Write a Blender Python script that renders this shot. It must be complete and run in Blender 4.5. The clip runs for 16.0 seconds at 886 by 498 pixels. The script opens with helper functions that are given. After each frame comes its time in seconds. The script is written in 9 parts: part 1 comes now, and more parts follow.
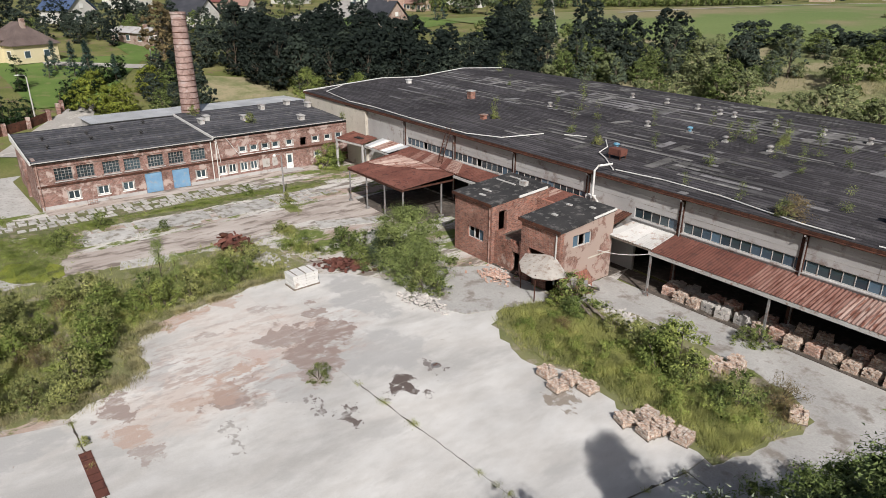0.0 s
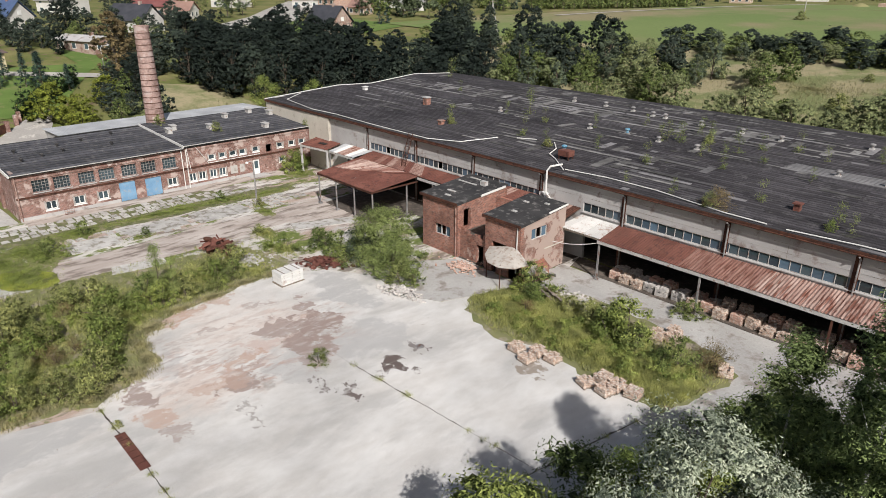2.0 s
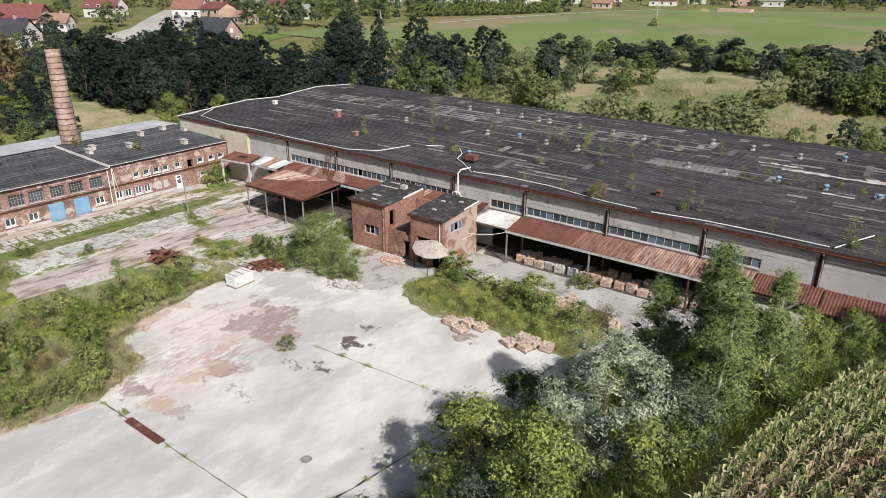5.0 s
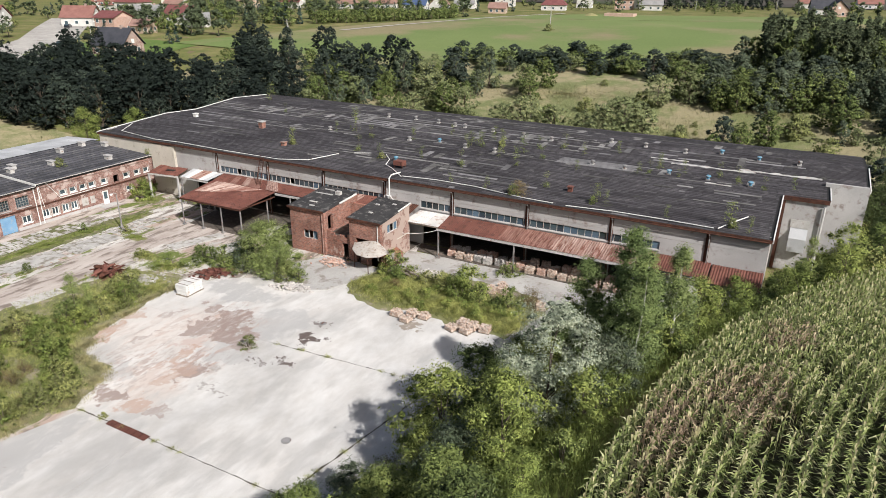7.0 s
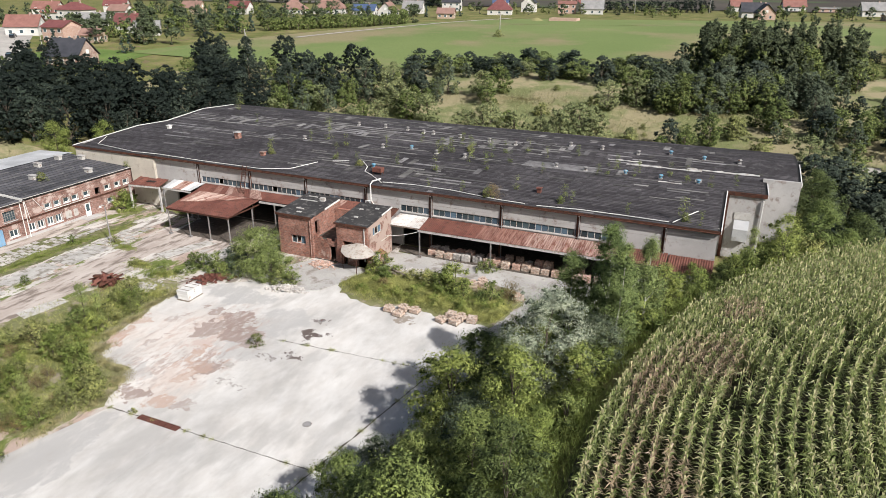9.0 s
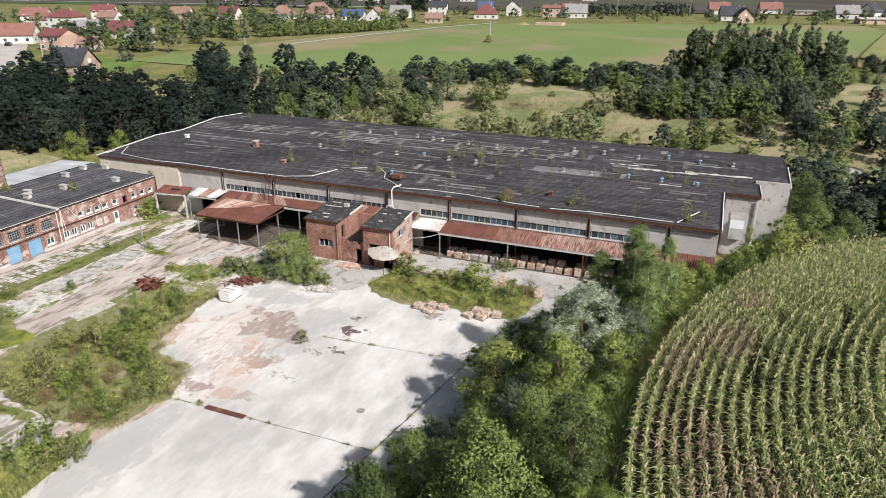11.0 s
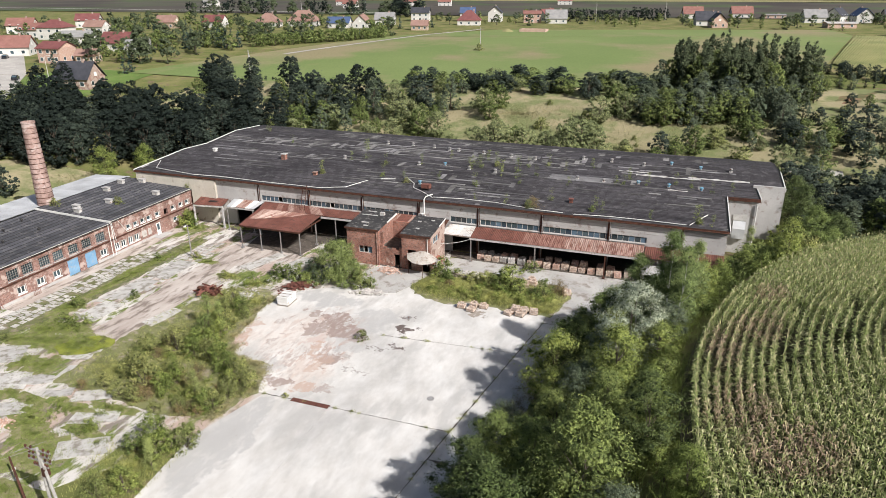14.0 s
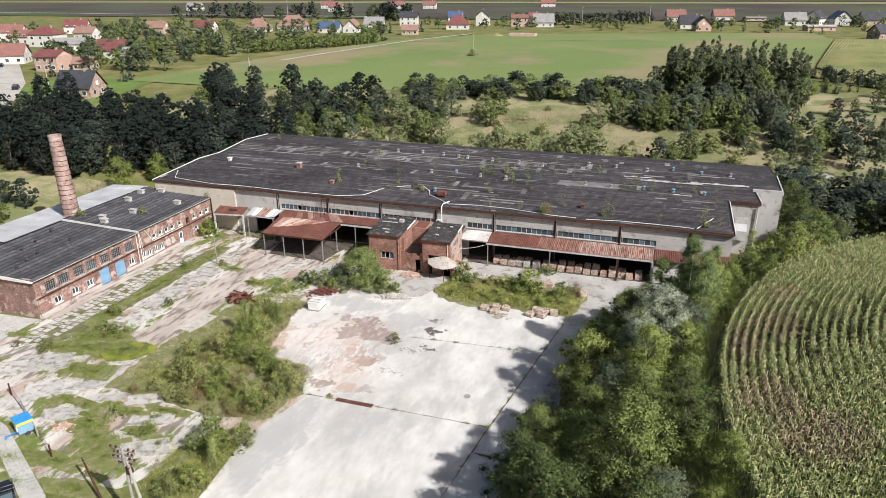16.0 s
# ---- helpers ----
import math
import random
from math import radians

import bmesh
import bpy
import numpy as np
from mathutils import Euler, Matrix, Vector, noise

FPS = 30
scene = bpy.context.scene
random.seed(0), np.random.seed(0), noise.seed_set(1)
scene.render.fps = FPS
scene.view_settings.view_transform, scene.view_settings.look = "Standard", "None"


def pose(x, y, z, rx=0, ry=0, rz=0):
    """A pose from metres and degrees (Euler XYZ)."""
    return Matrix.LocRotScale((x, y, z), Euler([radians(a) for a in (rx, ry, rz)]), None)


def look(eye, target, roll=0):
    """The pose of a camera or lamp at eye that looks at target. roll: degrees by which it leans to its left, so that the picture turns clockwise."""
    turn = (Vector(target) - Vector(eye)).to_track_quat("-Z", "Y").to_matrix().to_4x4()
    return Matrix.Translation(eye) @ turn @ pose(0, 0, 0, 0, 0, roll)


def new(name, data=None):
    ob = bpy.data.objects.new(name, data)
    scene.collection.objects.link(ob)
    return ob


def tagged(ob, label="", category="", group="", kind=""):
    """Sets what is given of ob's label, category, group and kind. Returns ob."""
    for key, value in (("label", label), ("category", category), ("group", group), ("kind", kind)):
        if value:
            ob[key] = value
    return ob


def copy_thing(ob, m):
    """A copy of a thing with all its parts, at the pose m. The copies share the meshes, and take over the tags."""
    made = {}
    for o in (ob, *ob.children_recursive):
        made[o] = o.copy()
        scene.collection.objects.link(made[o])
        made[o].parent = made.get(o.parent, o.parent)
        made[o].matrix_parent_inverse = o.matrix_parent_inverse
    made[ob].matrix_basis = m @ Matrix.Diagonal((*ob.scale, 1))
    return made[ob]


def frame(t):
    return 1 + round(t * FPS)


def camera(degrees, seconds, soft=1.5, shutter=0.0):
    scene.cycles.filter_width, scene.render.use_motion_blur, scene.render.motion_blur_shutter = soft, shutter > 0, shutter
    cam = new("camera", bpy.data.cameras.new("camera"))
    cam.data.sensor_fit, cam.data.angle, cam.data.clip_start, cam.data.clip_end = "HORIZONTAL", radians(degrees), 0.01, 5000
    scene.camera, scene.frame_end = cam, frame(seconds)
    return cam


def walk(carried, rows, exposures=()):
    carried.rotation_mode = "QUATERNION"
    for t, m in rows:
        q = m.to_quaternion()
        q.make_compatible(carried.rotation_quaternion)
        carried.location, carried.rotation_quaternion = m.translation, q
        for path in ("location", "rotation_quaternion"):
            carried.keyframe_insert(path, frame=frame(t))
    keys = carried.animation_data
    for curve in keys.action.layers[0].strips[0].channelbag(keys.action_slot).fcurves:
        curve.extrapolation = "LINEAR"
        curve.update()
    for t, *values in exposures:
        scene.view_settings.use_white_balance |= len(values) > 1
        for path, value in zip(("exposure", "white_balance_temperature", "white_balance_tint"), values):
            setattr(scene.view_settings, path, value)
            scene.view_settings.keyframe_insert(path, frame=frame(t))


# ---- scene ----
cam = camera(66.85, 16.0, soft=0.85)
ROWS = [
    (0, 81.397, -46.434, 24.161, 67.914, -0.266, 52.184),
    (0.5, 82.169, -47.768, 24.711, 67.869, -0.273, 50.649),
    (1, 82.951, -49.140, 25.253, 67.821, -0.255, 49.179),
    (1.5, 83.757, -50.636, 25.785, 67.805, -0.272, 47.863),
    (2, 84.333, -52.249, 26.323, 67.767, -0.271, 46.961),
    (2.5, 84.964, -53.830, 26.886, 67.764, -0.248, 46.913),
    (3, 85.696, -55.426, 27.442, 67.755, -0.211, 46.577),
    (3.5, 86.363, -57.087, 28.002, 67.783, -0.228, 44.270),
    (4, 86.971, -58.755, 28.560, 67.775, -0.274, 41.687),
    (6.5, 88.627, -67.340, 31.211, 68.001, -0.328, 30.187),
    (7, 88.647, -69.124, 31.706, 68.029, -0.345, 28.292),
    (7.5, 88.590, -70.919, 32.203, 68.087, -0.349, 26.346),
    (8, 88.451, -72.696, 32.738, 68.136, -0.320, 24.573),
    (8.5, 88.166, -74.460, 33.286, 68.160, -0.307, 24.012),
    (9, 87.777, -76.274, 33.876, 68.167, -0.233, 23.586),
    (11.5, 84.499, -85.049, 36.721, 68.256, -0.026, 21.456),
    (12, 83.726, -86.721, 37.292, 68.271, 0.019, 21.068),
    (12.5, 82.915, -88.356, 37.869, 68.269, 0.068, 20.657),
    (13, 82.040, -89.945, 38.433, 68.285, 0.121, 20.255),
    (13.5, 81.079, -91.523, 39.039, 68.312, 0.153, 19.848),
    (14, 80.077, -93.103, 39.583, 68.326, 0.198, 19.446),
    (14.5, 79.096, -94.603, 40.160, 68.340, 0.225, 19.049),
    (15, 78.113, -95.989, 40.710, 68.369, 0.274, 18.654),
    (15.5, 77.119, -97.287, 41.276, 68.372, 0.309, 18.242),
    (16, 76.120, -98.493, 41.852, 68.382, 0.343, 17.828),
]
walk(cam, [(t, pose(x, y, z, rx, ry, rz)) for t, x, y, z, rx, ry, rz in ROWS], exposures=[(0.0, -0.04), (4.0, 0.14), (9.0, 0.31), (16.0, 0.38)])

# ---- light ----
SUN = Vector((0.683, -0.353, 0.643)).normalized()
world = bpy.data.worlds.new("world")
scene.world = world
world.use_nodes = True
_wn = world.node_tree.nodes
_sky = _wn.new("ShaderNodeTexSky")
_sky.sky_type = "NISHITA"
_sky.sun_disc = False
_sky.sun_elevation = math.asin(SUN.z)
_sky.sun_rotation = math.atan2(SUN.x, SUN.y)
_sky.air_density, _sky.dust_density, _sky.ozone_density = 1.0, 4.0, 1.0
_bg = _wn["Background"]
_bg.inputs["Strength"].default_value = 0.064
world.node_tree.links.new(_sky.outputs[0], _bg.inputs["Color"])
_sl = bpy.data.lights.new("sun", "SUN")
_sl.energy, _sl.angle, _sl.color = 5.0, radians(0.6), (1.0, 0.965, 0.94)
sun = new("sun", _sl)
sun.matrix_world = look(SUN * 200, (0, 0, 0))


# ---- materials ----
def _ramp(nt, fac, stops):
    r = nt.nodes.new("ShaderNodeValToRGB")
    el = r.color_ramp.elements
    el[0].position, el[0].color = stops[0][0], (*stops[0][1], 1)
    el[1].position, el[1].color = stops[-1][0], (*stops[-1][1], 1)
    for p, c in stops[1:-1]:
        e = el.new(p)
        e.color = (*c, 1)
    nt.links.new(fac, r.inputs[0])
    return r.outputs[0]


def _noise(nt, vec, scale, detail=5.0, rough=0.55):
    n = nt.nodes.new("ShaderNodeTexNoise")
    n.inputs["Scale"].default_value, n.inputs["Detail"].default_value, n.inputs["Roughness"].default_value = scale, detail, rough
    nt.links.new(vec, n.inputs["Vector"])
    return n.outputs["Fac"]


def _mix(nt, fac, a, b, mode="MIX"):
    m = nt.nodes.new("ShaderNodeMix")
    m.data_type, m.blend_type = "RGBA", mode
    for sock, v in ((m.inputs[0], fac), (m.inputs[6], a), (m.inputs[7], b)):
        if isinstance(v, (int, float)):
            sock.default_value = v
        elif isinstance(v, tuple):
            sock.default_value = (*v, 1)
        else:
            nt.links.new(v, sock)
    return m.outputs[2]


def _math(nt, op, a, b=0.0, clamp=False):
    m = nt.nodes.new("ShaderNodeMath")
    m.operation, m.use_clamp = op, clamp
    for sock, v in ((m.inputs[0], a), (m.inputs[1], b)):
        if isinstance(v, (int, float)):
            sock.default_value = v
        else:
            nt.links.new(v, sock)
    return m.outputs[0]


def _start(name):
    m = bpy.data.materials.new(name)
    m.use_nodes = True
    nt = m.node_tree
    g = nt.nodes.new("ShaderNodeNewGeometry")
    return m, nt, nt.nodes["Principled BSDF"], g.outputs["Position"], g


def _bump(nt, bsdf, height, strength, dist=0.02):
    b = nt.nodes.new("ShaderNodeBump")
    b.inputs["Strength"].default_value, b.inputs["Distance"].default_value = strength, dist
    nt.links.new(height, b.inputs["Height"])
    nt.links.new(b.outputs[0], bsdf.inputs["Normal"])


def surface(name, c1, c2, s1=0.4, c3=None, s2=3.0, thr=0.55, rough=0.85, bump=0.3, metal=0.0, rand=0.0, fine=25.0, spec=0.3, stretch=None, island=0.0):
    """Two tones blended at a large scale, a third in patches, fine relief."""
    m, nt, bsdf, pos, geo = _start(name)
    if stretch:
        mp = nt.nodes.new("ShaderNodeMapping")
        mp.inputs["Scale"].default_value = stretch
        nt.links.new(pos, mp.inputs["Vector"])
        pos = mp.outputs[0]
    col = _ramp(nt, _noise(nt, pos, s1), [(0.32, c1), (0.68, c2)])
    if c3:
        k = _ramp(nt, _noise(nt, pos, s2, 7, 0.62), [(thr - 0.06, (0, 0, 0)), (thr + 0.06, (1, 1, 1))])
        col = _mix(nt, k, col, c3)
    if rand or island:
        oi = nt.nodes.new("ShaderNodeObjectInfo")
        v = _math(nt, "MULTIPLY_ADD", geo.outputs["Random Per Island"] if island else oi.outputs["Random"], 2 * (rand or island))
        v.node.inputs[2].default_value = 1 - (rand or island)
        cc = nt.nodes.new("ShaderNodeCombineColor")
        for i in range(3):
            nt.links.new(v, cc.inputs[i])
        col = _mix(nt, 1.0, col, cc.outputs[0], "MULTIPLY")
    grain = _noise(nt, pos, fine, 4, 0.6)
    col = _mix(nt, 0.35, col, _ramp(nt, grain, [(0.3, (0.35, 0.35, 0.35)), (0.7, (0.65, 0.65, 0.65))]), "OVERLAY")
    nt.links.new(col, bsdf.inputs["Base Color"])
    bsdf.inputs["Roughness"].default_value, bsdf.inputs["Metallic"].default_value = rough, metal
    bsdf.inputs["Specular IOR Level"].default_value = spec
    if bump:
        _bump(nt, bsdf, grain, bump)
    return m


def brickwork(name, c1, c2, mortar, plaster=None, thr=0.6):
    m, nt, bsdf, pos, geo = _start(name)
    s = nt.nodes.new("ShaderNodeSeparateXYZ")
    nt.links.new(pos, s.inputs[0])
    c = nt.nodes.new("ShaderNodeCombineXYZ")
    nt.links.new(_math(nt, "ADD", s.outputs[0], s.outputs[1]), c.inputs[0])
    nt.links.new(s.outputs[2], c.inputs[1])
    b = nt.nodes.new("ShaderNodeTexBrick")
    nt.links.new(c.outputs[0], b.inputs["Vector"])
    for k, v in (("Scale", 1.0), ("Mortar Size", 0.011), ("Brick Width", 0.27), ("Row Height", 0.085), ("Bias", -0.1)):
        b.inputs[k].default_value = v
    b.inputs["Color1"].default_value, b.inputs["Color2"].default_value, b.inputs["Mortar"].default_value = (*c1, 1), (*c2, 1), (*mortar, 1)
    big = _ramp(nt, _noise(nt, pos, 0.45, 6), [(0.3, (0.62, 0.55, 0.52)), (0.7, (1.15, 1.1, 1.08))])
    col = _mix(nt, 1.0, b.outputs["Color"], big, "MULTIPLY")
    soot = _ramp(nt, _noise(nt, pos, 1.7, 6, 0.65), [(0.5, (0, 0, 0)), (0.68, (0.65, 0.65, 0.65))])
    col = _mix(nt, soot, col, (0.1, 0.062, 0.05))
    if plaster:
        k = _ramp(nt, _noise(nt, pos, 0.8, 7, 0.65), [(thr - 0.03, (0, 0, 0)), (thr + 0.03, (1, 1, 1))])
        col = _mix(nt, k, col, plaster)
    nt.links.new(col, bsdf.inputs["Base Color"])
    bsdf.inputs["Roughness"].default_value = 0.9
    bsdf.inputs["Specular IOR Level"].default_value = 0.2
    _bump(nt, bsdf, b.outputs["Fac"], -0.5, 0.01)
    return m


def shaded_leaf_mass(name, dark, light):
    """Fine leaves and twigs deep in a crown; the shade there is painted in."""
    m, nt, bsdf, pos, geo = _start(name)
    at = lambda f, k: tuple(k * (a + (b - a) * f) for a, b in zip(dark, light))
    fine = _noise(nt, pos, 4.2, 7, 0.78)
    # ramp darkened below the leaf tones, so inner shade sits in the colour
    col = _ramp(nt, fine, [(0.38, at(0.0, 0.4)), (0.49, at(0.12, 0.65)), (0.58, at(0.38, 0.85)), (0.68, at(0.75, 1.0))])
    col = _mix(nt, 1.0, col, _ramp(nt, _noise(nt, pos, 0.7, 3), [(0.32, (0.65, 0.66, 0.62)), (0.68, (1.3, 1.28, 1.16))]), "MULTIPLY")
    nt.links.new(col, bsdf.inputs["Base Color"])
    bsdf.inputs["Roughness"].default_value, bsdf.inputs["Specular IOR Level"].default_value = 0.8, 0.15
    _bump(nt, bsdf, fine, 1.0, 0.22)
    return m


def foliage(name, dark, light, rough=0.6, glow=0.12, clump=1.0):
    """Leaves that differ one by one and plant by plant, and let some light through."""
    dark, light = ((0.945 * c[0], c[1], 1.03 * c[2]) for c in (dark, light))
    m, nt, bsdf, pos, geo = _start(name)
    dk, lt = (tuple(a + (b - a) * f for a, b in zip(dark, light)) for f in (0.3, 0.72))
    col = _ramp(nt, geo.outputs["Random Per Island"], [(0.0, dk), (1.0, lt)])
    oi = nt.nodes.new("ShaderNodeObjectInfo")
    v = _ramp(nt, oi.outputs["Random"], [(0.0, (0.72, 0.78, 0.7)), (1.0, (1.25, 1.18, 1.15))])
    col = _mix(nt, 1.0, col, v, "MULTIPLY")
    col = _mix(nt, 1.0, col, _ramp(nt, _noise(nt, pos, clump, 3), [(0.32, (0.58, 0.6, 0.56)), (0.68, (1.36, 1.34, 1.2))]), "MULTIPLY")
    nt.links.new(col, bsdf.inputs["Base Color"])
    bsdf.inputs["Roughness"].default_value = rough
    bsdf.inputs["Specular IOR Level"].default_value = 0.25
    tr = nt.nodes.new("ShaderNodeBsdfTranslucent")
    nt.links.new(col, tr.inputs["Color"])
    mx = nt.nodes.new("ShaderNodeMixShader")
    mx.inputs[0].default_value = glow
    nt.links.new(bsdf.outputs[0], mx.inputs[1])
    nt.links.new(tr.outputs[0], mx.inputs[2])
    nt.links.new(mx.outputs[0], nt.nodes["Material Output"].inputs[0])
    SHADE_MASS[name] = shaded_leaf_mass(name + "_mass", dark, light)
    return m


def glass(name, tint=(0.02, 0.03, 0.035), rough=0.08):
    m, nt, bsdf, pos, geo = _start(name)
    oi = nt.nodes.new("ShaderNodeObjectInfo")
    nt.links.new(_mix(nt, oi.outputs["Random"], tint, tuple(3.5 * c for c in tint)), bsdf.inputs["Base Color"])
    bsdf.inputs["Roughness"].default_value = rough
    bsdf.inputs["Specular IOR Level"].default_value = 0.6
    return m


M, SHADE_MASS = {}, {}
M["brick_red"] = brickwork("brick_red", (0.31, 0.17, 0.142), (0.14, 0.08, 0.068), (0.36, 0.305, 0.28), (0.42, 0.335, 0.3), 0.56)
M["brick_office"] = brickwork("brick_office", (0.39, 0.175, 0.125), (0.13, 0.062, 0.05), (0.36, 0.29, 0.255), (0.36, 0.265, 0.225), 0.64)
M["brick_pale"] = brickwork("brick_pale", (0.33, 0.19, 0.155), (0.2, 0.115, 0.095), (0.36, 0.3, 0.27), (0.37, 0.29, 0.25), 0.47)
M["brick_chimney"] = brickwork("brick_chimney", (0.4, 0.285, 0.258), (0.32, 0.22, 0.197), (0.42, 0.36, 0.335), (0.42, 0.335, 0.31), 0.58)
M["wall_grey"] = surface("wall_grey", (0.36, 0.35, 0.342), (0.47, 0.46, 0.45), 0.25, (0.25, 0.21, 0.19), 0.9, 0.61, 0.9, 0.25)
M["wall_dull"] = surface("wall_dull", (0.34, 0.33, 0.31), (0.44, 0.425, 0.4), 0.3, (0.22, 0.19, 0.165), 0.7, 0.56, 0.92, 0.3)
M["wall_cream"] = surface("wall_cream", (0.46, 0.425, 0.365), (0.56, 0.52, 0.45), 0.3, (0.33, 0.28, 0.23), 0.9, 0.62, 0.9, 0.2)
M["white_paint"] = surface("white_paint", (0.66, 0.66, 0.64), (0.78, 0.78, 0.76), 0.8, (0.45, 0.42, 0.38), 3.0, 0.68, 0.6, 0.1)
def felt_courses(name, c1, c2, c3, length, width):
    """Old bitumen felt: sheet after sheet in courses, each weathered to its own tone."""
    m, nt, bsdf, pos, geo = _start(name)
    b = nt.nodes.new("ShaderNodeTexBrick")
    b.offset, b.squash = 0.37, 1.0
    nt.links.new(pos, b.inputs["Vector"])
    for k, v in (("Scale", 1.0), ("Mortar Size", 0.035), ("Mortar Smooth", 0.3), ("Brick Width", length), ("Row Height", width), ("Bias", -0.15)):
        b.inputs[k].default_value = v
    b.inputs["Color1"].default_value, b.inputs["Color2"].default_value, b.inputs["Mortar"].default_value = (0.62, 0.61, 0.61, 1), (1.45, 1.43, 1.45, 1), (0.35, 0.35, 0.35, 1)
    col = _ramp(nt, _noise(nt, pos, 0.1, 5, 0.6), [(0.32, c1), (0.68, c2)])
    col = _mix(nt, 0.85, col, b.outputs["Color"], "MULTIPLY")
    worn = _ramp(nt, _noise(nt, pos, 0.7, 8, 0.7), [(0.54, (0, 0, 0)), (0.64, (0.8, 0.8, 0.8))])
    col = _mix(nt, worn, col, c3)
    moss = _ramp(nt, _noise(nt, pos, 0.33, 7, 0.7), [(0.62, (0, 0, 0)), (0.7, (0.6, 0.6, 0.6))])
    col = _mix(nt, moss, col, (0.07, 0.075, 0.045))
    grain = _noise(nt, pos, 5.0, 6, 0.72)
    col = _mix(nt, 0.6, col, _ramp(nt, grain, [(0.3, (0.25, 0.25, 0.25)), (0.7, (0.75, 0.75, 0.75))]), "OVERLAY")
    nt.links.new(col, bsdf.inputs["Base Color"])
    bsdf.inputs["Roughness"].default_value, bsdf.inputs["Specular IOR Level"].default_value = 0.9, 0.15
    _bump(nt, bsdf, grain, 0.6, 0.03)
    return m


M["felt"] = felt_courses("felt", (0.048, 0.045, 0.049), (0.08, 0.076, 0.081), (0.115, 0.11, 0.112), 4.7, 0.51)
M["felt_grey"] = surface("felt_grey", (0.055, 0.056, 0.064), (0.1, 0.1, 0.11), 0.35, (0.135, 0.132, 0.132), 1.2, 0.58, 0.9, 0.5, fine=7.0, spec=0.15, rand=0.25)
M["tar"] = surface("tar", (0.012, 0.012, 0.012), (0.022, 0.021, 0.021), 0.5, None, 1, 1, 0.85, 0.3)
M["felt_remnant"] = surface("felt_remnant", (0.112, 0.109, 0.112), (0.195, 0.19, 0.194), 0.35, (0.09, 0.086, 0.083), 1.8, 0.62, 0.92, 0.4, island=0.5, spec=0.12)
M["felt_patch"] = surface("felt_patch", (0.1, 0.097, 0.094), (0.2, 0.195, 0.19), 0.5, (0.06, 0.058, 0.056), 1.4, 0.6, 0.9, 0.4, rand=0.5, spec=0.12)
M["felt_pale"] = surface("felt_pale", (0.15, 0.147, 0.15), (0.23, 0.225, 0.228), 0.6, (0.1, 0.097, 0.095), 1.6, 0.62, 0.9, 0.4, rand=0.12)
M["felt_dark"] = surface("felt_dark", (0.026, 0.026, 0.027), (0.05, 0.048, 0.048), 0.5, (0.15, 0.142, 0.135), 1.6, 0.6, 0.88, 0.5, fine=9.0)
M["rust"] = surface("rust", (0.13, 0.05, 0.038), (0.185, 0.08, 0.06), 0.5, (0.085, 0.036, 0.03), 2.0, 0.58, 0.75, 0.3, 0.15, rand=0.12)
M["rust_pale"] = surface("rust_pale", (0.25, 0.145, 0.118), (0.41, 0.305, 0.262), 1.4, (0.15, 0.06, 0.042), 1.8, 0.55, 0.75, 0.3, 0.1, rand=0.12, stretch=(2.6, 0.28, 1.0))
M["rust_mid"] = surface("rust_mid", (0.19, 0.088, 0.067), (0.3, 0.178, 0.146), 1.4, (0.12, 0.047, 0.034), 1.8, 0.56, 0.75, 0.3, 0.1, rand=0.1, stretch=(2.6, 0.28, 1.0))
M["sheet_rosy"] = surface("sheet_rosy", (0.36, 0.25, 0.21), (0.48, 0.38, 0.33), 1.2, (0.22, 0.1, 0.075), 1.5, 0.58, 0.75, 0.2, 0.1, rand=0.1)
M["rust_dark"] = surface("rust_dark", (0.055, 0.025, 0.018), (0.12, 0.05, 0.032), 1.5, (0.03, 0.018, 0.015), 4.0, 0.6, 0.8, 0.4, 0.2)
M["zinc"] = surface("zinc", (0.42, 0.43, 0.44), (0.58, 0.59, 0.6), 0.3, (0.34, 0.3, 0.27), 1.2, 0.67, 0.5, 0.1, 0.3, rand=0.08)
M["sheet_white"] = surface("sheet_white", (0.6, 0.59, 0.57), (0.72, 0.71, 0.69), 0.4, (0.4, 0.34, 0.29), 1.5, 0.67, 0.6, 0.1, rand=0.06)
M["sheet_dull"] = surface("sheet_dull", (0.44, 0.43, 0.415), (0.56, 0.55, 0.53), 0.5, (0.34, 0.27, 0.23), 1.5, 0.6, 0.7, 0.15, rand=0.12)
M["awning_sheet"] = surface("awning_sheet", (0.36, 0.33, 0.295), (0.46, 0.43, 0.39), 1.0, (0.26, 0.2, 0.165), 2.5, 0.58, 0.75, 0.2)
M["pole_concrete"] = surface("pole_concrete", (0.26, 0.25, 0.235), (0.34, 0.33, 0.31), 1.0, (0.2, 0.185, 0.17), 3.0, 0.6, 0.9, 0.2)
M["steel_grey"] = surface("steel_grey", (0.2, 0.2, 0.2), (0.36, 0.35, 0.34), 1.0, (0.15, 0.07, 0.045), 3.0, 0.6, 0.6, 0.2, 0.3)
M["pale_steel"] = surface("pale_steel", (0.42, 0.41, 0.39), (0.55, 0.54, 0.52), 1.0, (0.25, 0.16, 0.12), 3.0, 0.62, 0.6, 0.2, 0.1)
M["pipe_white"] = surface("pipe_white", (0.6, 0.6, 0.58), (0.74, 0.73, 0.7), 1.0, (0.4, 0.35, 0.3), 4.0, 0.65, 0.5, 0.1)
M["blue_paint"] = surface("blue_paint", (0.14, 0.27, 0.42), (0.2, 0.35, 0.5), 0.8, (0.28, 0.33, 0.38), 3.0, 0.6, 0.6, 0.2)
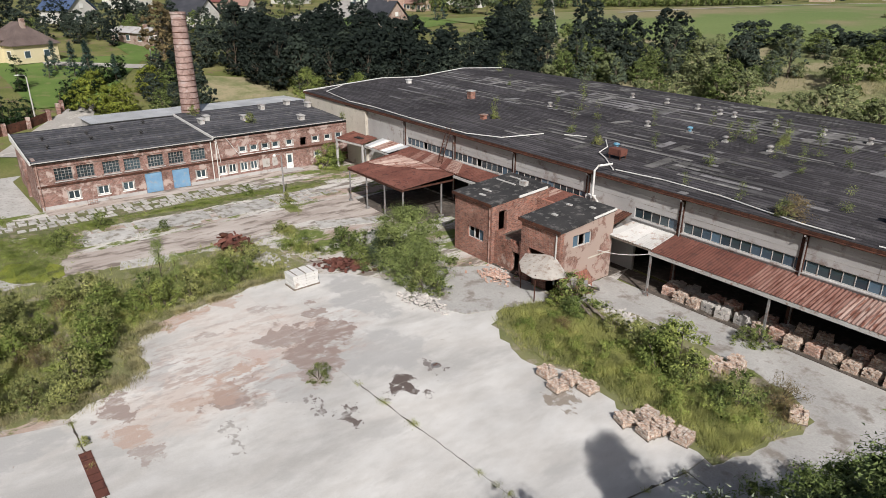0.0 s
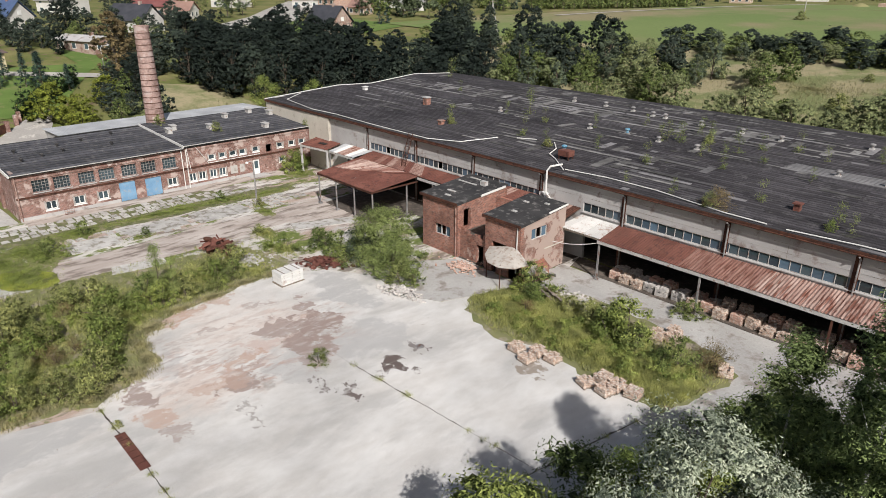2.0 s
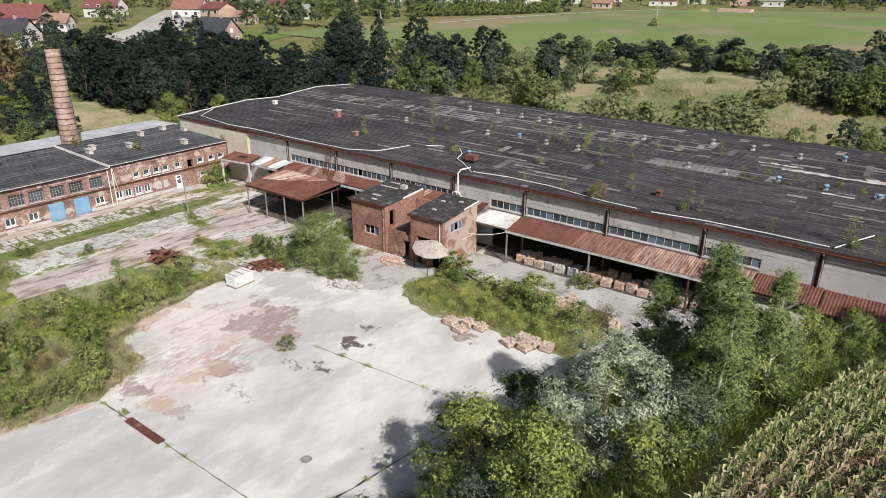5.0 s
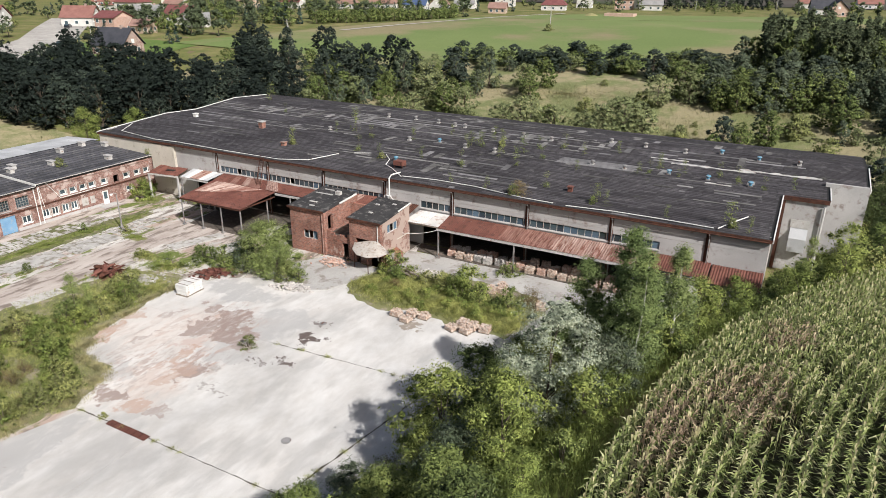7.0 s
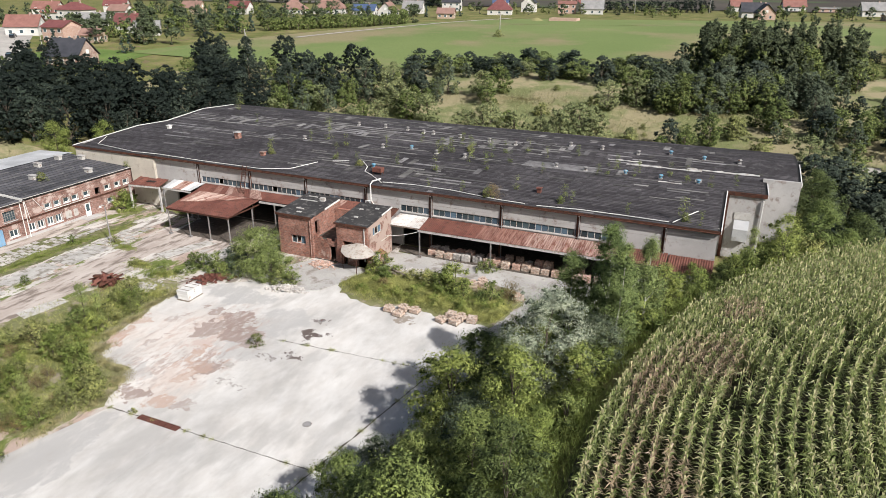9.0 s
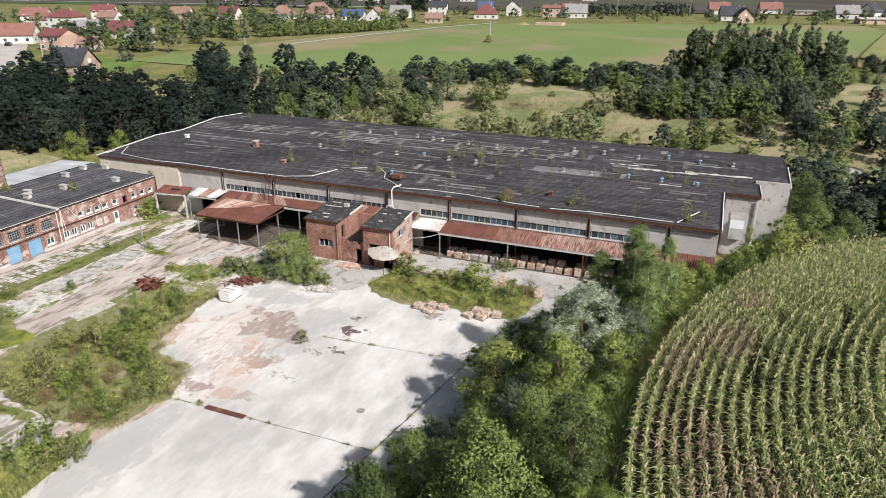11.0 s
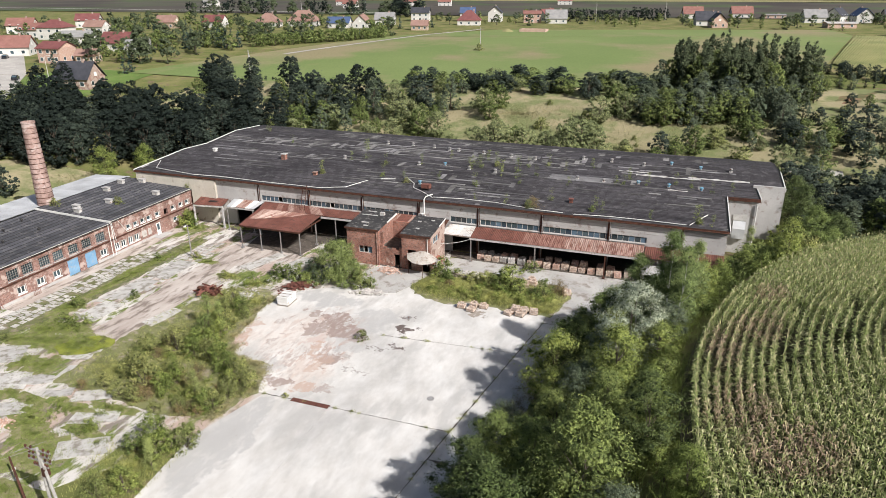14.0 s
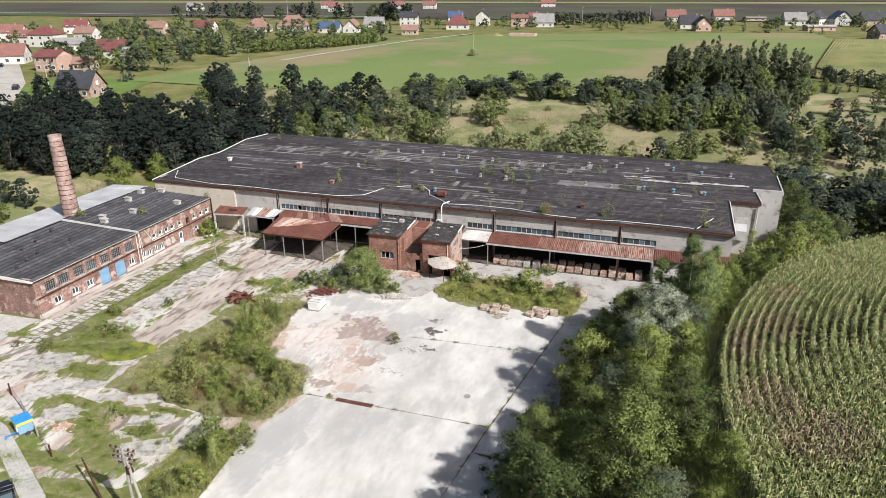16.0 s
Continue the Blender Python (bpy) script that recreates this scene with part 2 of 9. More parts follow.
M["blue_vent"] = surface("blue_vent", (0.07, 0.22, 0.34), (0.12, 0.3, 0.42), 1.5, (0.32, 0.36, 0.38), 5.0, 0.56, 0.5, 0.1)
M["hole_black"] = surface("hole_black", (0.012, 0.012, 0.012), (0.025, 0.023, 0.022), 1.0, None, 1, 1, 0.9, 0)
M["dark_brown"] = surface("dark_brown", (0.06, 0.05, 0.042), (0.11, 0.095, 0.08), 0.7, (0.16, 0.13, 0.11), 2.0, 0.58, 0.95, 0.5)
M["brick_clay"] = surface("brick_clay", (0.4, 0.235, 0.175), (0.5, 0.34, 0.275), 2.0, (0.54, 0.47, 0.42), 5.0, 0.56, 0.9, 0.3, island=0.22)
M["brick_stack"] = surface("brick_stack", (0.38, 0.25, 0.185), (0.52, 0.4, 0.32), 3.0, (0.55, 0.49, 0.43), 7.0, 0.52, 0.9, 0.3, island=0.2)
M["grey_block"] = surface("grey_block", (0.4, 0.38, 0.36), (0.55, 0.52, 0.49), 2.0, (0.3, 0.25, 0.22), 5.0, 0.62, 0.9, 0.3, island=0.15)
M["wood_grey"] = surface("wood_grey", (0.17, 0.14, 0.11), (0.28, 0.24, 0.2), 2.0, (0.1, 0.08, 0.06), 5.0, 0.6, 0.85, 0.3)
M["bark"] = surface("bark", (0.07, 0.055, 0.042), (0.14, 0.115, 0.09), 2.0, (0.05, 0.04, 0.03), 5.0, 0.6, 0.95, 0.5)
M["bark_birch"] = surface("bark_birch", (0.5, 0.49, 0.46), (0.66, 0.65, 0.62), 2.0, (0.06, 0.055, 0.05), 3.5, 0.6, 0.8, 0.3)
M["glass"] = glass("glass")
M["glass_pale"] = glass("glass_pale", (0.03, 0.048, 0.065), 0.12)
M["asphalt"] = surface("asphalt", (0.1, 0.1, 0.1), (0.16, 0.155, 0.15), 0.4, (0.2, 0.19, 0.18), 1.5, 0.62, 0.9, 0.4)
M["paving_pink"] = surface("paving_pink", (0.38, 0.24, 0.21), (0.45, 0.3, 0.26), 0.6, (0.32, 0.26, 0.23), 2.0, 0.6, 0.9, 0.3)
M["paving_grey"] = surface("paving_grey", (0.38, 0.37, 0.35), (0.48, 0.47, 0.45), 0.6, (0.3, 0.28, 0.26), 2.0, 0.6, 0.9, 0.3)
M["leaf_mid"] = foliage("leaf_mid", (0.066, 0.095, 0.03), (0.34, 0.385, 0.13))
M["leaf_birch"] = foliage("leaf_birch", (0.09, 0.125, 0.042), (0.3, 0.36, 0.15))
M["leaf_bank"] = foliage("leaf_bank", (0.038, 0.058, 0.022), (0.175, 0.21, 0.075))
M["leaf_sallow"] = foliage("leaf_sallow", (0.13, 0.16, 0.055), (0.5, 0.54, 0.22), glow=0.22)
M["leaf_lime"] = foliage("leaf_lime", (0.1, 0.135, 0.034), (0.43, 0.475, 0.15), glow=0.22)
M["leaf_yellow"] = foliage("leaf_yellow", (0.13, 0.155, 0.025), (0.34, 0.35, 0.06))
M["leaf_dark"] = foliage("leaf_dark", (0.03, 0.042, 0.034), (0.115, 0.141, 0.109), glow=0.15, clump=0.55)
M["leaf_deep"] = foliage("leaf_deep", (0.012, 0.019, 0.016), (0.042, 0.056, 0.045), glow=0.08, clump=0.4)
M["leaf_olive"] = foliage("leaf_olive", (0.135, 0.15, 0.055), (0.5, 0.5, 0.205), glow=0.22)
M["leaf_brown"] = foliage("leaf_brown", (0.14, 0.1, 0.05), (0.3, 0.22, 0.12))
M["leaf_silver"] = foliage("leaf_silver", (0.15, 0.19, 0.12), (0.62, 0.65, 0.56), 0.5, 0.2)
M["leaf_willow"] = foliage("leaf_willow", (0.068, 0.09, 0.06), (0.26, 0.295, 0.205), 0.5, 0.25)
M["leaf_pale"] = foliage("leaf_pale", (0.15, 0.17, 0.08), (0.45, 0.475, 0.235), 0.55, 0.25)
M["leaf_copse"] = foliage("leaf_copse", (0.058, 0.075, 0.042), (0.215, 0.245, 0.14), glow=0.18, clump=0.55)
M["leaf_spruce"] = foliage("leaf_spruce", (0.03, 0.055, 0.045), (0.1, 0.145, 0.13), 0.6, 0.1)
M["leaf_thuja"] = foliage("leaf_thuja", (0.012, 0.028, 0.01), (0.035, 0.065, 0.022), 0.6, 0.1)
M["grass_blade"] = foliage("grass_blade", (0.165, 0.185, 0.058), (0.48, 0.47, 0.2), 0.6, 0.3)
M["grass_lush"] = foliage("grass_lush", (0.115, 0.15, 0.04), (0.29, 0.335, 0.1), 0.6, 0.3)
M["grass_dry"] = foliage("grass_dry", (0.22, 0.2, 0.11), (0.46, 0.41, 0.26), 0.7, 0.25)


# ---- building helpers ----
def bx(bm, x0, y0, z0, x1, y1, z1):
    v = [bm.verts.new(p) for p in ((x0, y0, z0), (x1, y0, z0), (x1, y1, z0), (x0, y1, z0), (x0, y0, z1), (x1, y0, z1), (x1, y1, z1), (x0, y1, z1))]
    for f in ((3, 2, 1, 0), (4, 5, 6, 7), (0, 1, 5, 4), (1, 2, 6, 5), (2, 3, 7, 6), (3, 0, 4, 7)):
        bm.faces.new([v[i] for i in f])
    return bm


def box(*a):
    return bx(bmesh.new(), *a)


def prism(pts, z0, z1, bm=None):
    """Upright prism over a ground outline."""
    bm = bm or bmesh.new()
    n = len(pts)
    zb = z0 if hasattr(z0, "__len__") else [z0] * n
    zt = z1 if hasattr(z1, "__len__") else [z1] * n
    a = [bm.verts.new((p[0], p[1], zb[i])) for i, p in enumerate(pts)]
    b = [bm.verts.new((p[0], p[1], zt[i])) for i, p in enumerate(pts)]
    bm.faces.new(list(reversed(a)))
    bm.faces.new(b)
    for i in range(n):
        j = (i + 1) % n
        bm.faces.new((a[i], a[j], b[j], b[i]))
    return bm


def tube(bm, pts, r, sides=8):
    """Round bar along points; r one radius or one a point."""
    pts = [Vector(p) for p in pts]
    rr = r if hasattr(r, "__len__") else [r] * len(pts)
    rings = []
    for i, p in enumerate(pts):
        d = (pts[min(i + 1, len(pts) - 1)] - pts[max(i - 1, 0)]).normalized()
        u = d.cross(Vector((0.31, 0.92, 0.24)))
        u = (u if u.length > 0.05 else d.cross(Vector((1, 0, 0)))).normalized()
        w = d.cross(u)
        rings.append([bm.verts.new(p + rr[i] * (math.cos(6.28318 * k / sides) * u + math.sin(6.28318 * k / sides) * w)) for k in range(sides)])
    for a, b in zip(rings, rings[1:]):
        for k in range(sides):
            bm.faces.new((a[k], a[(k + 1) % sides], b[(k + 1) % sides], b[k]))
    bm.faces.new(list(reversed(rings[0])))
    bm.faces.new(rings[-1])
    return bm


def lathe(profile, sides=20, bm=None, cx=0.0, cy=0.0):
    bm = bm or bmesh.new()
    rings = [[bm.verts.new((cx + r * math.cos(6.28318 * k / sides), cy + r * math.sin(6.28318 * k / sides), z)) for k in range(sides)] for r, z in profile]
    for a, b in zip(rings, rings[1:]):
        for k in range(sides):
            bm.faces.new((a[k], a[(k + 1) % sides], b[(k + 1) % sides], b[k]))
    bm.faces.new(list(reversed(rings[0])))
    bm.faces.new(rings[-1])
    return bm


def mesh_of(name, bm, material):
    bmesh.ops.recalc_face_normals(bm, faces=bm.faces)
    me = bpy.data.meshes.new(name)
    bm.to_mesh(me)
    bm.free()
    me.materials.append(M[material])
    return me


def part(name, bm, material, parent=None, label=""):
    ob = new(name, mesh_of(name, bm, material) if isinstance(bm, bmesh.types.BMesh) else bm)
    ob.parent = parent
    return tagged(ob, label)


def thing(name, base, label, category, group="", rz=0.0, kind=""):
    ob = new(name)
    ob.empty_display_size = 0.2
    ob.matrix_basis = pose(*base, 0, 0, rz)
    return tagged(ob, label, category, group, kind)


def structure(name, bm, material, label="", category="", parent=None):
    return tagged(part(name, bm, material, parent), label, category, "", "structure")


def array_mesh(name, verts, faces, material):
    """Mesh from numpy arrays, all faces with one count of corners."""
    me = bpy.data.meshes.new(name)
    n, k = faces.shape
    me.vertices.add(len(verts))
    me.vertices.foreach_set("co", np.ascontiguousarray(verts, np.float32).ravel())
    me.loops.add(n * k)
    me.loops.foreach_set("vertex_index", np.ascontiguousarray(faces, np.int32).ravel())
    me.polygons.add(n)
    me.polygons.foreach_set("loop_start", np.arange(0, n * k, k, dtype=np.int32))
    me.polygons.foreach_set("loop_total", np.full(n, k, np.int32))
    me.update(calc_edges=True)
    me.materials.append(M[material])
    return me


def wall_holes(axis, at, thick, a0, a1, z0, z1, holes, bm=None):
    """A wall along x or y with openings (a0, a1, z0, z1) that go through it."""
    bm = bm or bmesh.new()
    A = sorted({a0, a1, *[h[0] for h in holes], *[h[1] for h in holes]})
    Z = sorted({z0, z1, *[h[2] for h in holes], *[h[3] for h in holes]})

    def solid(i, j):
        if not (0 <= i < len(A) - 1 and 0 <= j < len(Z) - 1):
            return False
        ca, cz = (A[i] + A[i + 1]) / 2, (Z[j] + Z[j + 1]) / 2
        return not any(h[0] < ca < h[1] and h[2] < cz < h[3] for h in holes)

    cache = {}

    def vert(a, d, z):
        if (a, d, z) not in cache:
            cache[(a, d, z)] = bm.verts.new((d, a, z) if axis == "y" else (a, d, z))
        return cache[(a, d, z)]

    d0, d1 = at, at + thick
    for i in range(len(A) - 1):
        for j in range(len(Z) - 1):
            if not solid(i, j):
                continue
            p, q, r, s = A[i], A[i + 1], Z[j], Z[j + 1]
            for d in (d0, d1):
                bm.faces.new((vert(p, d, r), vert(q, d, r), vert(q, d, s), vert(p, d, s)))
            for ok, e in ((solid(i - 1, j), ((p, r), (p, s))), (solid(i + 1, j), ((q, r), (q, s))), (solid(i, j - 1), ((p, r), (q, r))), (solid(i, j + 1), ((p, s), (q, s)))):
                if not ok:
                    bm.faces.new((vert(e[0][0], d0, e[0][1]), vert(e[1][0], d0, e[1][1]), vert(e[1][0], d1, e[1][1]), vert(e[0][0], d1, e[0][1])))
    return bm


# ---- ground ----
def smooth(a, b, v):
    t = min(1.0, max(0.0, (v - a) / (b - a)))
    return t * t * (3 - 2 * t)


CORN_X, CORN_Y, CORN_R = 135.0, -47.0, 52.0


def land(x, y):
    """Height of the ground: the works lie in a hollow, with higher fields behind, beside and round them."""
    dl, db = max(0.0, -20 - x), max(0.0, y - 40)
    h = 15 * (1 - math.exp(-math.hypot(dl / 75, db / 60)))
    d = CORN_R - math.hypot(x - CORN_X, y - CORN_Y)
    bank = 9.6 * smooth(-15, 0.5, d) + 2.6 * smooth(0, 16, d)
    far = smooth(100, 160, x) * 12
    return max(h, bank, far if d > -40 or x > 130 else 0.0) if h < 12 else max(h, bank)


def axis_steps(lo, hi, fine0, fine1, step):
    out, v, s = [], fine0, step
    while v > lo:
        s *= 1.22
        v -= s
        out.append(v)
    out.reverse()
    out += list(np.arange(fine0, fine1, step))
    v, s = fine1, step
    out.append(v)
    while v < hi:
        s *= 1.22
        v += s
        out.append(v)
    return out


def drape(name, xs, ys, off, material):
    X, Y = np.meshgrid(xs, ys)
    Z = np.array([[land(a, b) + off for a in xs] for b in ys])
    n, m = X.shape
    idx = np.arange(n * m).reshape(n, m)
    f = np.stack([idx[:-1, :-1], idx[:-1, 1:], idx[1:, 1:], idx[1:, :-1]], -1).reshape(-1, 4)
    return array_mesh(name, np.stack([X, Y, Z], -1).reshape(-1, 3), f, material)


def patch(name, a, b, c, d, off, material, n=14, m=14, label="", category="field"):
    """Sheet over the land between four ground corners."""
    u, v = np.linspace(0, 1, n), np.linspace(0, 1, m)
    P = []
    for s in v:
        for r in u:
            x = (a[0] * (1 - r) + b[0] * r) * (1 - s) + (d[0] * (1 - r) + c[0] * r) * s
            y = (a[1] * (1 - r) + b[1] * r) * (1 - s) + (d[1] * (1 - r) + c[1] * r) * s
            P.append((x, y, land(x, y) + off))
    idx = np.arange(n * m).reshape(m, n)
    f = np.stack([idx[:-1, :-1], idx[:-1, 1:], idx[1:, 1:], idx[1:, :-1]], -1).reshape(-1, 4)
    return tagged(new(name, array_mesh(name, np.array(P), f, material)), label, category, "", "structure")


def ground_material():
    """Rough ground: dry grass, green weeds, bare brick-red soil in drifts."""
    m, nt, bsdf, pos, geo = _start("ground")
    col = _ramp(nt, _noise(nt, pos, 0.12, 6, 0.6), [(0.3, (0.09, 0.115, 0.035)), (0.5, (0.15, 0.155, 0.06)), (0.7, (0.23, 0.2, 0.1))])
    k = _ramp(nt, _noise(nt, pos, 0.35, 7, 0.65), [(0.56, (0, 0, 0)), (0.64, (1, 1, 1))])
    col = _mix(nt, k, col, (0.17, 0.125, 0.09))
    g = _noise(nt, pos, 6.0, 5, 0.7)
    col = _mix(nt, 0.6, col, _ramp(nt, g, [(0.3, (0.28, 0.3, 0.25)), (0.7, (0.7, 0.7, 0.66))]), "OVERLAY")
    nt.links.new(col, bsdf.inputs["Base Color"])
    bsdf.inputs["Roughness"].default_value, bsdf.inputs["Specular IOR Level"].default_value = 0.95, 0.1
    _bump(nt, bsdf, g, 0.6, 0.08)
    return m


M["ground"] = ground_material()
M["meadow"] = surface("meadow", (0.23, 0.205, 0.118), (0.33, 0.285, 0.175), 0.06, (0.15, 0.17, 0.07), 0.11, 0.5, 0.95, 0.6, fine=2.5)
M["field_green"] = surface("field_green", (0.12, 0.17, 0.052), (0.17, 0.213, 0.075), 0.012, (0.225, 0.195, 0.108), 0.016, 0.55, 0.95, 0.4, fine=1.5)
M["field_tan"] = surface("field_tan", (0.28, 0.24, 0.13), (0.2, 0.21, 0.08), 0.02, None, 1, 1, 0.95, 0.4, fine=1.2)
M["crop_rows"] = surface("crop_rows", (0.15, 0.165, 0.06), (0.27, 0.26, 0.12), 0.05, (0.1, 0.13, 0.04), 0.09, 0.55, 0.95, 0.5, fine=2.0)
M["field_dark"] = surface("field_dark", (0.045, 0.038, 0.033), (0.085, 0.075, 0.06), 0.01, (0.06, 0.09, 0.035), 0.008, 0.56, 0.95, 0.3, fine=0.6)
M["lawn"] = surface("lawn", (0.08, 0.135, 0.028), (0.125, 0.19, 0.045), 0.15, (0.15, 0.17, 0.06), 0.4, 0.6, 0.95, 0.4, fine=8.0)
M["road"] = surface("road", (0.3, 0.285, 0.265), (0.42, 0.4, 0.37), 0.12, (0.5, 0.47, 0.43), 0.5, 0.62, 0.95, 0.3, fine=4.0)

xs = axis_steps(-3200, 3200, -60, 132, 3.0)
ys = axis_steps(-1500, 3600, -78, 132, 3.0)
tagged(new("ground", drape("ground", xs, ys, 0.0, "ground")), "rough grassy ground with weeds, rising to fields round the works", "ground", "", "structure")
patch("meadow", (-60, 41), (130, 41), (150, 125), (-70, 125), 0.12, "meadow", 50, 26, "dry tan meadow with weeds behind the hall", "meadow")
patch("meadow_side", (-62, -10), (-24, -18), (-21, 13), (-50, 9), 0.08, "meadow", 24, 18, "dry tan grass between the works and the wood", "meadow")
patch("field_green", (-100, 92), (112, 118), (153, 288), (-62, 226), 0.3, "field_green", 60, 40, "broad bright green field", "field")
patch("field_green_back", (-62, 226.2), (153, 288.2), (150, 330), (-20, 285), 0.35, "field_green", 30, 14, "green field edge before the village", "field")
patch("field_tan", (153.5, 288), (260, 300), (156, 95), (126, 171), 0.32, "field_tan", 40, 50, "pale striped crop field", "field")
patch("field_dark", (-1100, 400), (900, 470), (1400, 900), (-1600, 800), 0.5, "field_dark", 24, 16, "dark brown and green strip fields", "field")
patch("field_strip", (-1600, 815), (1400, 915), (1500, 1000), (-1700, 900), 0.55, "field_tan", 20, 4, "pale stubble strip", "field")
patch("field_far", (-1700, 920), (1500, 1020), (1800, 1900), (-2200, 1800), 0.6, "field_dark", 20, 8, "far dark fields", "field")


# ---- the long hall ----
PROFILE = ((0.0, 8.1), (14.0, 8.85), (21.0, 8.5), (31.0, 9.2), (40.0, 8.6))


def roof_z(y):
    for (a, za), (b, zb) in zip(PROFILE, PROFILE[1:]):
        if y <= b:
            return za + (zb - za) * (y - a) / (b - a)
    return PROFILE[-1][1]


def roof_end(y):
    return 88.2 if y < 14 else 93.0 if y < 22 else 97.2


WALL_Y = 0.4
BAYS = [13.5, 23.3, 33.1, 42.9, 52.7, 62.5, 72.3, 82.3]
hall_glass = [(14.0, 42.7), (48.2, 52.4), (53.0, 77.6)]
structure("wall_south", wall_holes("x", WALL_Y, 0.35, 4.9, 88.0, 0.0, 8.0, [(a, b, 4.9, 5.85) for a, b in hall_glass] + [(48.5, 77.2, 0.0, 3.85), (15.3, 34.2, 0.0, 4.1), (8.6, 14.6, 0.0, 3.7)]),
          "wall_grey", "long weathered grey rendered wall of the hall", "wall")
structure("wall_south_end", box(-12.2, 1.2, 0, -0.2, 1.55, 7.95), "wall_grey", "grey rendered end wall of the hall", "wall")
structure("wall_south_parapet", box(-12.2, 0.02, 5.6, -0.203, 0.38, 7.74), "wall_cream", "whitewashed upper wall of the hall over the brick building", "wall")
structure("wall_south_cream", box(-0.2, -0.02, 0, 4.9, 1.55, 7.68), "wall_cream", "pale cream rendered projecting bay of the hall", "wall")
structure("wall_west", box(-12.2, 1.55, 0, -11.9, 39.8, 8.3), "wall_grey", "grey rendered end wall", "wall")
structure("wall_north", box(-12.2, 39.5, 0, 97.0, 39.8, 8.5), "wall_grey", "grey rear wall of the hall", "wall")
structure("wall_east_front", box(87.65, 0.75, 0, 88.0, 14.1, 8.15), "wall_dull", "pale end wall of the hall", "wall")
structure("wall_step", wall_holes("x", 14.1, 0.3, 87.65, 92.8, 0.0, 8.75, [(89.6, 91.4, 2.6, 6.2)]), "wall_grey", "stained stepped end wall with a loading opening", "wall")
structure("wall_east_mid", box(92.5, 14.4, 0, 92.8, 21.85, 8.45), "wall_dull", "pale stepped end wall", "wall")
structure("wall_step_back", box(92.5, 21.86, 0, 97.2, 22.3, 8.98), "wall_grey", "plain grey rendered end block wall", "wall")
structure("wall_east_back", box(96.7, 22.3, 0, 97.0, 39.5, 8.5), "wall_grey", "grey rendered end wall", "wall")
structure("hall_floor", box(-11.9, 0.85, 0.0, 87.6, 39.4, 0.06), "dark_brown", "dark brown hall floor", "floor")
roof = bmesh.new()
cuts = [0, 14, 21, 22, 31, 40.2]
for a, b in zip(cuts, cuts[1:]):
    x1 = roof_end((a + b) / 2)
    prism([(-12.5, a), (x1, a), (x1, b), (-12.5, b)], [roof_z(a) - 0.28, roof_z(a) - 0.28, roof_z(b) - 0.28, roof_z(b) - 0.28], [roof_z(a), roof_z(a), roof_z(b), roof_z(b)], roof)
hall_roof = structure("roof", roof, "tar", "huge low roof of patched black bitumen felt", "roof")
fascia = thing("eave_board", (0, 0, 0), "rusty dark eave flashing along the hall roof", "trim", kind="structure")
part("flashing", box(-12.5, -0.07, 7.93, 88.25, -0.003, 8.12), "rust_dark", fascia)
part("gutter", tube(bmesh.new(), [(-12.4, -0.14, 7.9), (88.2, -0.14, 7.86)], 0.07, 7), "rust_dark", fascia)
seams = thing("panel_joint", (0, 0, 0), "thin dark joints between the grey wall panels", "trim", kind="structure")
for z in (6.32, 7.08):
    part("joint", box(4.9, 0.385, z, 88.0, 0.397, z + 0.035), "wall_dull", seams)
for x in np.arange(18.4, 86, 4.9):
    part("joint", box(x, 0.383, 5.9, x + 0.03, 0.395, 7.7), "wall_dull", seams)
part("soffit", box(-12.4, 0.0, 7.76, 88.0, 0.38, 7.815), "rust_dark", fascia)
edging = thing("roof_edging", (0, 0, 0), "white sheet-metal edging on the roof ends", "trim", kind="structure")
for a, b in ((0, 14), (14, 21), (21, 31), (31, 40.2)):
    part("edge_strip", prism([(-12.68, a), (-12.5, a), (-12.5, b), (-12.68, b)], [roof_z(a) - 0.2] * 2 + [roof_z(b) - 0.2] * 2, [roof_z(a) + 0.1] * 2 + [roof_z(b) + 0.1] * 2), "pipe_white", edging)
for x, a, b in ((88.2, 0.0, 14.0), (93.0, 14.3, 21.0), (97.2, 22.0, 31.0)):
    part("edge_strip", prism([(x + 0.003, a), (x + 0.12, a), (x + 0.12, b), (x + 0.003, b)], [roof_z(a) - 0.3] * 2 + [roof_z(b) - 0.3] * 2, [roof_z(a) + 0.14] * 2 + [roof_z(b) + 0.14] * 2), "pipe_white", edging)
part("edge_strip", box(88.3, 13.85, 8.5, 93.0, 14.08, 8.98), "rust_dark", edging)

# pilasters and downpipes between the bays
for x in BAYS:
    p = thing("pilaster", (x, WALL_Y, 0), "dark rust-stained pilaster with a downpipe on the hall wall", "pilaster", "pilasters on the hall wall")
    part("post", box(-0.22, -0.1, 0, 0.22, -0.003, 7.74), "rust_dark", p)
    part("downpipe", tube(bmesh.new(), [(0.12, -0.2, 0.1), (0.12, -0.2, 7.5), (0.12, -0.6, 7.72)], 0.07, 7), "steel_grey", p)
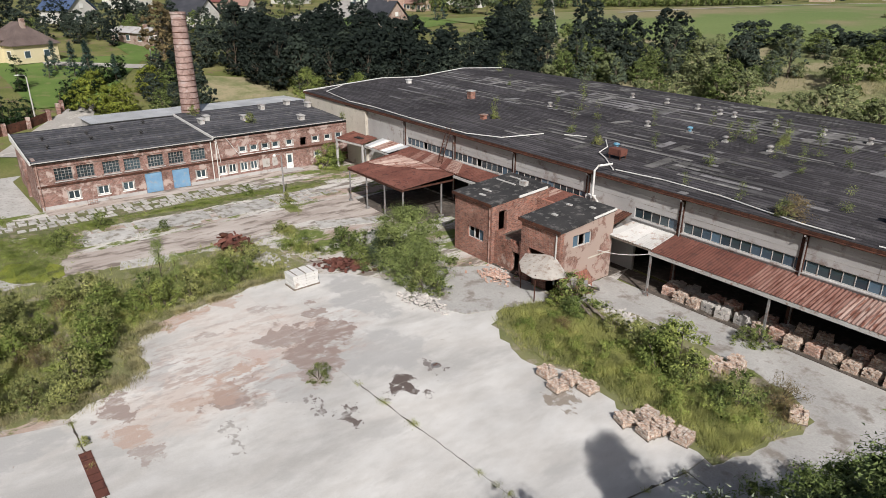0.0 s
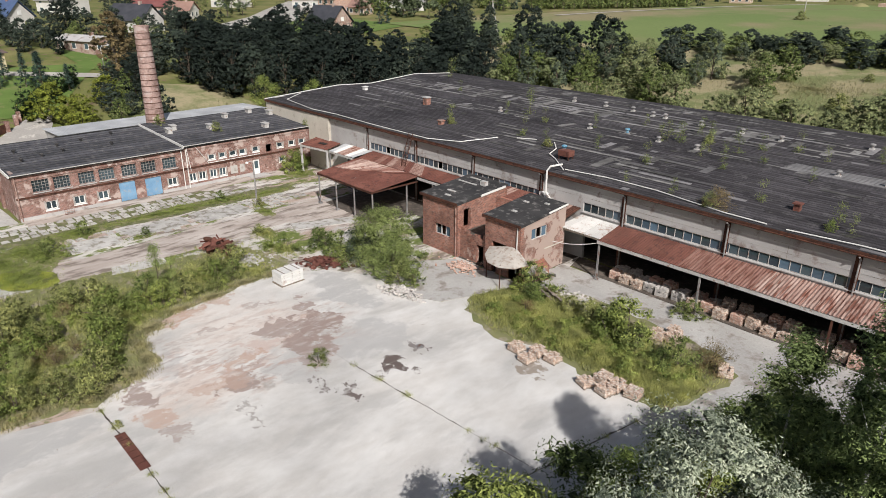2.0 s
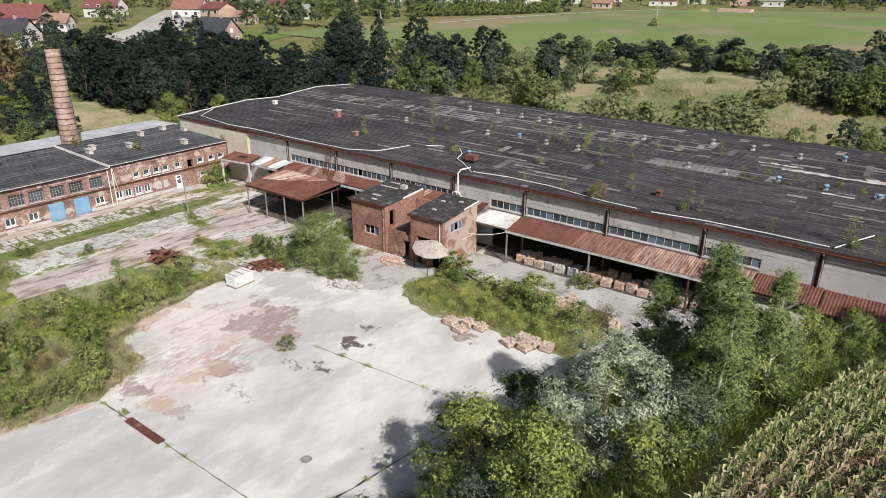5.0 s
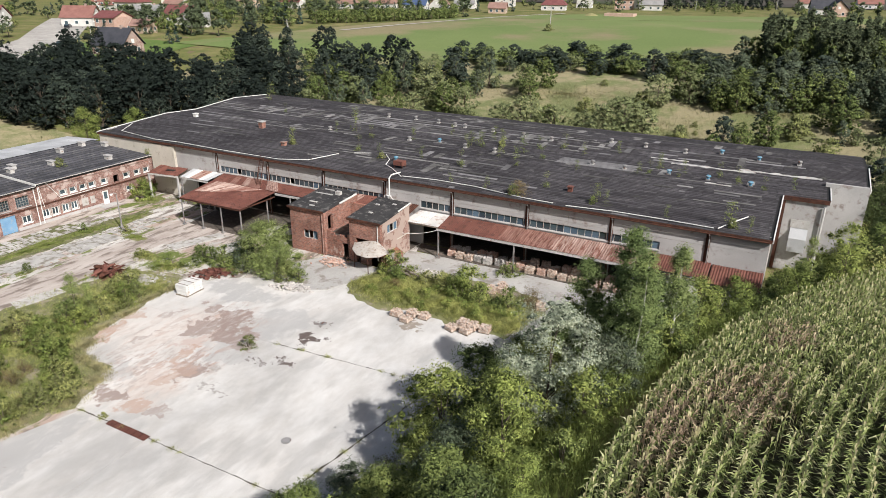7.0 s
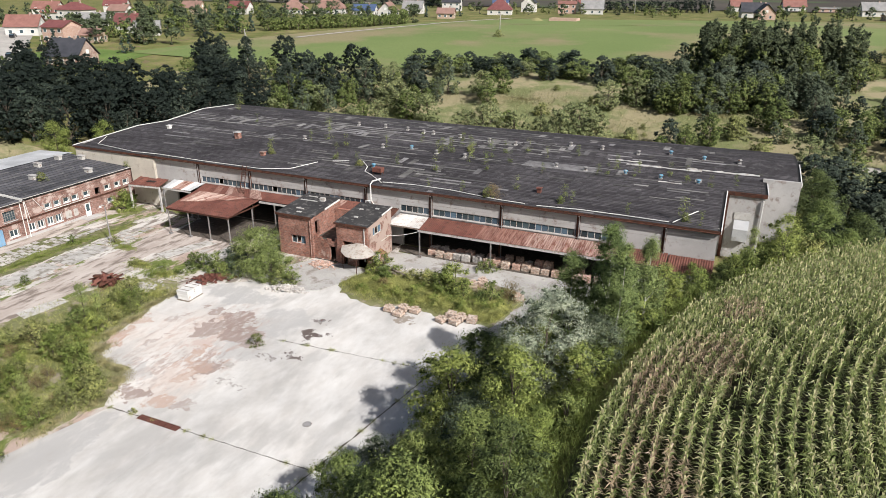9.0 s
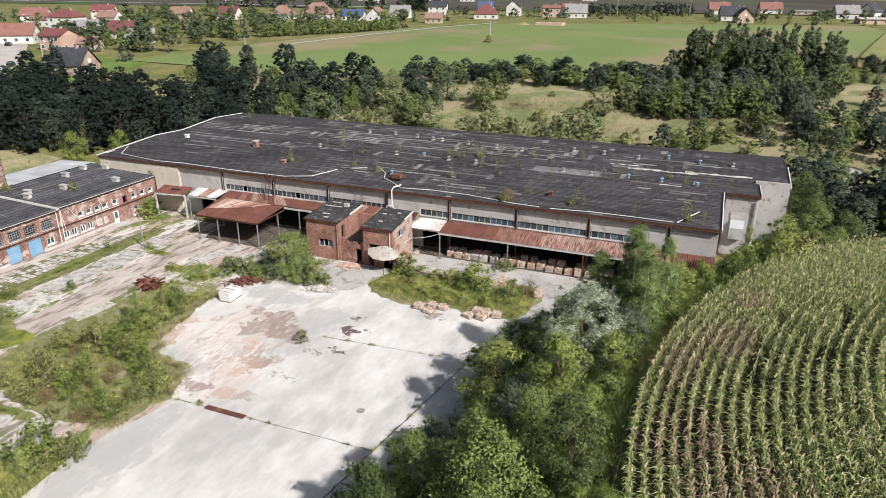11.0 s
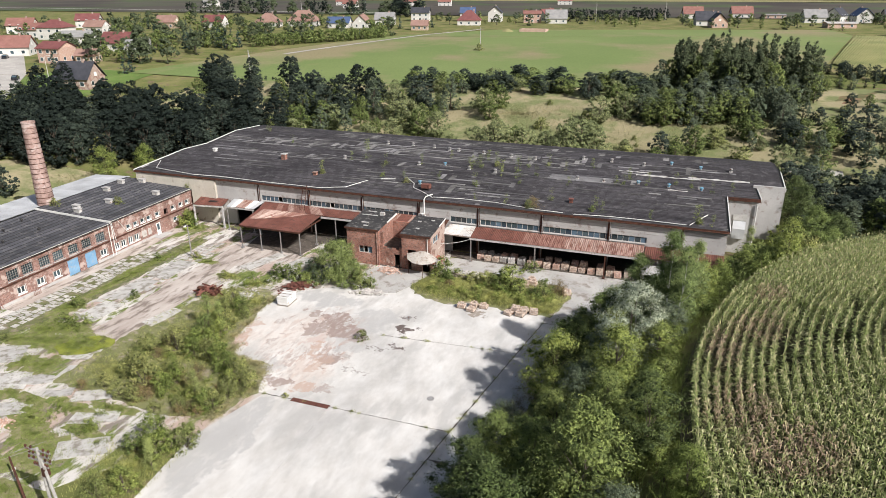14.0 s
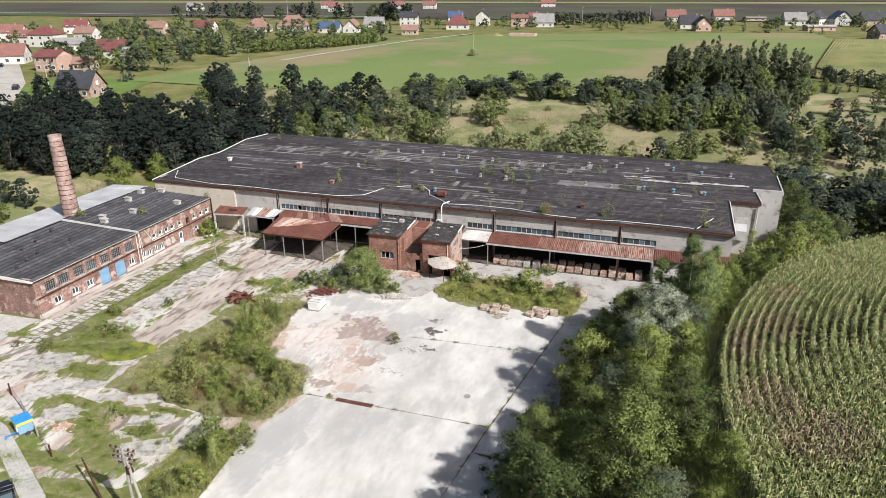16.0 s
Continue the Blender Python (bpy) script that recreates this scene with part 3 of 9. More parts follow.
# ribbon windows
for i, (a, b) in enumerate(hall_glass):
    w = thing("window_%d" % (i + 1), (a, WALL_Y, 4.9), "long ribbon of small blue-grey panes in pale frames", "window", "hall ribbon windows", kind="structure")
    L = b - a
    part("window_frame", box(0, 0.08, 0, L, 0.2, 0.07), "pale_steel", w)
    part("window_frame", box(0, 0.08, 0.88, L, 0.2, 0.95), "pale_steel", w)
    part("window_sill", box(-0.1, -0.12, -0.1, L + 0.1, 0.05, -0.003), "wall_grey", w)
    n = max(2, round(L / 0.82))
    rnd = random.Random(5 + i)
    for k in range(n + 1):
        part("mullion", box(k * L / n - 0.025, 0.08, 0.07, k * L / n + 0.025, 0.2, 0.88), "pale_steel", w)
    for k in range(n):
        if rnd.random() > 0.03:
            part("pane", box(k * L / n + 0.025, 0.13, 0.07, (k + 1) * L / n - 0.025, 0.145, 0.88), rnd.choice(("glass", "glass", "glass_pale")), w)

# felt courses and repairs on the roof
rnd = random.Random(21)
course = [a for a in np.arange(0.15, 40.0, 1.02)]
for y in course:
    lift = 0.02
    lines = [(a, a + 0.44) for a in (y, y + 0.5)]
    for k in (14, 21, 22, 31):
        lines = [q for a, b in lines for q in (((a, k - 0.012), (k + 0.012, b)) if a + 0.06 < k < b - 0.06 else ((a, b),))]
    for a, b in lines:
        x1 = roof_end(a + 0.03) - 0.3
        x = -12.3
        while x < x1:
            e = min(x1, x + rnd.uniform(18, 46))
            if x1 - e < 6:
                e = x1
            lf = lift * rnd.uniform(0.7, 1.2)
            part("felt_strip", prism([(x, a), (e - 0.04, a), (e - 0.04, b), (x, b)], [roof_z(a) - 0.02] * 2 + [roof_z(b) - 0.02] * 2,
                                     [roof_z(a) + lf] * 2 + [roof_z(b) + lf * 0.4] * 2), "felt", hall_roof)
            x = e
zones = [(-11, 12, 8, 28, 36), (48, 62, 15, 30, 26), (26, 52, 4, 13, 30), (62, 86, 8, 20, 18), (8, 52, 22, 38, 110), (0, 40, 14, 24, 50), (-11, 30, 24, 38, 36), (60, 95, 22, 36, 22), (30, 60, 24, 38, 40)]
for x0, x1, y0, y1, n in zones:
    for _ in range(n):
        x, y = rnd.uniform(x0, x1), rnd.uniform(y0, y1)
        y = course[min(range(len(course)), key=lambda k: abs(course[k] - y))]
        l, wdt = (rnd.uniform(1.5, 6.0), rnd.choice((0.45, 0.36, 0.36))) if rnd.random() < 0.72 else (rnd.uniform(0.7, 1.0), rnd.uniform(1.6, 4.0))
        if any(abs(y - k) < 0.9 or abs(y + wdt - k) < 0.9 or y < k < y + wdt for k in (14, 21, 22, 31)) or x + l > roof_end(y) - 0.5 or y + wdt > 39.8:
            continue
        h = 0.035 + 0.02 * rnd.random()
        part("felt_patch", prism([(x, y), (x + l, y), (x + l, y + wdt), (x, y + wdt)], [roof_z(y)] * 2 + [roof_z(y + wdt)] * 2, [roof_z(y) + h] * 2 + [roof_z(y + wdt) + h] * 2), "felt_patch", hall_roof)
# worn remnants of an older felt layer, laid course by course
bm = bmesh.new()
for y in course:
    if any(abs(y - k) < 1.1 for k in (14, 21, 22, 31)):
        continue
    x = -11.5
    while x < roof_end(y) - 6:
        l = rnd.choice((0.95, 1.9, 2.9, 3.8, 5.6, 7.5))
        dense = max(0.92 * math.exp(-((x - 30 - 0.4 * (y - 26)) / 22) ** 2 - ((y - 27) / 6.5) ** 2), 0.8 * math.exp(-((x - 0) / 13) ** 2 - ((y - 22) / 10) ** 2), 0.7 * math.exp(-((x - 51) / 9) ** 2 - ((y - 7) / 5) ** 2), 0.42 * math.exp(-((x - 68) / 12) ** 2 - ((y - 24) / 7) ** 2), 0.025)
        if rnd.random() < dense:
            if rnd.random() < 0.8:
                w0, w1, x1 = rnd.uniform(0.08, 0.16), rnd.uniform(0.5, 0.72), x + l - rnd.uniform(0.05, 0.3)
            else:
                w0, w1, x1 = 0.05, rnd.uniform(1.9, 3.6), x + 0.8
            if not any(y + w0 - 0.2 < k < y + w1 + 0.2 for k in (14, 21, 22, 31)) and y + w1 < 39.6:
                h = 0.03 + 0.012 * rnd.random()
                prism([(x, y + w0), (x1, y + w0), (x1, y + w1), (x, y + w1)], [roof_z(y + w0)] * 2 + [roof_z(y + w1)] * 2, [roof_z(y + w0) + h] * 2 + [roof_z(y + w1) + h] * 2, bm)
        x += l
tagged(part("felt_remnants", bm, "felt_remnant", hall_roof), "worn pale felt sheets on the roof", kind="stuff")
# pale gravel-free strips by the rear edge
for k in range(6):
    x, y, l = 60.0 + 0.1 * (k % 3), 16.2 + 0.64 * k, 10.5 - 0.1 * (k % 2)
    part("felt_patch", prism([(x, y), (x + l, y), (x + l, y + 0.42), (x, y + 0.42)], [roof_z(y)] * 2 + [roof_z(y + 0.42)] * 2, [roof_z(y) + 0.075] * 2 + [roof_z(y + 0.42) + 0.075] * 2), "felt_pale", hall_roof)
for x, y, l, wdt in ((74.0, 23.3, 10.5, 0.5), (82.5, 23.9, 9.6, 0.6), (79.5, 15.2, 3.0, 0.4), (71.0, 24.8, 5.0, 0.3)):
    n = int(l / 0.5)
    low = [(x + l * k / n, y + rnd.uniform(-0.12, 0.25) * (1 if 0 < k < n else 0)) for k in range(n + 1)]
    high = [(x + l * k / n, y + wdt + rnd.uniform(-0.3, 0.3) * (1 if 0 < k < n else 0)) for k in range(n, -1, -1)]
    o = low + high
    part("pale_strip", prism(o, [roof_z(b) - 0.02 for _, b in o], [roof_z(b) + 0.07 for _, b in o]), "sheet_dull", hall_roof, "pale worn sheet strip")


def roof_vent(x, y, colour, label):
    v = thing("roof_vent", (x, y, roof_z(y)), label, "roof vent", "vents on the hall roof")
    v.scale = (0.78, 0.78, 0.78)
    part("base", box(-0.32, -0.32, -0.1, 0.32, 0.32, 0.22), "pale_steel" if colour != "blue_vent" else "steel_grey", v)
    part("pipe", lathe([(0.24, 0.22), (0.24, 0.6)], 14), colour, v)
    part("cowl", lathe([(0.26, 0.52), (0.4, 0.62), (0.42, 0.72), (0.3, 0.84), (0.1, 0.9)], 14), colour, v)


for x, y in ((40.6, 6.9), (74.8, 17.6), (79.6, 17.2), (84.5, 16.6), (79.5, 30.2), (84.4, 29.0), (40.8, 19.0)):
    roof_vent(x, y, "blue_vent", "round roof ventilator with a faded blue cowl")
for x, y in ((50.7, 17.2), (55.6, 27.3), (64.1, 29.8), (69.2, 29.5), (74.9, 28.7), (89.3, 29.0), (64.9, 17.5), (69.3, 17.0), (45.4, 28.3), (24.8, 29.9), (30.2, 30.0), (34.8, 29.7), (38.3, 28.9), (40.2, 28.8), (50.9, 27.7), (21.2, 17.8), (36.2, 17.8), (45.8, 17.6)):
    roof_vent(x, y, "steel_grey", "round roof ventilator of pale weathered metal")


def roof_stack(x, y, w, h, material, label):
    s = thing("roof_chimney", (x, y, roof_z(y)), label, "chimney", "small stacks on the hall roof")
    part("shaft", box(-w / 2, -w / 2, -0.2, w / 2, w / 2, h), material, s)
    part("cap", box(-w / 2 - 0.1, -w / 2 - 0.1, h + 0.003, w / 2 + 0.1, w / 2 + 0.1, h + 0.12), "wall_grey" if h > 0.9 else material, s)


roof_stack(10.9, 13.2, 0.8, 1.0, "brick_office", "squat soot-dark brick stack on the felt roof")
roof_stack(21.2, 6.5, 0.6, 0.45, "brick_office", "low broken brick stack on the felt roof")
roof_stack(65.9, 5.2, 0.5, 0.55, "rust", "low rust-red metal flue box on the felt roof")
roof_stack(-5.5, 14.4, 0.6, 0.5, "sheet_white", "low white boxed roof outlet")
rust_box = thing("roof_hatch", (42.6, 4.6, roof_z(4.6)), "rust-red metal duct box on the roof edge", "roof hatch")
part("box", box(-0.7, -0.5, 0.35, 0.7, 0.5, 0.95), "rust", rust_box)
for a in (-0.6, 0.6):
    for b in (-0.4, 0.4):
        part("leg", box(a - 0.04, b - 0.04, -0.1, a + 0.04, b + 0.04, 0.35), "rust_dark", rust_box)


def conduit(pts, r, label, lift=0.12):
    c = tube(bmesh.new(), [(x, y, roof_z(max(0, y)) + lift + 0.03 * math.sin(3 * x)) for x, y in pts], r, 6)
    return tagged(part("roof_cable", c, "pipe_white"), label, "cable", "white lines on the hall roof")


conduit([(-11.5, 6), (-9.1, 2.0), (0.2, 0.5), (5.4, 0.9), (14.6, 0.5), (25.3, 0.4), (29.4, 1.9), (31.5, 6.1)], 0.055, "white cable line snaking over the black felt roof")
conduit([(33.3, 7.4), (35.6, 8.3)], 0.055, "short loose white pipe on the felt roof")
conduit([(37.9, 8.6), (39.6, 6.8), (40.4, 4.6), (42.0, 3.6), (44.9, 1.2)], 0.06, "white hose beside the blue roof ventilator")
conduit([(45.0, 1.4), (49.5, 2.0), (55.0, 1.7), (61.8, 0.6), (65.5, 0.35)], 0.055, "white cable line along the roof edge")
conduit([(67.0, 0.3), (72.1, 0.8), (77.2, 0.9), (82.6, 0.6)], 0.055, "white cable line along the roof edge")
conduit([(83.0, 0.5), (84.2, 2.8), (85.4, 5.2)], 0.06, "loose white pipe lying askew on the roof", 0.2)
downpipe = thing("flue_pipe", (44.2, 0.35, 0), "white flue pipe rising past the eave and bending over the roof", "pipe")
part("pipe", tube(bmesh.new(), [(0, 0, 5.2), (-0.1, -0.2, 5.5), (-0.1, -0.75, 6.0), (-0.1, -0.75, 8.3), (0.1, -0.5, 8.75), (0.9, 0.4, 8.95)], 0.1, 10), "pipe_white", downpipe)
ac = thing("air_conditioner", (43.45, 0.4, 5.1), "white air-conditioner box on the grey wall", "air conditioner")
part("casing", box(-0.45, -0.42, 0, 0.45, -0.05, 0.72), "white_paint", ac)
part("fan_grille", lathe([(0.26, 0.0), (0.28, 0.03), (0.1, 0.05)], 16), "steel_grey", ac).matrix_basis = pose(-0.1, -0.42, 0.36, 90, 0, 0)
for a in (-0.35, 0.35):
    part("bracket", box(a - 0.03, -0.45, -0.08, a + 0.03, 0.0, -0.003), "steel_grey", ac)
loader = thing("exhaust_fan", (90.5, 14.05, 2.6), "pale metal exhaust duct in the stepped end wall", "exhaust duct")
part("hood", prism([(-0.9, -0.7), (0.9, -0.7), (0.9, 0.0), (-0.9, 0.0)], 0, [1.6, 1.6, 2.7, 2.7]), "zinc", loader)
part("frame", box(-1.0, -0.06, 2.72, 1.0, 0.0, 3.7), "pale_steel", loader)
part("duct", tube(bmesh.new(), [(2.1, -0.2, -2.5), (2.1, -0.2, 5.6)], 0.12, 8), "pale_steel", loader)
part("duct", box(-2.3, -0.12, -2.6, -1.9, -0.02, 5.8), "rust_dark", loader)
ladder = thing("wall_ladder", (23.0, 0.0, 4.6), "rusty iron ladder leaning up to the hall roof", "ladder")
for a in (-0.35, 0.35):
    part("rail", tube(bmesh.new(), [(a, -1.5, 0), (a, -0.15, 4.0)], 0.05, 6), "rust_dark", ladder)
for k in range(12):
    z = 0.25 + k * 0.31
    part("rung", tube(bmesh.new(), [(-0.35, -1.5 + 1.35 * z / 4, z), (0.35, -1.5 + 1.35 * z / 4, z)], 0.03, 5), "rust_dark", ladder)


# ---- canopies ----
def corrugated(parent, a, b, c, d, n, mats, ribs=4, seed=1, name="roof_sheet"):
    """Ribbed metal sheets from the low edge a-b up to the high edge d-c."""
    a, b, c, d = (Vector(p) for p in (a, b, c, d))
    rn = random.Random(seed)
    for i in range(n):
        bm = bmesh.new()
        rows = []
        k = 2 * ribs + 1
        dz0, dz1 = rn.uniform(-0.015, 0.015), rn.uniform(-0.015, 0.015)
        for j in range(k):
            s = (i + 0.985 * j / (k - 1)) / n
            h = (0.06 if j % 2 else 0.0)
            lo, hi = a.lerp(b, s) + Vector((0, 0, h + dz0)), d.lerp(c, s) + Vector((0, 0, h + dz1))
            rows.append([bm.verts.new(p) for p in (lo, hi, hi - Vector((0, 0, 0.02)), lo - Vector((0, 0, 0.02)))])
        for p, q in zip(rows, rows[1:]):
            for m in range(4):
                bm.faces.new((p[m], q[m], q[(m + 1) % 4], p[(m + 1) % 4]))
        bm.faces.new(rows[0])
        bm.faces.new(list(reversed(rows[-1])))
        part(name, bm, mats((i + rn.uniform(-2, 2)) / n) if callable(mats) else rn.choice(mats), parent)


def post(parent, x, y, z, r=0.09, mat="pale_steel", name="post"):
    part(name, bx(box(x - r, y - r, 0, x + r, y + r, z), x - 0.2, y - 0.2, 0, x + 0.2, y + 0.2, 0.25), mat, parent)


shed = thing("brick_shed_canopy", (0, 0, 0), "long lean-to canopy with rust-streaked ribbed sheets on steel posts", "canopy")
corrugated(shed, (52.4, -2.95, 3.95), (77.4, -2.95, 3.95), (77.4, 0.36, 4.6), (52.4, 0.36, 4.6), 32, lambda s_: "rust" if s_ < 0.3 else "rust_mid" if s_ < 0.55 else "rust_pale", 3, 4)
corrugated(shed, (77.5, -2.6, 3.85), (83.0, -2.6, 3.85), (83.0, 0.36, 4.5), (77.5, 0.36, 4.5), 7, ("rust", "rust"), 3, 5)
corrugated(shed, (83.1, -2.9, 3.6), (88.0, -2.9, 3.6), (88.0, 0.36, 4.4), (83.1, 0.36, 4.4), 6, ("rust", "rust"), 3, 6)
part("beam", box(52.3, -2.95, 3.62, 77.4, -2.75, 3.9), "pale_steel", shed)
part("beam", box(77.5, -2.6, 3.55, 88.0, -2.45, 3.58), "rust_dark", shed)
for x in (52.5, 62.3, 72.35, 82.6, 87.7):
    post(shed, x, -2.8, 3.62 if x < 78 else 3.53, 0.075, "steel_grey" if x < 70 else "rust_dark")
for x in np.arange(52.5, 88, 2.45):
    part("rafter", prism([(x - 0.05, -2.9), (x + 0.05, -2.9), (x + 0.05, 0.36), (x - 0.05, 0.36)], [3.72, 3.72, 4.37, 4.37] if x < 77.5 else [3.4, 3.4, 4.1, 4.1], [3.9, 3.9, 4.55, 4.55] if x < 77.5 else [3.52, 3.52, 4.28, 4.28]), "steel_grey", shed)
part("partition", box(77.3, -2.6, 0.0, 77.5, 0.36, 3.5), "wall_grey", shed)
part("front_panel", box(77.6, -2.8, 0.4, 82.4, -2.7, 2.9), "sheet_white", shed, "pale sheet wall panel")
white_can = thing("white_canopy", (0, 0, 0), "white fibre-cement lean-to roof beside the office", "canopy")
corrugated(white_can, (47.5, -2.6, 3.95), (52.35, -2.6, 3.95), (52.35, 0.36, 4.55), (48.15, 0.36, 4.55), 5, ("sheet_dull",), 4, 7)
part("beam", box(48.2, -2.55, 3.75, 52.3, -2.4, 3.9), "wood_grey", white_can)
for x in (49.5, 51.0):
    part("rafter", prism([(x - 0.05, -2.5), (x + 0.05, -2.5), (x + 0.05, 0.36), (x - 0.05, 0.36)], [3.7, 3.7, 4.3, 4.3], [3.88, 3.88, 4.48, 4.48]), "wood_grey", white_can)
cable = part("hanging_cable", tube(bmesh.new(), [(48.1, -4.0, 2.9)] + [(48.1 + 4.4 * s, -4.0 + 1.2 * s, 2.9 + 0.8 * s - 1.0 * s * (1 - s)) for s in (0.2, 0.4, 0.6, 0.8, 1.0)], 0.03, 5), "pipe_white")
tagged(cable, "thin pale cable slung from the office to the post", "cable")

# dark brown sheets laid only under the two canopies
structure("bay_dirt", prism([(8.6, -2.6), (15.4, -2.9), (16.4, -8.6), (26.6, -8.9), (27.4, -3.4), (34.7, -3.0), (34.7, 0.34), (8.4, 0.34)], 0.0, 0.07), "dark_brown", "dark brown floor under the loading canopy", "floor")
structure("shed_dirt", prism([(49.0, -1.9), (52.6, -2.3), (77.0, -2.2), (87.5, -2.2), (87.5, 0.34), (48.3, 0.34)], 0.0, 0.091), "dark_brown", "dark brown floor under the lean-to canopy", "floor")
big = thing("loading_canopy", (0, 0, 0), "broad rust-red sheet canopy on thin posts over the loading bay", "canopy")
corrugated(big, (16.0, -9.4, 3.95), (27.0, -9.4, 3.95), (27.0, -2.6, 4.45), (15.2, -2.6, 4.45), 12, ("rust",), 3, 8)
corrugated(big, (15.2, -2.55, 4.47), (34.3, -2.55, 4.47), (34.3, 0.36, 4.75), (14.6, 0.36, 4.75), 19, ("rust", "rust", "rust"), 3, 9)
corrugated(big, (16.3, -6.9, 4.215), (20.2, -5.6, 4.31), (23.4, -2.62, 4.53), (16.2, -2.62, 4.53), 9, ("rust_pale", "sheet_rosy", "rust_pale", "rust_mid"), 3, 15, "bleached_sheet")
corrugated(big, (20.4, -5.0, 4.355), (23.6, -4.0, 4.43), (25.6, -2.62, 4.53), (22.0, -2.62, 4.53), 5, ("rust_mid", "rust_pale", "rust"), 3, 16, "bleached_sheet")
corrugated(big, (18.5, -2.5, 4.56), (27.5, -2.5, 4.56), (25.0, 0.3, 4.83), (17.5, 0.3, 4.83), 8, ("rust_pale", "rust_mid", "rust"), 3, 17, "bleached_sheet")
part("beam", box(16.0, -9.35, 3.7, 27.0, -9.2, 3.88), "rust_dark", big)
part("beam", box(26.8, -9.2, 3.75, 26.95, -2.6, 3.9), "rust_dark", big)
part("beam", box(27.0, -2.7, 4.1, 34.3, -2.55, 4.36), "pale_steel", big)
for x, y in ((16.2, -9.2), (19.8, -9.2), (23.4, -9.2), (26.85, -9.2), (26.85, -4.2), (29.6, -2.62), (15.6, -3.0), (33.9, -2.62)):
    post(big, x, y, 3.75 if y < -4 else 4.1, 0.065, "steel_grey")
pale = thing("side_canopy", (0, 0, 0), "pale bleached sheet canopy with a broken edge", "canopy")
corrugated(pale, (8.8, -2.7, 4.2), (14.3, -2.7, 4.3), (14.5, 0.36, 4.7), (8.3, 0.36, 4.6), 6, ("rust_pale", "sheet_white", "zinc"), 4, 10)
part("beam", box(8.7, -2.7, 3.95, 14.3, -2.55, 4.15), "pale_steel", pale)
for x in (8.9, 14.0):
    post(pale, x, -2.6, 3.95, 0.07, "steel_grey")
small = thing("corner_canopy", (0, 0, 0), "small rust-red sheet canopy in the corner of the yard", "canopy")
corrugated(small, (2.3, -3.2, 4.05), (7.8, -2.4, 4.05), (7.2, 0.36, 4.45), (1.6, 0.0, 4.45), 6, ("rust",), 4, 11)
part("beam", prism([(2.3, -3.2), (7.8, -2.4), (7.8, -2.25), (2.3, -3.05)], 3.75, 4.0), "pale_steel", small)
for x, y in ((2.4, -3.05), (7.7, -2.3)):
    post(small, x, y, 3.75, 0.12, "wall_grey")
# solid black plate laid on; the hole's inner darkness is its colour
part("roof_hole", prism([(4.4, -1.6), (5.9, -1.4), (5.8, -0.4), (4.3, -0.6)], 4.30, 4.335), "hole_black", small, "black plate painted as the dark of a rusted-through hole")

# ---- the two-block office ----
structure("office_floor", box(34.8, -8.6, 0, 48.1, 0.36, 0.08), "dark_brown", "dark brown office floor", "floor")
office = thing("office_building", (0, 0, 0), "derelict two-storey red brick office with flat felt roofs", "building")
part("wall", wall_holes("x", -8.7, 0.4, 34.8, 40.0, 0, 5.45, [(36.7, 38.9, 1.75, 2.9)]), "brick_office", office)
part("wall", prism([(34.8, -8.3), (35.2, -8.3), (35.2, -1.6), (34.8, -1.6)], 0, [5.5, 5.5, 6.0, 6.0]), "brick_office", office)
part("wall", wall_holes("y", 39.6, 0.4, -8.3, -1.6, 0, 5.45, [(-7.9, -6.9, 3.0, 4.9)], prism([(39.6, -8.3), (40.0, -8.3), (40.0, -1.6), (39.6, -1.6)], 5.45, [5.5, 5.5, 6.0, 6.0])), "brick_office", office)
part("wall", wall_holes("x", -8.7, 0.4, 43.7, 48.1, 0, 5.4, [(44.6, 46.8, 0.0, 3.2)]), "brick_office", office)
part("wall", wall_holes("y", 47.7, 0.4, -8.3, -2.2, 0, 5.35, [(-7.2, -4.9, 3.75, 4.85)], prism([(47.7, -8.3), (48.1, -8.3), (48.1, -2.2), (47.7, -2.2)], 5.35, [5.4, 5.4, 6.0, 6.0])), "brick_pale", office)
part("wall", prism([(43.7, -8.3), (44.1, -8.3), (44.1, -2.2), (43.7, -2.2)], 0, [5.4, 5.4, 6.0, 6.0]), "brick_office", office)
part("wall", wall_holes("x", -8.35, 0.35, 40.0, 43.7, 0, 2.7, [(42.3, 43.2, 0, 2.0)]), "brick_office", office)
part("wall", box(40.0, -3.2, 0, 43.7, -2.9, 5.3), "brick_office", office)
part("wall", box(35.2, -2.0, 0, 39.6, -1.6, 5.95), "brick_office", office)
part("wall", box(44.1, -2.6, 0, 47.7, -2.2, 5.95), "brick_office", office)
part("terrace", box(40.0, -8.0, 2.35, 43.7, -3.2, 2.65), "dark_brown", office, "broken rubble-strewn terrace")
for k, (x, w, h) in enumerate(((40.1, 0.5, 0.55), (40.7, 0.4, 0.3), (41.9, 0.6, 0.22), (43.1, 0.5, 0.45))):
    part("broken_parapet", box(x, -8.3, 2.703, x + w, -8.02, 2.7 + h), "brick_office", office)


def flat_roof(x0, x1, y0, y1, z0, z1, parent):
    r = part("roof", prism([(x0, y0), (x1, y0), (x1, y1), (x0, y1)], [z0 - 0.22, z0 - 0.22, z1 - 0.22, z1 - 0.22], [z0, z0, z1, z1]), "felt_dark", parent, "cracked black felt roof")
    part("eave_strip", box(x0 - 0.03, y0 - 0.05, z0 - 0.25, x1 + 0.03, y0 - 0.003, z0 + 0.03), "rust_dark", r)
    return r


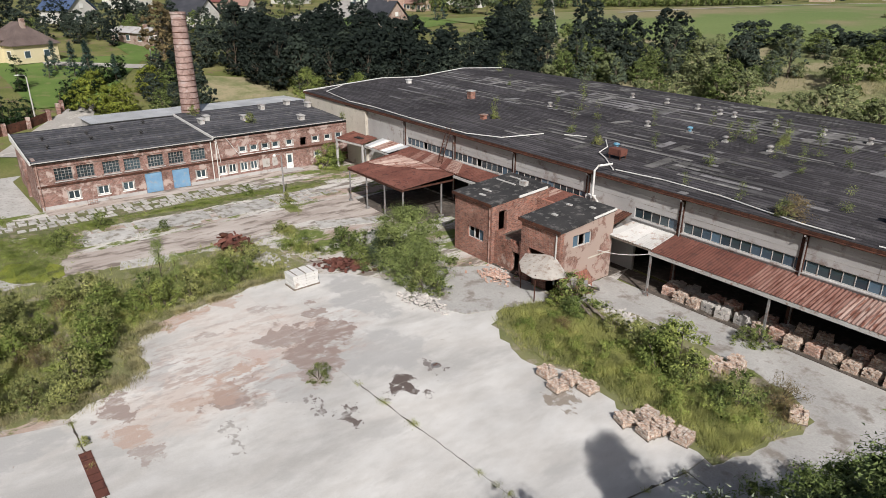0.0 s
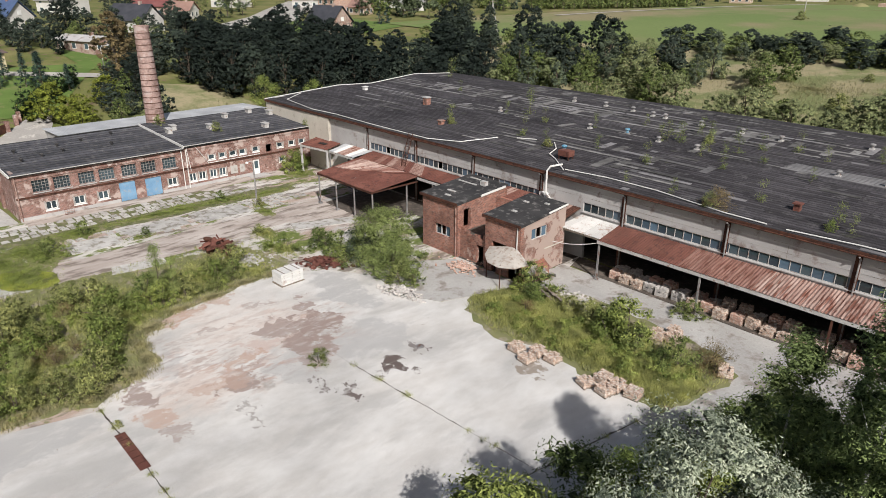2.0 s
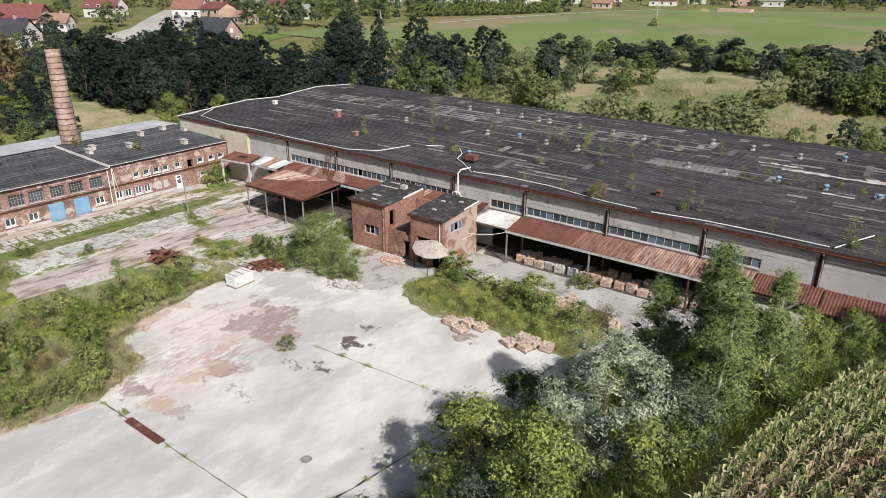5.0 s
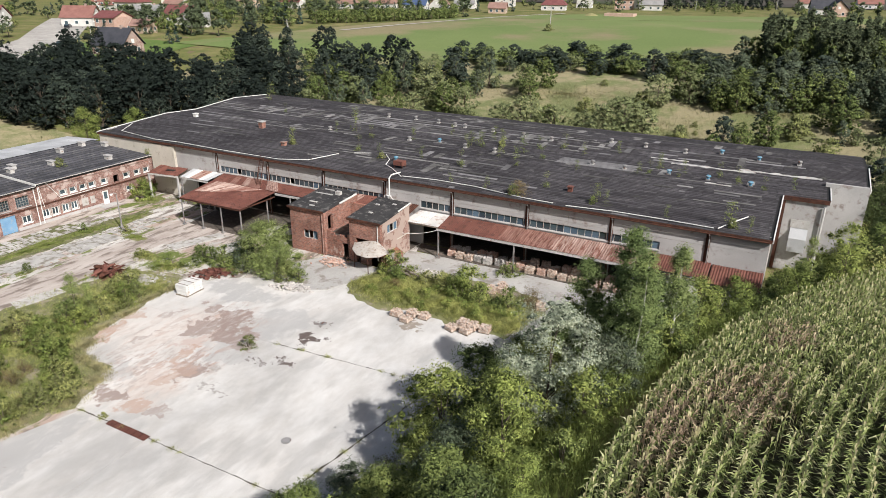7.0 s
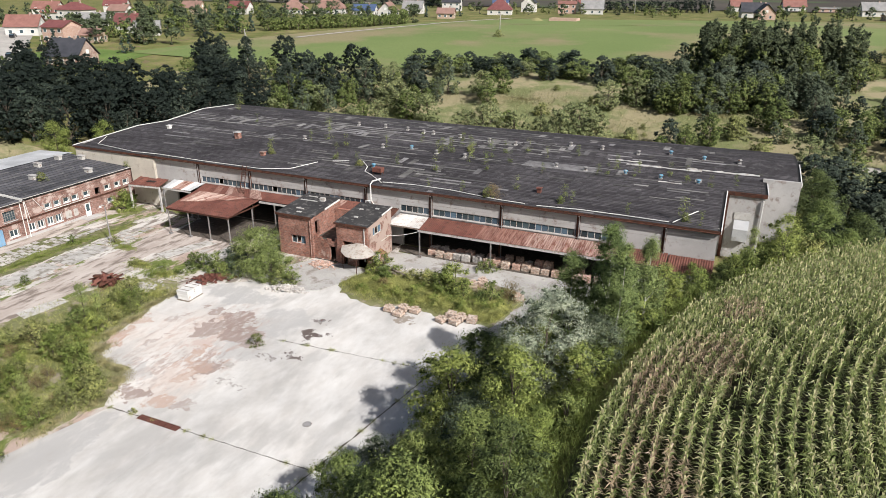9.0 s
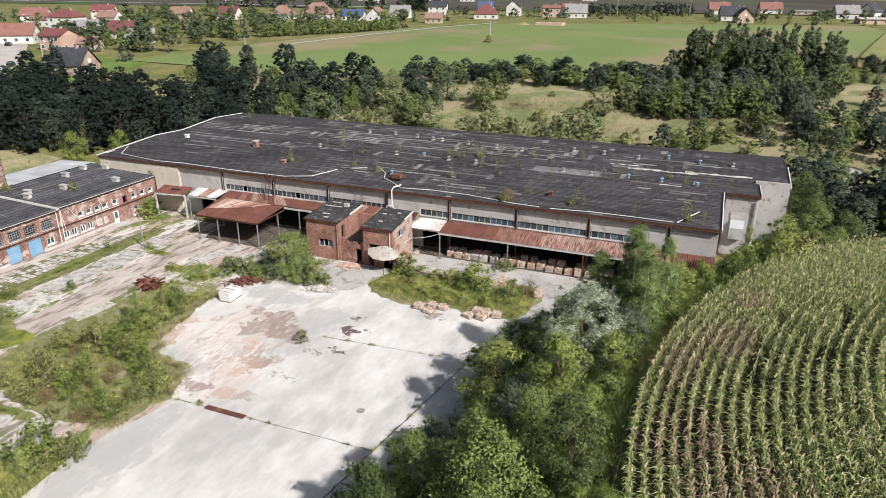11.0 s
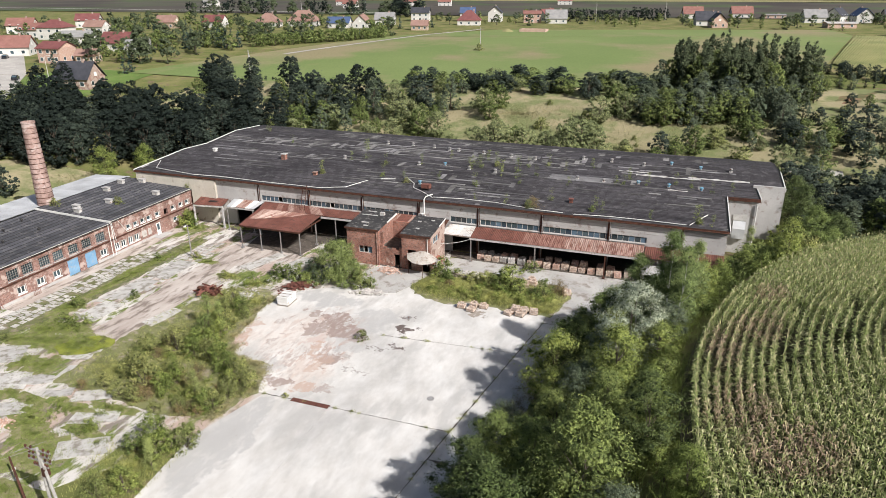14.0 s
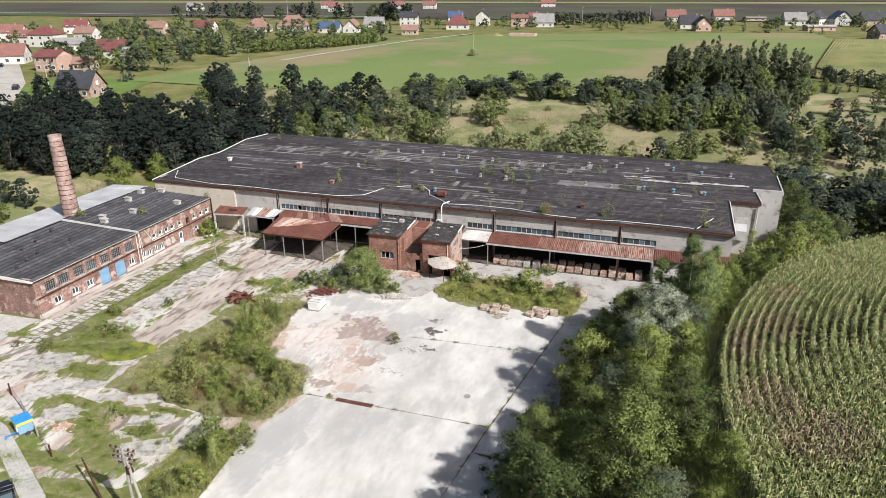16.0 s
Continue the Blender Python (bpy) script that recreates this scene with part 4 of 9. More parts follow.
ra = flat_roof(34.6, 40.05, -8.9, -1.5, 5.7, 6.25, office)
rb = flat_roof(43.5, 48.2, -8.9, -2.1, 5.6, 6.25, office)
part("edge_strip", prism([(40.07, -5.6), (40.17, -5.6), (40.17, -2.0), (40.07, -2.0)], [5.75, 5.75, 6.0, 6.0], [5.95, 5.95, 6.2, 6.2]), "pipe_white", ra)
part("edge_strip", prism([(48.22, -5.0), (48.32, -5.0), (48.32, -2.2), (48.22, -2.2)], [5.9, 5.9, 6.15, 6.15], [6.05, 6.05, 6.3, 6.3]), "pipe_white", rb)
part("vent_box", box(38.0, -3.6, 6.05, 38.7, -3.1, 6.55), "pale_steel", ra)
for x, y, l, w in ((35.2, -4.0, 2.6, 0.18), (36.4, -6.8, 1.1, 0.25), (37.2, -7.9, 0.7, 0.3), (35.6, -2.6, 1.4, 0.2)):
    part("debris", box(x, y, 5.72 + 0.075 * (y + 8.9), x + l, y + w, 5.8 + 0.075 * (y + 8.9)), "pale_steel", ra)
for x, y in ((44.6, -4.4), (46.5, -3.6), (45.2, -6.8)):
    part("debris", box(x, y, 5.62 + 0.096 * (y + 8.9), x + 0.5, y + 0.3, 5.72 + 0.096 * (y + 8.9)), "pale_steel", rb)
for name, x0, x1 in (("window_frame", 36.7, 38.9),):
    wf = part("window", box(x0, -8.52, 1.75, x1, -8.42, 1.83), "pale_steel", office)
    part("frame", box(x0, -8.52, 2.82, x1, -8.42, 2.9), "pale_steel", wf)
    for k, a in enumerate((36.7, 37.4, 38.1, 38.82)):
        part("frame", box(a, -8.53, 1.83, a + 0.08, -8.41, 2.82), "pale_steel", wf)
    part("pane", box(38.18, -8.48, 1.83, 38.82, -8.465, 2.82), "glass_pale", wf)
    part("pane", box(36.78, -8.48, 1.83, 37.4, -8.465, 2.4), "glass", wf)
wf = part("window", box(47.86, -7.2, 3.75, 47.96, -4.9, 3.83), "pale_steel", office)
for a in (-7.2, -6.45, -5.7, -4.98):
    part("frame", box(47.85, a, 3.83, 47.97, a + 0.08, 4.77), "pale_steel", wf)
part("frame", box(47.86, -7.2, 4.77, 47.96, -4.9, 4.85), "pale_steel", wf)
for a, m_ in ((-7.12, "glass_pale"), (-5.62, "glass_pale")):
    part("pane", box(47.9, a, 3.83, 47.915, a + 0.64, 4.77), m_, wf)
part("downpipe", tube(bmesh.new(), [(39.75, -8.78, 0.1), (39.75, -8.78, 5.4)], 0.07, 7), "rust_pale", office)
part("downpipe", tube(bmesh.new(), [(47.75, -8.78, 0.9), (47.75, -8.78, 5.35)], 0.07, 7), "pale_steel", office)
part("pale_band", box(48.103, -5.2, 2.4, 48.115, -2.4, 2.52), "wall_cream", office)
part("bay", prism([(45.2, -8.7), (48.4, -8.7), (49.6, -6.2), (48.105, -5.2), (48.105, -8.5)], 0, 1.5), "brick_office", office, "low ruined brick bay")
back = thing("link_roof", (0, 0, 0), "rusty sheet lean-to roofs between office and hall", "roof")
corrugated(back, (35.0, -1.4, 5.0), (43.0, -2.8, 5.0), (43.0, 0.36, 5.3), (35.0, 0.36, 5.3), 8, ("rust", "rust_pale"), 4, 12)
corrugated(back, (44.0, -2.0, 4.7), (48.0, -2.0, 4.7), (48.0, 0.36, 5.2), (44.0, 0.36, 5.2), 4, ("rust_pale", "rust_dark"), 4, 13)
awn = thing("awning", (0, 0, 0), "sagging pale sheet-metal canopy over the ruined office corner", "awning")
hub = Vector((47.3, -8.5, 3.35))
rim = [(44.7, -9.1, 2.75), (45.2, -10.3, 2.45), (46.4, -11.2, 2.3), (47.8, -11.3, 2.25), (49.1, -10.6, 2.3), (49.7, -9.3, 2.5)]
for p, q in zip(rim, rim[1:]):
    bm = bmesh.new()
    v = [bm.verts.new(c) for c in (hub, Vector(p), Vector(q))]
    w = [bm.verts.new(Vector(c) - Vector((0, 0, 0.05))) for c in (hub, Vector(p), Vector(q))]
    bm.faces.new(v)
    bm.faces.new(list(reversed(w)))
    for i in range(3):
        bm.faces.new((v[i], v[(i + 1) % 3], w[(i + 1) % 3], w[i]))
    part("sheet", bm, "awning_sheet", awn)
for x, y in ((45.3, -10.1), (47.8, -11.0), (49.3, -9.6)):
    part("prop", tube(bmesh.new(), [(x, y, 0), (x, y, 2.4)], 0.05, 6), "rust_dark", awn)
fallen = thing("fallen_sheets", (49.2, -7.4, 0), "fallen window frames and roofing sheets leaning on the office", "scrap sheets")
for k in range(6):
    part("sheet", box(-0.7, -0.5, 0, 0.7, 0.5, 0.04), ("pale_steel", "rust_pale", "steel_grey")[k % 3], fallen).matrix_basis = pose(0.2 * k - 0.3, 0.35 * k - 0.7, 1.3 - 0.12 * k, 48 - 9 * k, 12 * k - 25, 25 * k)

# ---- the brick side building ----
structure("side_floor", box(-14.9, -38, 0, -1.2, 0.6, 0.06), "dark_brown", "dark floor of the brick building", "floor")
BBX = -0.7
big_w = [-35.47, -33.24, -30.55, -28.28, -25.65, -23.28, -20.63]
low_w = [-34.81, -31.77, -29.07, -20.53]
mid_w = [-17.8, -16.48, -14.95, -13.62]
top_w = [-14.95, -13.43, -11.89, -10.46, -8.47, -4.65, -2.74, -1.06]
holes = [(y - 0.9, y + 0.9, 3.1, 4.55) for y in big_w] + [(y - 0.6, y + 0.6, 0.85, 1.85) for y in low_w] + [(y - 0.48, y + 0.48, 0.85, 1.95) for y in mid_w]
holes += [(y - 0.46, y + 0.46, 3.3, 4.02) for y in top_w] + [(-6.9, -5.98, 2.95, 4.05), (-4.95, -3.99, 1.2, 1.9), (-9.1, -8.06, 0.0, 2.2), (-27.15, -25.2, 0.0, 2.45), (-24.0, -21.95, 0.0, 2.4)]
side = thing("side_building", (0, 0, 0), "long two-storey red brick building with rows of small windows", "building")
part("wall", wall_holes("y", BBX - 0.4, 0.4, -38.2, 0.75, 0, 5.35, holes), "brick_red", side)
part("wall", box(-15.2, -38.2, 0, -1.1, -37.8, 5.6), "brick_red", side)
part("wall", box(-15.2, -37.8, 0, -14.8, 0.75, 5.6), "brick_red", side)
part("wall", box(-14.8, 0.4, 0, -1.1, 0.75, 5.6), "brick_red", side)
part("buttress", box(-8.2, -38.5, 0, -7.5, -38.2, 5.7), "brick_red", side)
part("cornice", box(BBX, -38.2, 4.75, BBX + 0.1, -18.7, 5.0), "brick_red", side)
part("ledge", box(BBX, -38.2, 2.62, BBX + 0.13, 0.7, 2.8), "rust_dark", side, "dark moulded brick ledge")
part("cornice", box(BBX, -18.7, 5.05, BBX + 0.1, 0.7, 5.3), "brick_red", side)
part("plinth", box(BBX, -38.2, 0, BBX + 0.06, -27.2, 0.45), "wall_grey", side)
part("plinth", box(BBX, -21.9, 0, BBX + 0.06, -9.2, 0.45), "wall_grey", side)
for y in big_w:
    w = part("window", box(BBX - 0.3, y - 0.9, 3.1, BBX - 0.22, y + 0.9, 3.17), "steel_grey", side, "steel-framed workshop window")
    part("frame", box(BBX - 0.3, y - 0.9, 4.48, BBX - 0.22, y + 0.9, 4.55), "steel_grey", w)
    for k in range(6):
        a = y - 0.9 + k * 0.35
        part("glazing_bar", box(BBX - 0.29, a, 3.17, BBX - 0.23, a + 0.05, 4.48), "steel_grey", w)
    for z in (3.5, 3.83, 4.15):
        part("glazing_bar", box(BBX - 0.285, y - 0.9, z, BBX - 0.235, y + 0.9, z + 0.04), "steel_grey", w)
    part("pane", box(BBX - 0.265, y - 0.9, 3.17, BBX - 0.255, y + 0.9, 4.48), "glass", w)
    part("sill", box(BBX - 0.05, y - 1.0, 3.0, BBX + 0.12, y + 1.0, 3.095), "wall_grey", w)


def white_window(y, z0, z1, hw, split=True):
    w = part("window", box(BBX - 0.22, y - hw, z0, BBX - 0.1, y + hw, z0 + 0.1), "white_paint", side, "white-framed window")
    part("frame", box(BBX - 0.22, y - hw, z1 - 0.1, BBX - 0.1, y + hw, z1), "white_paint", w)
    for a in (y - hw, y + hw - 0.1) + ((y - 0.05,) if split else ()):
        part("frame", box(BBX - 0.22, a, z0 + 0.1, BBX - 0.1, a + 0.1, z1 - 0.1), "white_paint", w)
    part("pane", box(BBX - 0.18, y - hw + 0.1, z0 + 0.1, BBX - 0.165, y + hw - 0.1, z1 - 0.1), "glass", w)
    part("surround", box(BBX + 0.003, y - hw - 0.12, z0 - 0.14, BBX + 0.05, y + hw + 0.12, z0 - 0.003), "white_paint", w)
    for a in (y - hw - 0.12, y + hw):
        part("surround", box(BBX + 0.003, a, z0, BBX + 0.04, a + 0.12, z1 + 0.1), "wall_dull", w)


for y in low_w:
    white_window(y, 0.85, 1.85, 0.6)
for y in mid_w:
    white_window(y, 0.85, 1.95, 0.48)
for y in top_w:
    white_window(y, 3.3, 4.02, 0.46, False)
white_window(-4.47, 1.2, 1.9, 0.48, False)
for y, w2 in ((-11.98, 0.5), (-10.76, 0.36)):
    part("bricked_window", box(BBX, y - w2, 0.85, BBX + 0.03, y + w2, 1.95), "wall_dull", side)
for y0, y1, z in ((-27.15, -25.2, 2.45), (-24.0, -21.95, 2.4)):
    g = part("gate", box(BBX - 0.2, y0 + 0.02, 0.05, BBX - 0.12, (y0 + y1) / 2 - 0.01, z - 0.03), "blue_paint", side, "faded blue double gate leaf")
    part("gate", box(BBX - 0.2, (y0 + y1) / 2 + 0.01, 0.05, BBX - 0.12, y1 - 0.02, z - 0.03), "blue_paint", side, "faded blue double gate leaf")
    for a in np.linspace(y0 + 0.2, y1 - 0.2, 7):
        part("batten", box(BBX - 0.118, a - 0.02, 0.1, BBX - 0.1, a + 0.02, z - 0.1), "blue_paint", g)
d = part("door", box(BBX - 0.2, -9.08, 0.03, BBX - 0.12, -8.08, 2.17), "white_paint", side, "white panelled entrance door")
part("door_pane", box(BBX - 0.118, -8.85, 0.9, BBX - 0.1, -8.3, 1.95), "glass", d)
part("door_handle", tube(bmesh.new(), [(BBX - 0.1, -8.22, 1.05), (BBX - 0.03, -8.22, 1.05), (BBX - 0.03, -8.36, 1.05)], 0.02, 5), "steel_grey", d)
part("step", box(BBX, -10.2, 0, BBX + 1.6, -7.4, 0.14), "wall_grey", side)
for y in (-38.0, -19.0, -18.4):
    part("downpipe", tube(bmesh.new(), [(BBX + 0.1, y, 0.1), (BBX + 0.1, y, 5.2)], 0.06, 7), "rust_pale" if y < -30 else "pipe_white", side)
part("gas_pipe", tube(bmesh.new(), [(BBX + 0.15, -18.0, 2.4), (BBX + 0.15, -18.3, 5.4), (BBX + 0.15, -17.2, 5.6), (BBX + 0.15, -15.5, 2.95), (BBX + 0.15, -8.0, 2.95)], 0.04, 6), "pipe_white", side)


def sloped(name, y0, y1, zf, zb, over=0.35):
    r = part(name, prism([(BBX + over, y0), (BBX + over, y1), (-15.4, y1), (-15.4, y0)], [zf - 0.2, zf - 0.2, zb - 0.2, zb - 0.2], [zf, zf, zb, zb]), "tar", side, "dark felt roof with long seams")
    n = 14
    for i in range(n):
        a, b = BBX + over - 0.1 - i * 1.05, BBX + over - 0.95 - i * 1.05
        za, zc = zf + (zb - zf) * (i * 1.05 + 0.1) / 15.05, zf + (zb - zf) * (i * 1.05 + 0.95) / 15.05
        part("felt_strip", prism([(a, y0 + 0.1), (a, y1 - 0.1), (b, y1 - 0.1), (b, y0 + 0.1)], [za - 0.02, za - 0.02, zc - 0.02, zc - 0.02], [za + 0.03, za + 0.03, zc + 0.012, zc + 0.012]), "felt_grey", r)
    part("eave_strip", box(BBX + over, y0, zf - 0.08, BBX + over + 0.05, y1, zf + 0.01), "pale_steel", r)
    return r


r1 = sloped("roof", -38.4, -18.75, 5.5, 6.05)
r2 = sloped("roof", -18.6, 0.9, 5.75, 6.3)
part("parapet", prism([(-0.3, -18.73), (-0.3, -18.63), (-15.4, -18.63), (-15.4, -18.73)], 5.5, [5.8, 5.8, 6.36, 6.36]), "pipe_white", side)
part("edge_strip", prism([(-0.3, -38.55), (-0.3, -38.42), (-15.4, -38.42), (-15.4, -38.55)], 5.3, [5.58, 5.58, 6.12, 6.12]), "pipe_white", r1)
for x, y in ((-11.2, -27.7), (-7.4, -30.9), (-6.5, -33.5), (-5.6, -35.9), (-10.3, -30.8), (-7.2, -25.2), (-10.0, -35.7), (-12.6, -23.5)):
    v = thing("roof_outlet", (x, y, 5.55 + 0.0365 * (-0.35 - x)), "small black roof outlet on the felt", "roof vent", "outlets on the brick building roof")
    part("pipe", lathe([(0.12, -0.2), (0.12, 0.26)], 10), "felt_dark", v)
    part("cap", lathe([(0.24, 0.25), (0.26, 0.34), (0.08, 0.46)], 10), "felt_dark", v)
for x, y in ((-7.0, -11.9), (-12.2, -7.1), (-13.3, -2.6), (-3.3, -5.3), (-9.4, -16.2), (-7.9, -17.4), (-10.4, -0.6)):
    v = thing("roof_chimney", (x, y, 5.8 + 0.0365 * (-0.35 - x)), "low whitewashed chimney block on the felt roof", "chimney", "chimney blocks on the brick building roof")
    part("shaft", box(-0.55, -0.3, -0.2, 0.55, 0.3, 0.55), "pale_steel", v)
    part("cap", box(-0.65, -0.4, 0.553, 0.65, 0.4, 0.65), "wall_grey", v)
rear = thing("rear_shed", (0, 0, 0), "long low shed with a pale zinc sheet roof", "shed")
part("wall", box(-23.4, -28.9, 0, -15.5, 1.6, 5.7), "wall_grey", rear)
corrugated(rear, (-15.35, -29.2, 6.15), (-15.35, 2.0, 6.15), (-23.8, 2.0, 5.75), (-23.8, -29.2, 5.75), 22, ("zinc",), 4, 14)

# ---- the round brick chimney ----
chim = thing("brick_chimney", (-16.0, -16.0, 0), "tall tapering round brick chimney with iron bands", "chimney")
part("shaft", lathe([(1.5, 0), (1.3, 6.0), (0.97, 19.3), (1.04, 19.35), (1.04, 19.6), (0.8, 19.6), (0.78, 18.5)], 32), "brick_chimney", chim)
part("plinth", box(-1.7, -1.7, 0, 1.7, 1.7, 5.2), "brick_chimney", chim)
for k in range(16):
    z = 6.6 + k * 0.8
    r = 1.3 + (0.97 - 1.3) * (z - 6.0) / 13.3
    part("iron_band", lathe([(r + 0.012, z), (r + 0.035, z + 0.01), (r + 0.035, z + 0.08), (r + 0.012, z + 0.09)], 32), "rust_dark", chim)
for k in range(30):
    z = 6.2 + k * 0.44
    r = 1.3 + (0.97 - 1.3) * (z - 6.0) / 13.3
    part("step_iron", tube(bmesh.new(), [(-r, -0.2, z), (-r - 0.18, -0.2, z), (-r - 0.18, 0.2, z), (-r, 0.2, z)], 0.02, 4), "rust_dark", chim)


# ---- the yard ----
def stained_concrete():
    """Pale worn concrete with brick-dust stains and painted tree shade, each with its own outline."""
    m, nt, bsdf, pos, geo = _start("yard_concrete")
    col = _ramp(nt, _noise(nt, pos, 0.09, 6, 0.6), [(0.3, (0.42, 0.412, 0.4)), (0.48, (0.55, 0.54, 0.52)), (0.7, (0.67, 0.655, 0.628))])
    sc = nt.nodes.new("ShaderNodeMapping")
    sc.inputs["Scale"].default_value = (0.7, 0.3, 1)
    sc.inputs["Rotation"].default_value = (0, 0, 0.5)
    nt.links.new(pos, sc.inputs["Vector"])
    streak = _ramp(nt, _noise(nt, sc.outputs[0], 0.8, 6, 0.65), [(0.38, (0.88, 0.865, 0.85)), (0.62, (1.03, 1.03, 1.03))])
    col = _mix(nt, 1.0, col, streak, "MULTIPLY")
    off = nt.nodes.new("ShaderNodeTexNoise")
    off.inputs["Scale"].default_value, off.inputs["Detail"].default_value, off.inputs["Roughness"].default_value = 0.4, 9, 0.66
    nt.links.new(pos, off.inputs["Vector"])
    vm = nt.nodes.new("ShaderNodeVectorMath")
    vm.operation = "MULTIPLY_ADD"
    nt.links.new(off.outputs["Color"], vm.inputs[0])
    vm.inputs[1].default_value = (8.0, 8.0, 0)
    vv = nt.nodes.new("ShaderNodeVectorMath")
    vv.operation = "SUBTRACT"
    nt.links.new(pos, vv.inputs[0])
    vv.inputs[1].default_value = (4.0, 4.0, 0)
    nt.links.new(vv.outputs[0], vm.inputs[2])
    sep = nt.nodes.new("ShaderNodeSeparateXYZ")
    nt.links.new(vm.outputs[0], sep.inputs[0])
    grey, umber, rose, ochre, soot = (0.39, 0.383, 0.375), (0.285, 0.22, 0.195), (0.49, 0.4, 0.36), (0.43, 0.31, 0.25), (0.12, 0.095, 0.086)
    # the wide soft grey at x 67 paints in tree shade and dirt
    stains_and_shade = [((0.31, 0.3, 0.285), 0.75, 62.0, -5.0, 17.0, 3.4, 0.5), ((0.3, 0.285, 0.27), 0.6, 52.5, -6.5, 4.5, 3.0, 0.3), ((0.33, 0.305, 0.285), 0.6, 71.0, -10.5, 2.6, 6.5, 0.6), ((0.2, 0.16, 0.135), 0.9, 64.2, -5.4, 1.7, 0.7, 0.3), ((0.24, 0.2, 0.175), 0.85, 67.9, -7.0, 1.5, 0.8, 0.3), (grey, 0.5, 67.0, -33.0, 6.5, 17.0, 0.7),
              (grey, 0.8, 38.5, -21.5, 5.0, 2.6, 0.12), (grey, 0.7, 47.2, -24.5, 3.0, 4.5, 0.15), (grey, 0.8, 43.6, -51.5, 3.0, 9.0, 0.1), (grey, 0.6, 46.5, -31.5, 3.2, 2.4, 0.1), (grey, 0.55, 40.0, -38.5, 2.6, 1.6, 0.1),
              ((0.6, 0.545, 0.5), 0.7, 38.5, -31.5, 7.0, 6.5, 0.5), ((0.57, 0.5, 0.45), 0.6, 44.8, -38.5, 4.0, 4.5, 0.4), (umber, 0.95, 42.2, -26.6, 2.6, 2.5, 0.07), (umber, 0.9, 44.4, -28.9, 2.3, 1.8, 0.06), (umber, 0.8, 40.6, -29.4, 2.0, 1.5, 0.08), (umber, 0.7, 46.9, -30.4, 1.5, 1.1, 0.06),
              (rose, 0.9, 42.4, -31.9, 1.6, 1.6, 0.1), (ochre, 0.8, 43.2, -32.5, 0.6, 0.5, 0.1), (ochre, 0.8, 43.4, -34.0, 0.9, 1.3, 0.08), (umber, 0.85, 45.6, -35.6, 1.5, 1.4, 0.06), (ochre, 0.6, 45.0, -36.8, 1.1, 2.6, 0.12), (umber, 0.85, 42.6, -41.0, 1.6, 1.3, 0.06), (ochre, 0.75, 45.8, -41.0, 1.3, 1.7, 0.08), (umber, 0.6, 48.0, -40.9, 1.2, 1.0, 0.06),
              (ochre, 0.9, 33.6, -34.9, 1.5, 2.7, 0.1), (ochre, 0.7, 32.6, -31.0, 0.9, 1.6, 0.1), (umber, 0.8, 38.6, -25.6, 1.6, 0.7, 0.06), (umber, 0.5, 37.8, -33.2, 0.7, 1.6, 0.08), (umber, 0.5, 36.0, -29.0, 0.6, 1.8, 0.08),
              (soot, 1.0, 51.1, -26.3, 1.1, 0.75, 0.05), (soot, 0.9, 52.9, -25.5, 0.55, 0.3, 0.05), (soot, 0.75, 50.3, -23.4, 0.5, 0.35, 0.05), (soot, 0.95, 52.0, -30.3, 0.8, 0.42, 0.05), (soot, 0.95, 50.7, -31.7, 0.6, 0.34, 0.05), (soot, 0.6, 49.2, -32.2, 0.5, 0.3, 0.05),
              ((0.3, 0.28, 0.26), 0.8, 49.7, -36.4, 0.6, 0.36, 0.05), ((0.3, 0.28, 0.26), 0.8, 50.7, -36.8, 0.42, 0.26, 0.05), ((0.3, 0.28, 0.26), 0.7, 47.6, -34.4, 0.7, 0.5, 0.05), ((0.25, 0.21, 0.17), 0.9, 58.4, -19.0, 1.7, 0.7, 0.1), ((0.3, 0.22, 0.19), 0.8, 65.5, -16.0, 0.9, 0.4, 0.1)]
    # thin smears of dust drawn out along the yard
    sm = nt.nodes.new("ShaderNodeMapping")
    sm.inputs["Scale"].default_value, sm.inputs["Rotation"].default_value = (0.5, 0.2, 1), (0, 0, -0.25)
    nt.links.new(pos, sm.inputs["Vector"])
    near = _math(nt, "ADD", _math(nt, "POWER", _math(nt, "MULTIPLY", _math(nt, "SUBTRACT", sep.outputs[0], 41.5), 1 / 7.5), 2.0), _math(nt, "POWER", _math(nt, "MULTIPLY", _math(nt, "SUBTRACT", sep.outputs[1], -33.0), 1 / 10.5), 2.0))
    near = _ramp(nt, near, [(0.35, (1, 1, 1)), (1.0, (0, 0, 0))])
    for freq, lo, hi, c, k in ((1.3, 0.5, 0.57, (0.47, 0.38, 0.335), 0.65), (2.6, 0.54, 0.585, (0.33, 0.265, 0.24), 0.65), (1.9, 0.57, 0.61, (0.42, 0.285, 0.23), 0.7), (5.0, 0.56, 0.6, (0.3, 0.24, 0.215), 0.5)):
        d = _ramp(nt, _noise(nt, sm.outputs[0], freq, 8, 0.62), [(lo, (0, 0, 0)), (hi, (k, k, k))])
        col = _mix(nt, _mix(nt, 1.0, d, near, "MULTIPLY"), col, c)
    wet = _ramp(nt, _noise(nt, sm.outputs[0], 0.55, 5, 0.6), [(0.5, (0, 0, 0)), (0.62, (0.6, 0.6, 0.6))])
    col = _mix(nt, wet, col, (0.36, 0.35, 0.335))
    worn = _ramp(nt, _noise(nt, sm.outputs[0], 3.2, 8, 0.7), [(0.36, (0.3, 0.3, 0.3)), (0.5, (1, 1, 1))])
